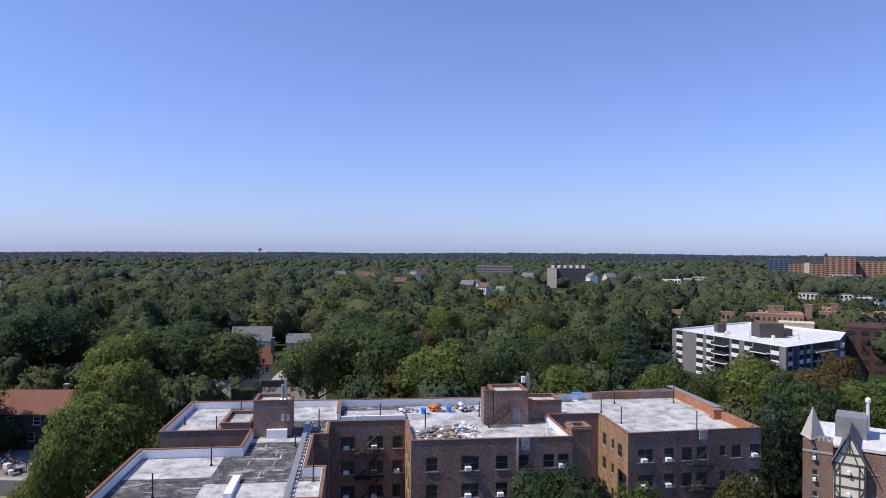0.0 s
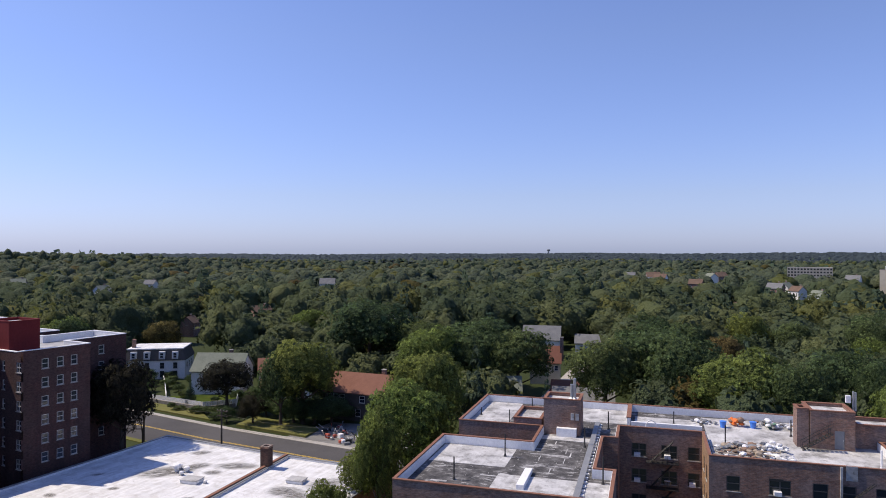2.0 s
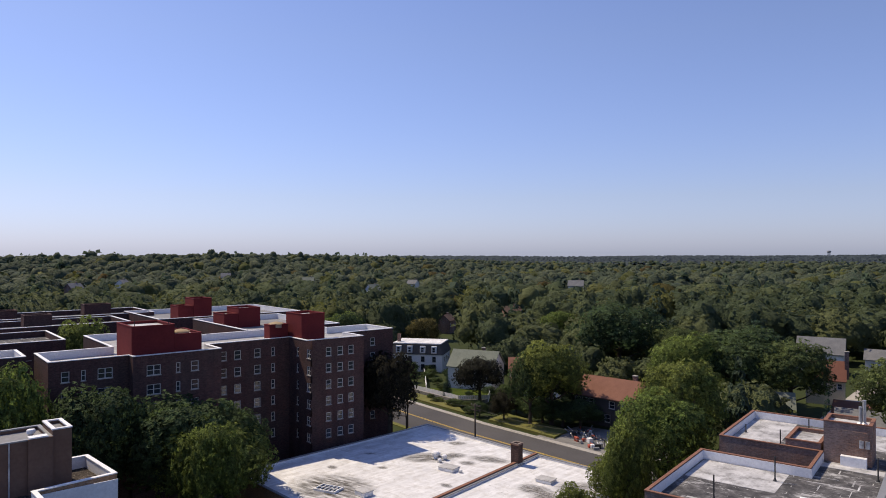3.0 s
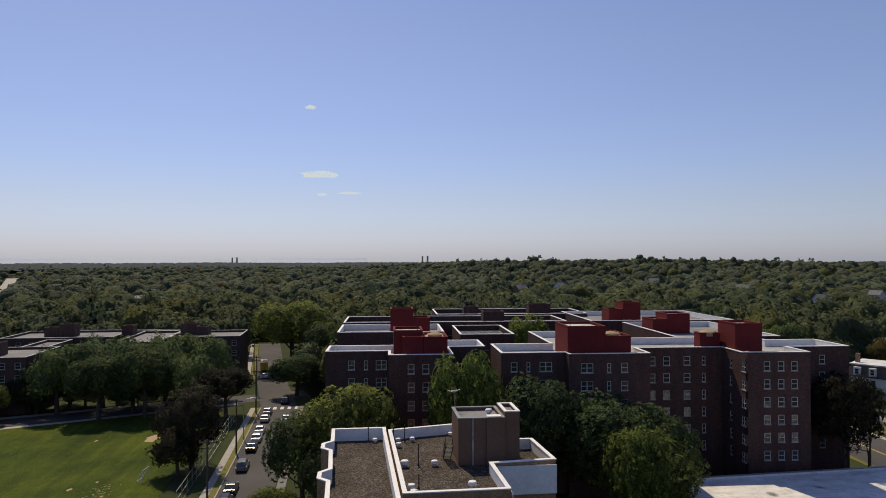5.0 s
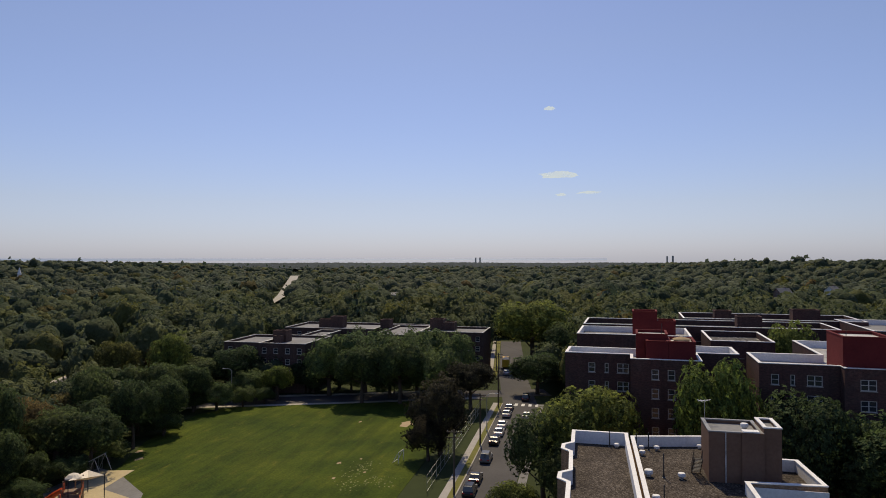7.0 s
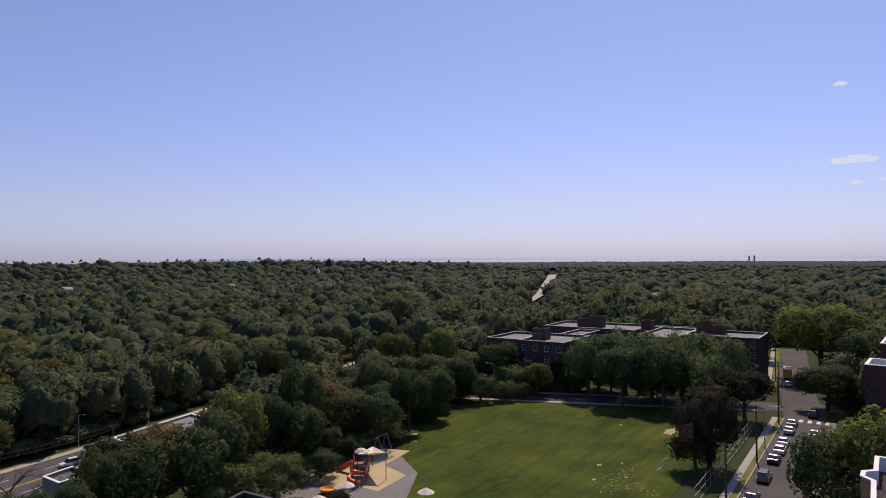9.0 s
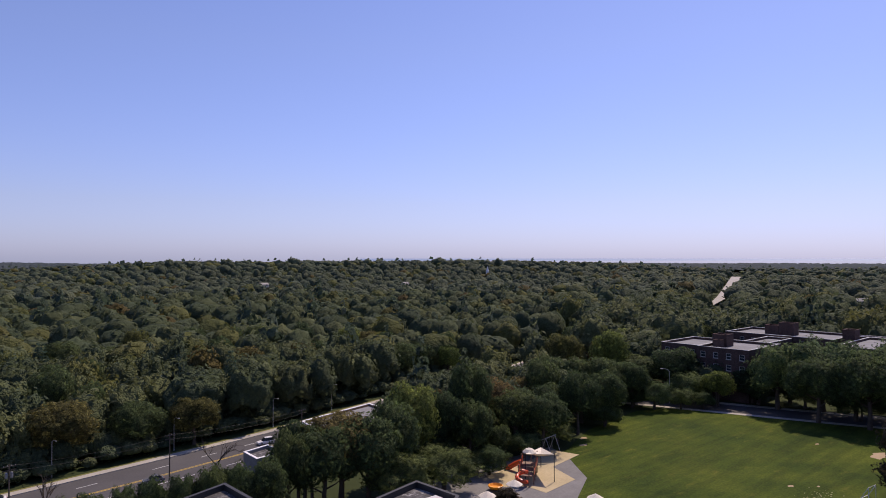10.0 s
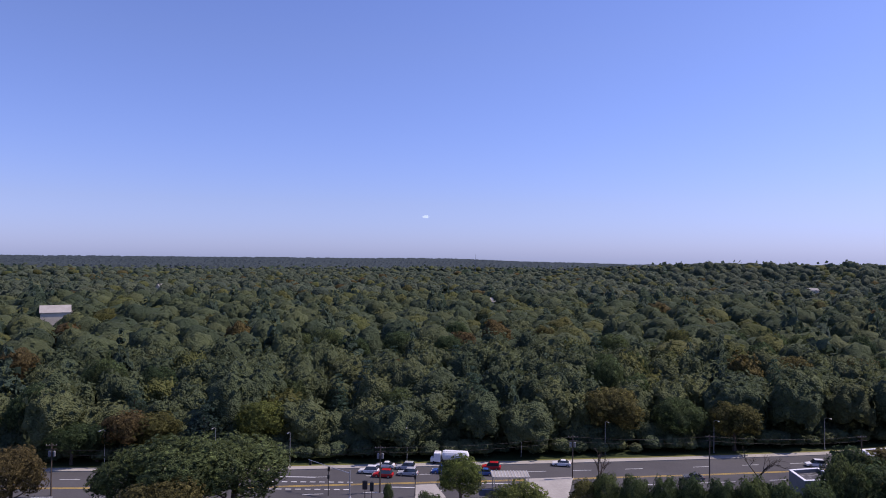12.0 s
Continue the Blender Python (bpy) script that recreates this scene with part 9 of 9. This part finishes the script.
def wood(d0, d1, level, step, r_range, h_range, cap, close=0.8):
    """Trees at random between two distances, no two crowns too close."""
    Vs, idx, tones, bodies = [], [], [], []
    n = int(1.1 * math.radians(262) * (d1 * d1 - d0 * d0) / (step * step))
    grid, size, planted = collections.defaultdict(list), r_range[1] * 3.4, 0
    for _ in range(n):
        if planted >= cap:
            break
        az = rng.uniform(-41, 221)
        d = math.sqrt(rng.uniform(d0 * d0, d1 * d1))
        x, y = -d * math.sin(radians(az)), d * math.cos(radians(az))
        r, h = rng.uniform(*r_range), rng.uniform(*h_range)
        if az >= 128 and d < 1000:
            r, h = r * 1.12, h * 1.12
        if az < 128 and d < 1000:
            r, h = (r * 1.42, h * 1.38) if d > 205 else (r * 1.2, h * 1.12)
        gx, gy = int(x // size), int(y // size)
        if any((x - a) ** 2 + (y - b) ** 2 < (close * (r + c)) ** 2 for i in (-1, 0, 1) for k in (-1, 0, 1) for a, b, c in grid[gx + i, gy + k]):
            continue
        if d < 320 and (not open_land(x, y, r) or any((x - a) ** 2 + (y - b) ** 2 < (0.6 * (r + c)) ** 2 for a, b, c in placed if abs(x - a) < 9)):
            continue
        if not free(x, y, r * 0.8) or in_view(x, y, r):
            continue
        if d > 190 and 113.5 < az < 118 and abs(beside(HIGHWAY, x, y)) < 10 + r * 0.3:
            continue
        if (190 < d < 600 and 114.2 < az < 116.6) or (d > 600 and 113.8 < az < 114.6):
            h = max(3.0, min(h, 33 * (1 - d / 600)))
        grid[gx, gy].append((x, y, r))
        planted += 1
        k = rng.choice(4, p=[0.79, 0.10, 0.03, 0.08])
        lv = 0 if level == 1 and az < 128 and d < 340 else level
        which, tn = rng.integers(8), rng.random()
        P = PINES[lv] if k == 3 else PROTO[which][lv]
        if k == 3:
            r, h = r * 0.8, h * 1.15
        a = rng.uniform(0, 6.28)
        c, s = math.cos(a), math.sin(a)
        M = np.array([[c * r / 4, -s * r / 4, 0], [s * r / 4, c * r / 4, 0], [0, 0, h / 10]])
        foot = np.array([x, y, terr(x, y) - 0.08 * h])
        Vs.append(P @ M.T + foot)
        idx.append(np.full(len(P), k))
        tones.append(np.full(len(P), tn))
        if k != 3:
            v, f, nn = BODY[which][lv]
            nn = nn @ np.linalg.inv(M)
            bodies.append((v @ M.T + foot, f, nn / (np.linalg.norm(nn, axis=1)[:, None] + 1e-9), k, tn))
    me = crown_mesh("woods", np.concatenate(Vs), bodies, [M_LEAF_FAR if level < 2 else M_LEAF_HAZE, M_WOOD_LIGHT, M_WOOD_OLIVE, M_WOOD_NEEDLE], np.concatenate(idx), np.concatenate(tones))
    ob = new("woods", me)
    return tagged(ob, "dense green canopy of distant woods and garden trees", "trees", kind="stuff")


# undergrowth along the wood's edge
Vs, Bs = [], []
edge = offset_line(AVENUE, 5.2)
for a, b in zip(edge, edge[1:]):
    n = int((Vector(b) - Vector(a)).length / 1.9)
    for k in range(n):
        for row in range(3):
            c = Vector(a).lerp(Vector(b), (k + rng.random()) / n)
            s = rng.uniform(1.6, 2.8) + row * 0.5
            which, size, foot = rng.integers(8), np.array([s / 4, s / 4, (s * 1.5 + row * 1.6) / 10]), np.array([c.x + rng.uniform(-1, 1), c.y - row * 3.5 - rng.uniform(0, 2), -0.3])
            Vs.append(PROTO[which][1] * size + foot)
            v, f, nn = BODY[which][1]
            nn = nn / size
            Bs.append((v * size + foot, f, nn / (np.linalg.norm(nn, axis=1)[:, None] + 1e-9), 0, rng.random()))
tagged(new("undergrowth", crown_mesh("undergrowth", np.concatenate(Vs), Bs, [M_LEAF_FAR], None, np.repeat([b[4] for b in Bs], [len(v) for v in Vs]))), "dense dark undergrowth along the edge of the wood", "bushes", kind="stuff")
wood(104, 205, 0, 5.0, (3.6, 6.2), (9, 15), 1300, 0.56)
wood(205, 480, 1, 8.0, (4.6, 8.2), (10, 17), 3000, 0.56)
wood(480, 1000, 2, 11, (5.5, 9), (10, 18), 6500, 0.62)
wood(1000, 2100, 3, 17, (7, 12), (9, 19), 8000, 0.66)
# taller trees on the skyline
TALL, TALL_BODY = [], []
for lo, hi, n in ((122, 167, 80), (40, 87, 60), (-32, 38, 70)):
    for _ in range(n):
        az, d = rng.uniform(lo, hi), rng.uniform(880, 1300)
        x, y = pol(az, d)
        if in_view(x, y, 12):
            continue
        r, h, a = rng.uniform(6, 13), rng.uniform(17, 25), rng.uniform(0, 6.28)
        c, s = math.cos(a), math.sin(a)
        M = np.array([[c * r / 4, -s * r / 4, 0], [s * r / 4, c * r / 4, 0], [0, 0, h / 10]])
        which, foot = rng.integers(8), np.array([x, y, terr(x, y) - 1])
        TALL.append(PROTO[which][2] @ M.T + foot)
        v, f, nn = BODY[which][2]
        nn = nn @ np.linalg.inv(M)
        TALL_BODY.append((v @ M.T + foot, f, nn / (np.linalg.norm(nn, axis=1)[:, None] + 1e-9), 0, rng.random()))
tagged(new("woods", crown_mesh("woods", np.concatenate(TALL), TALL_BODY, [M_LEAF_HAZE], None, np.repeat(rng.random(len(TALL)), [len(v) for v in TALL]))), "taller tree crowns along the skyline", "trees", kind="stuff")
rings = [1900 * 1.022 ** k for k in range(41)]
canopy = sheet("woods", M_FARWOOD_SHADE_HAZE, rings, [radians(-42 + k * 0.17) for k in range(1540)], 8.0, 4.5)
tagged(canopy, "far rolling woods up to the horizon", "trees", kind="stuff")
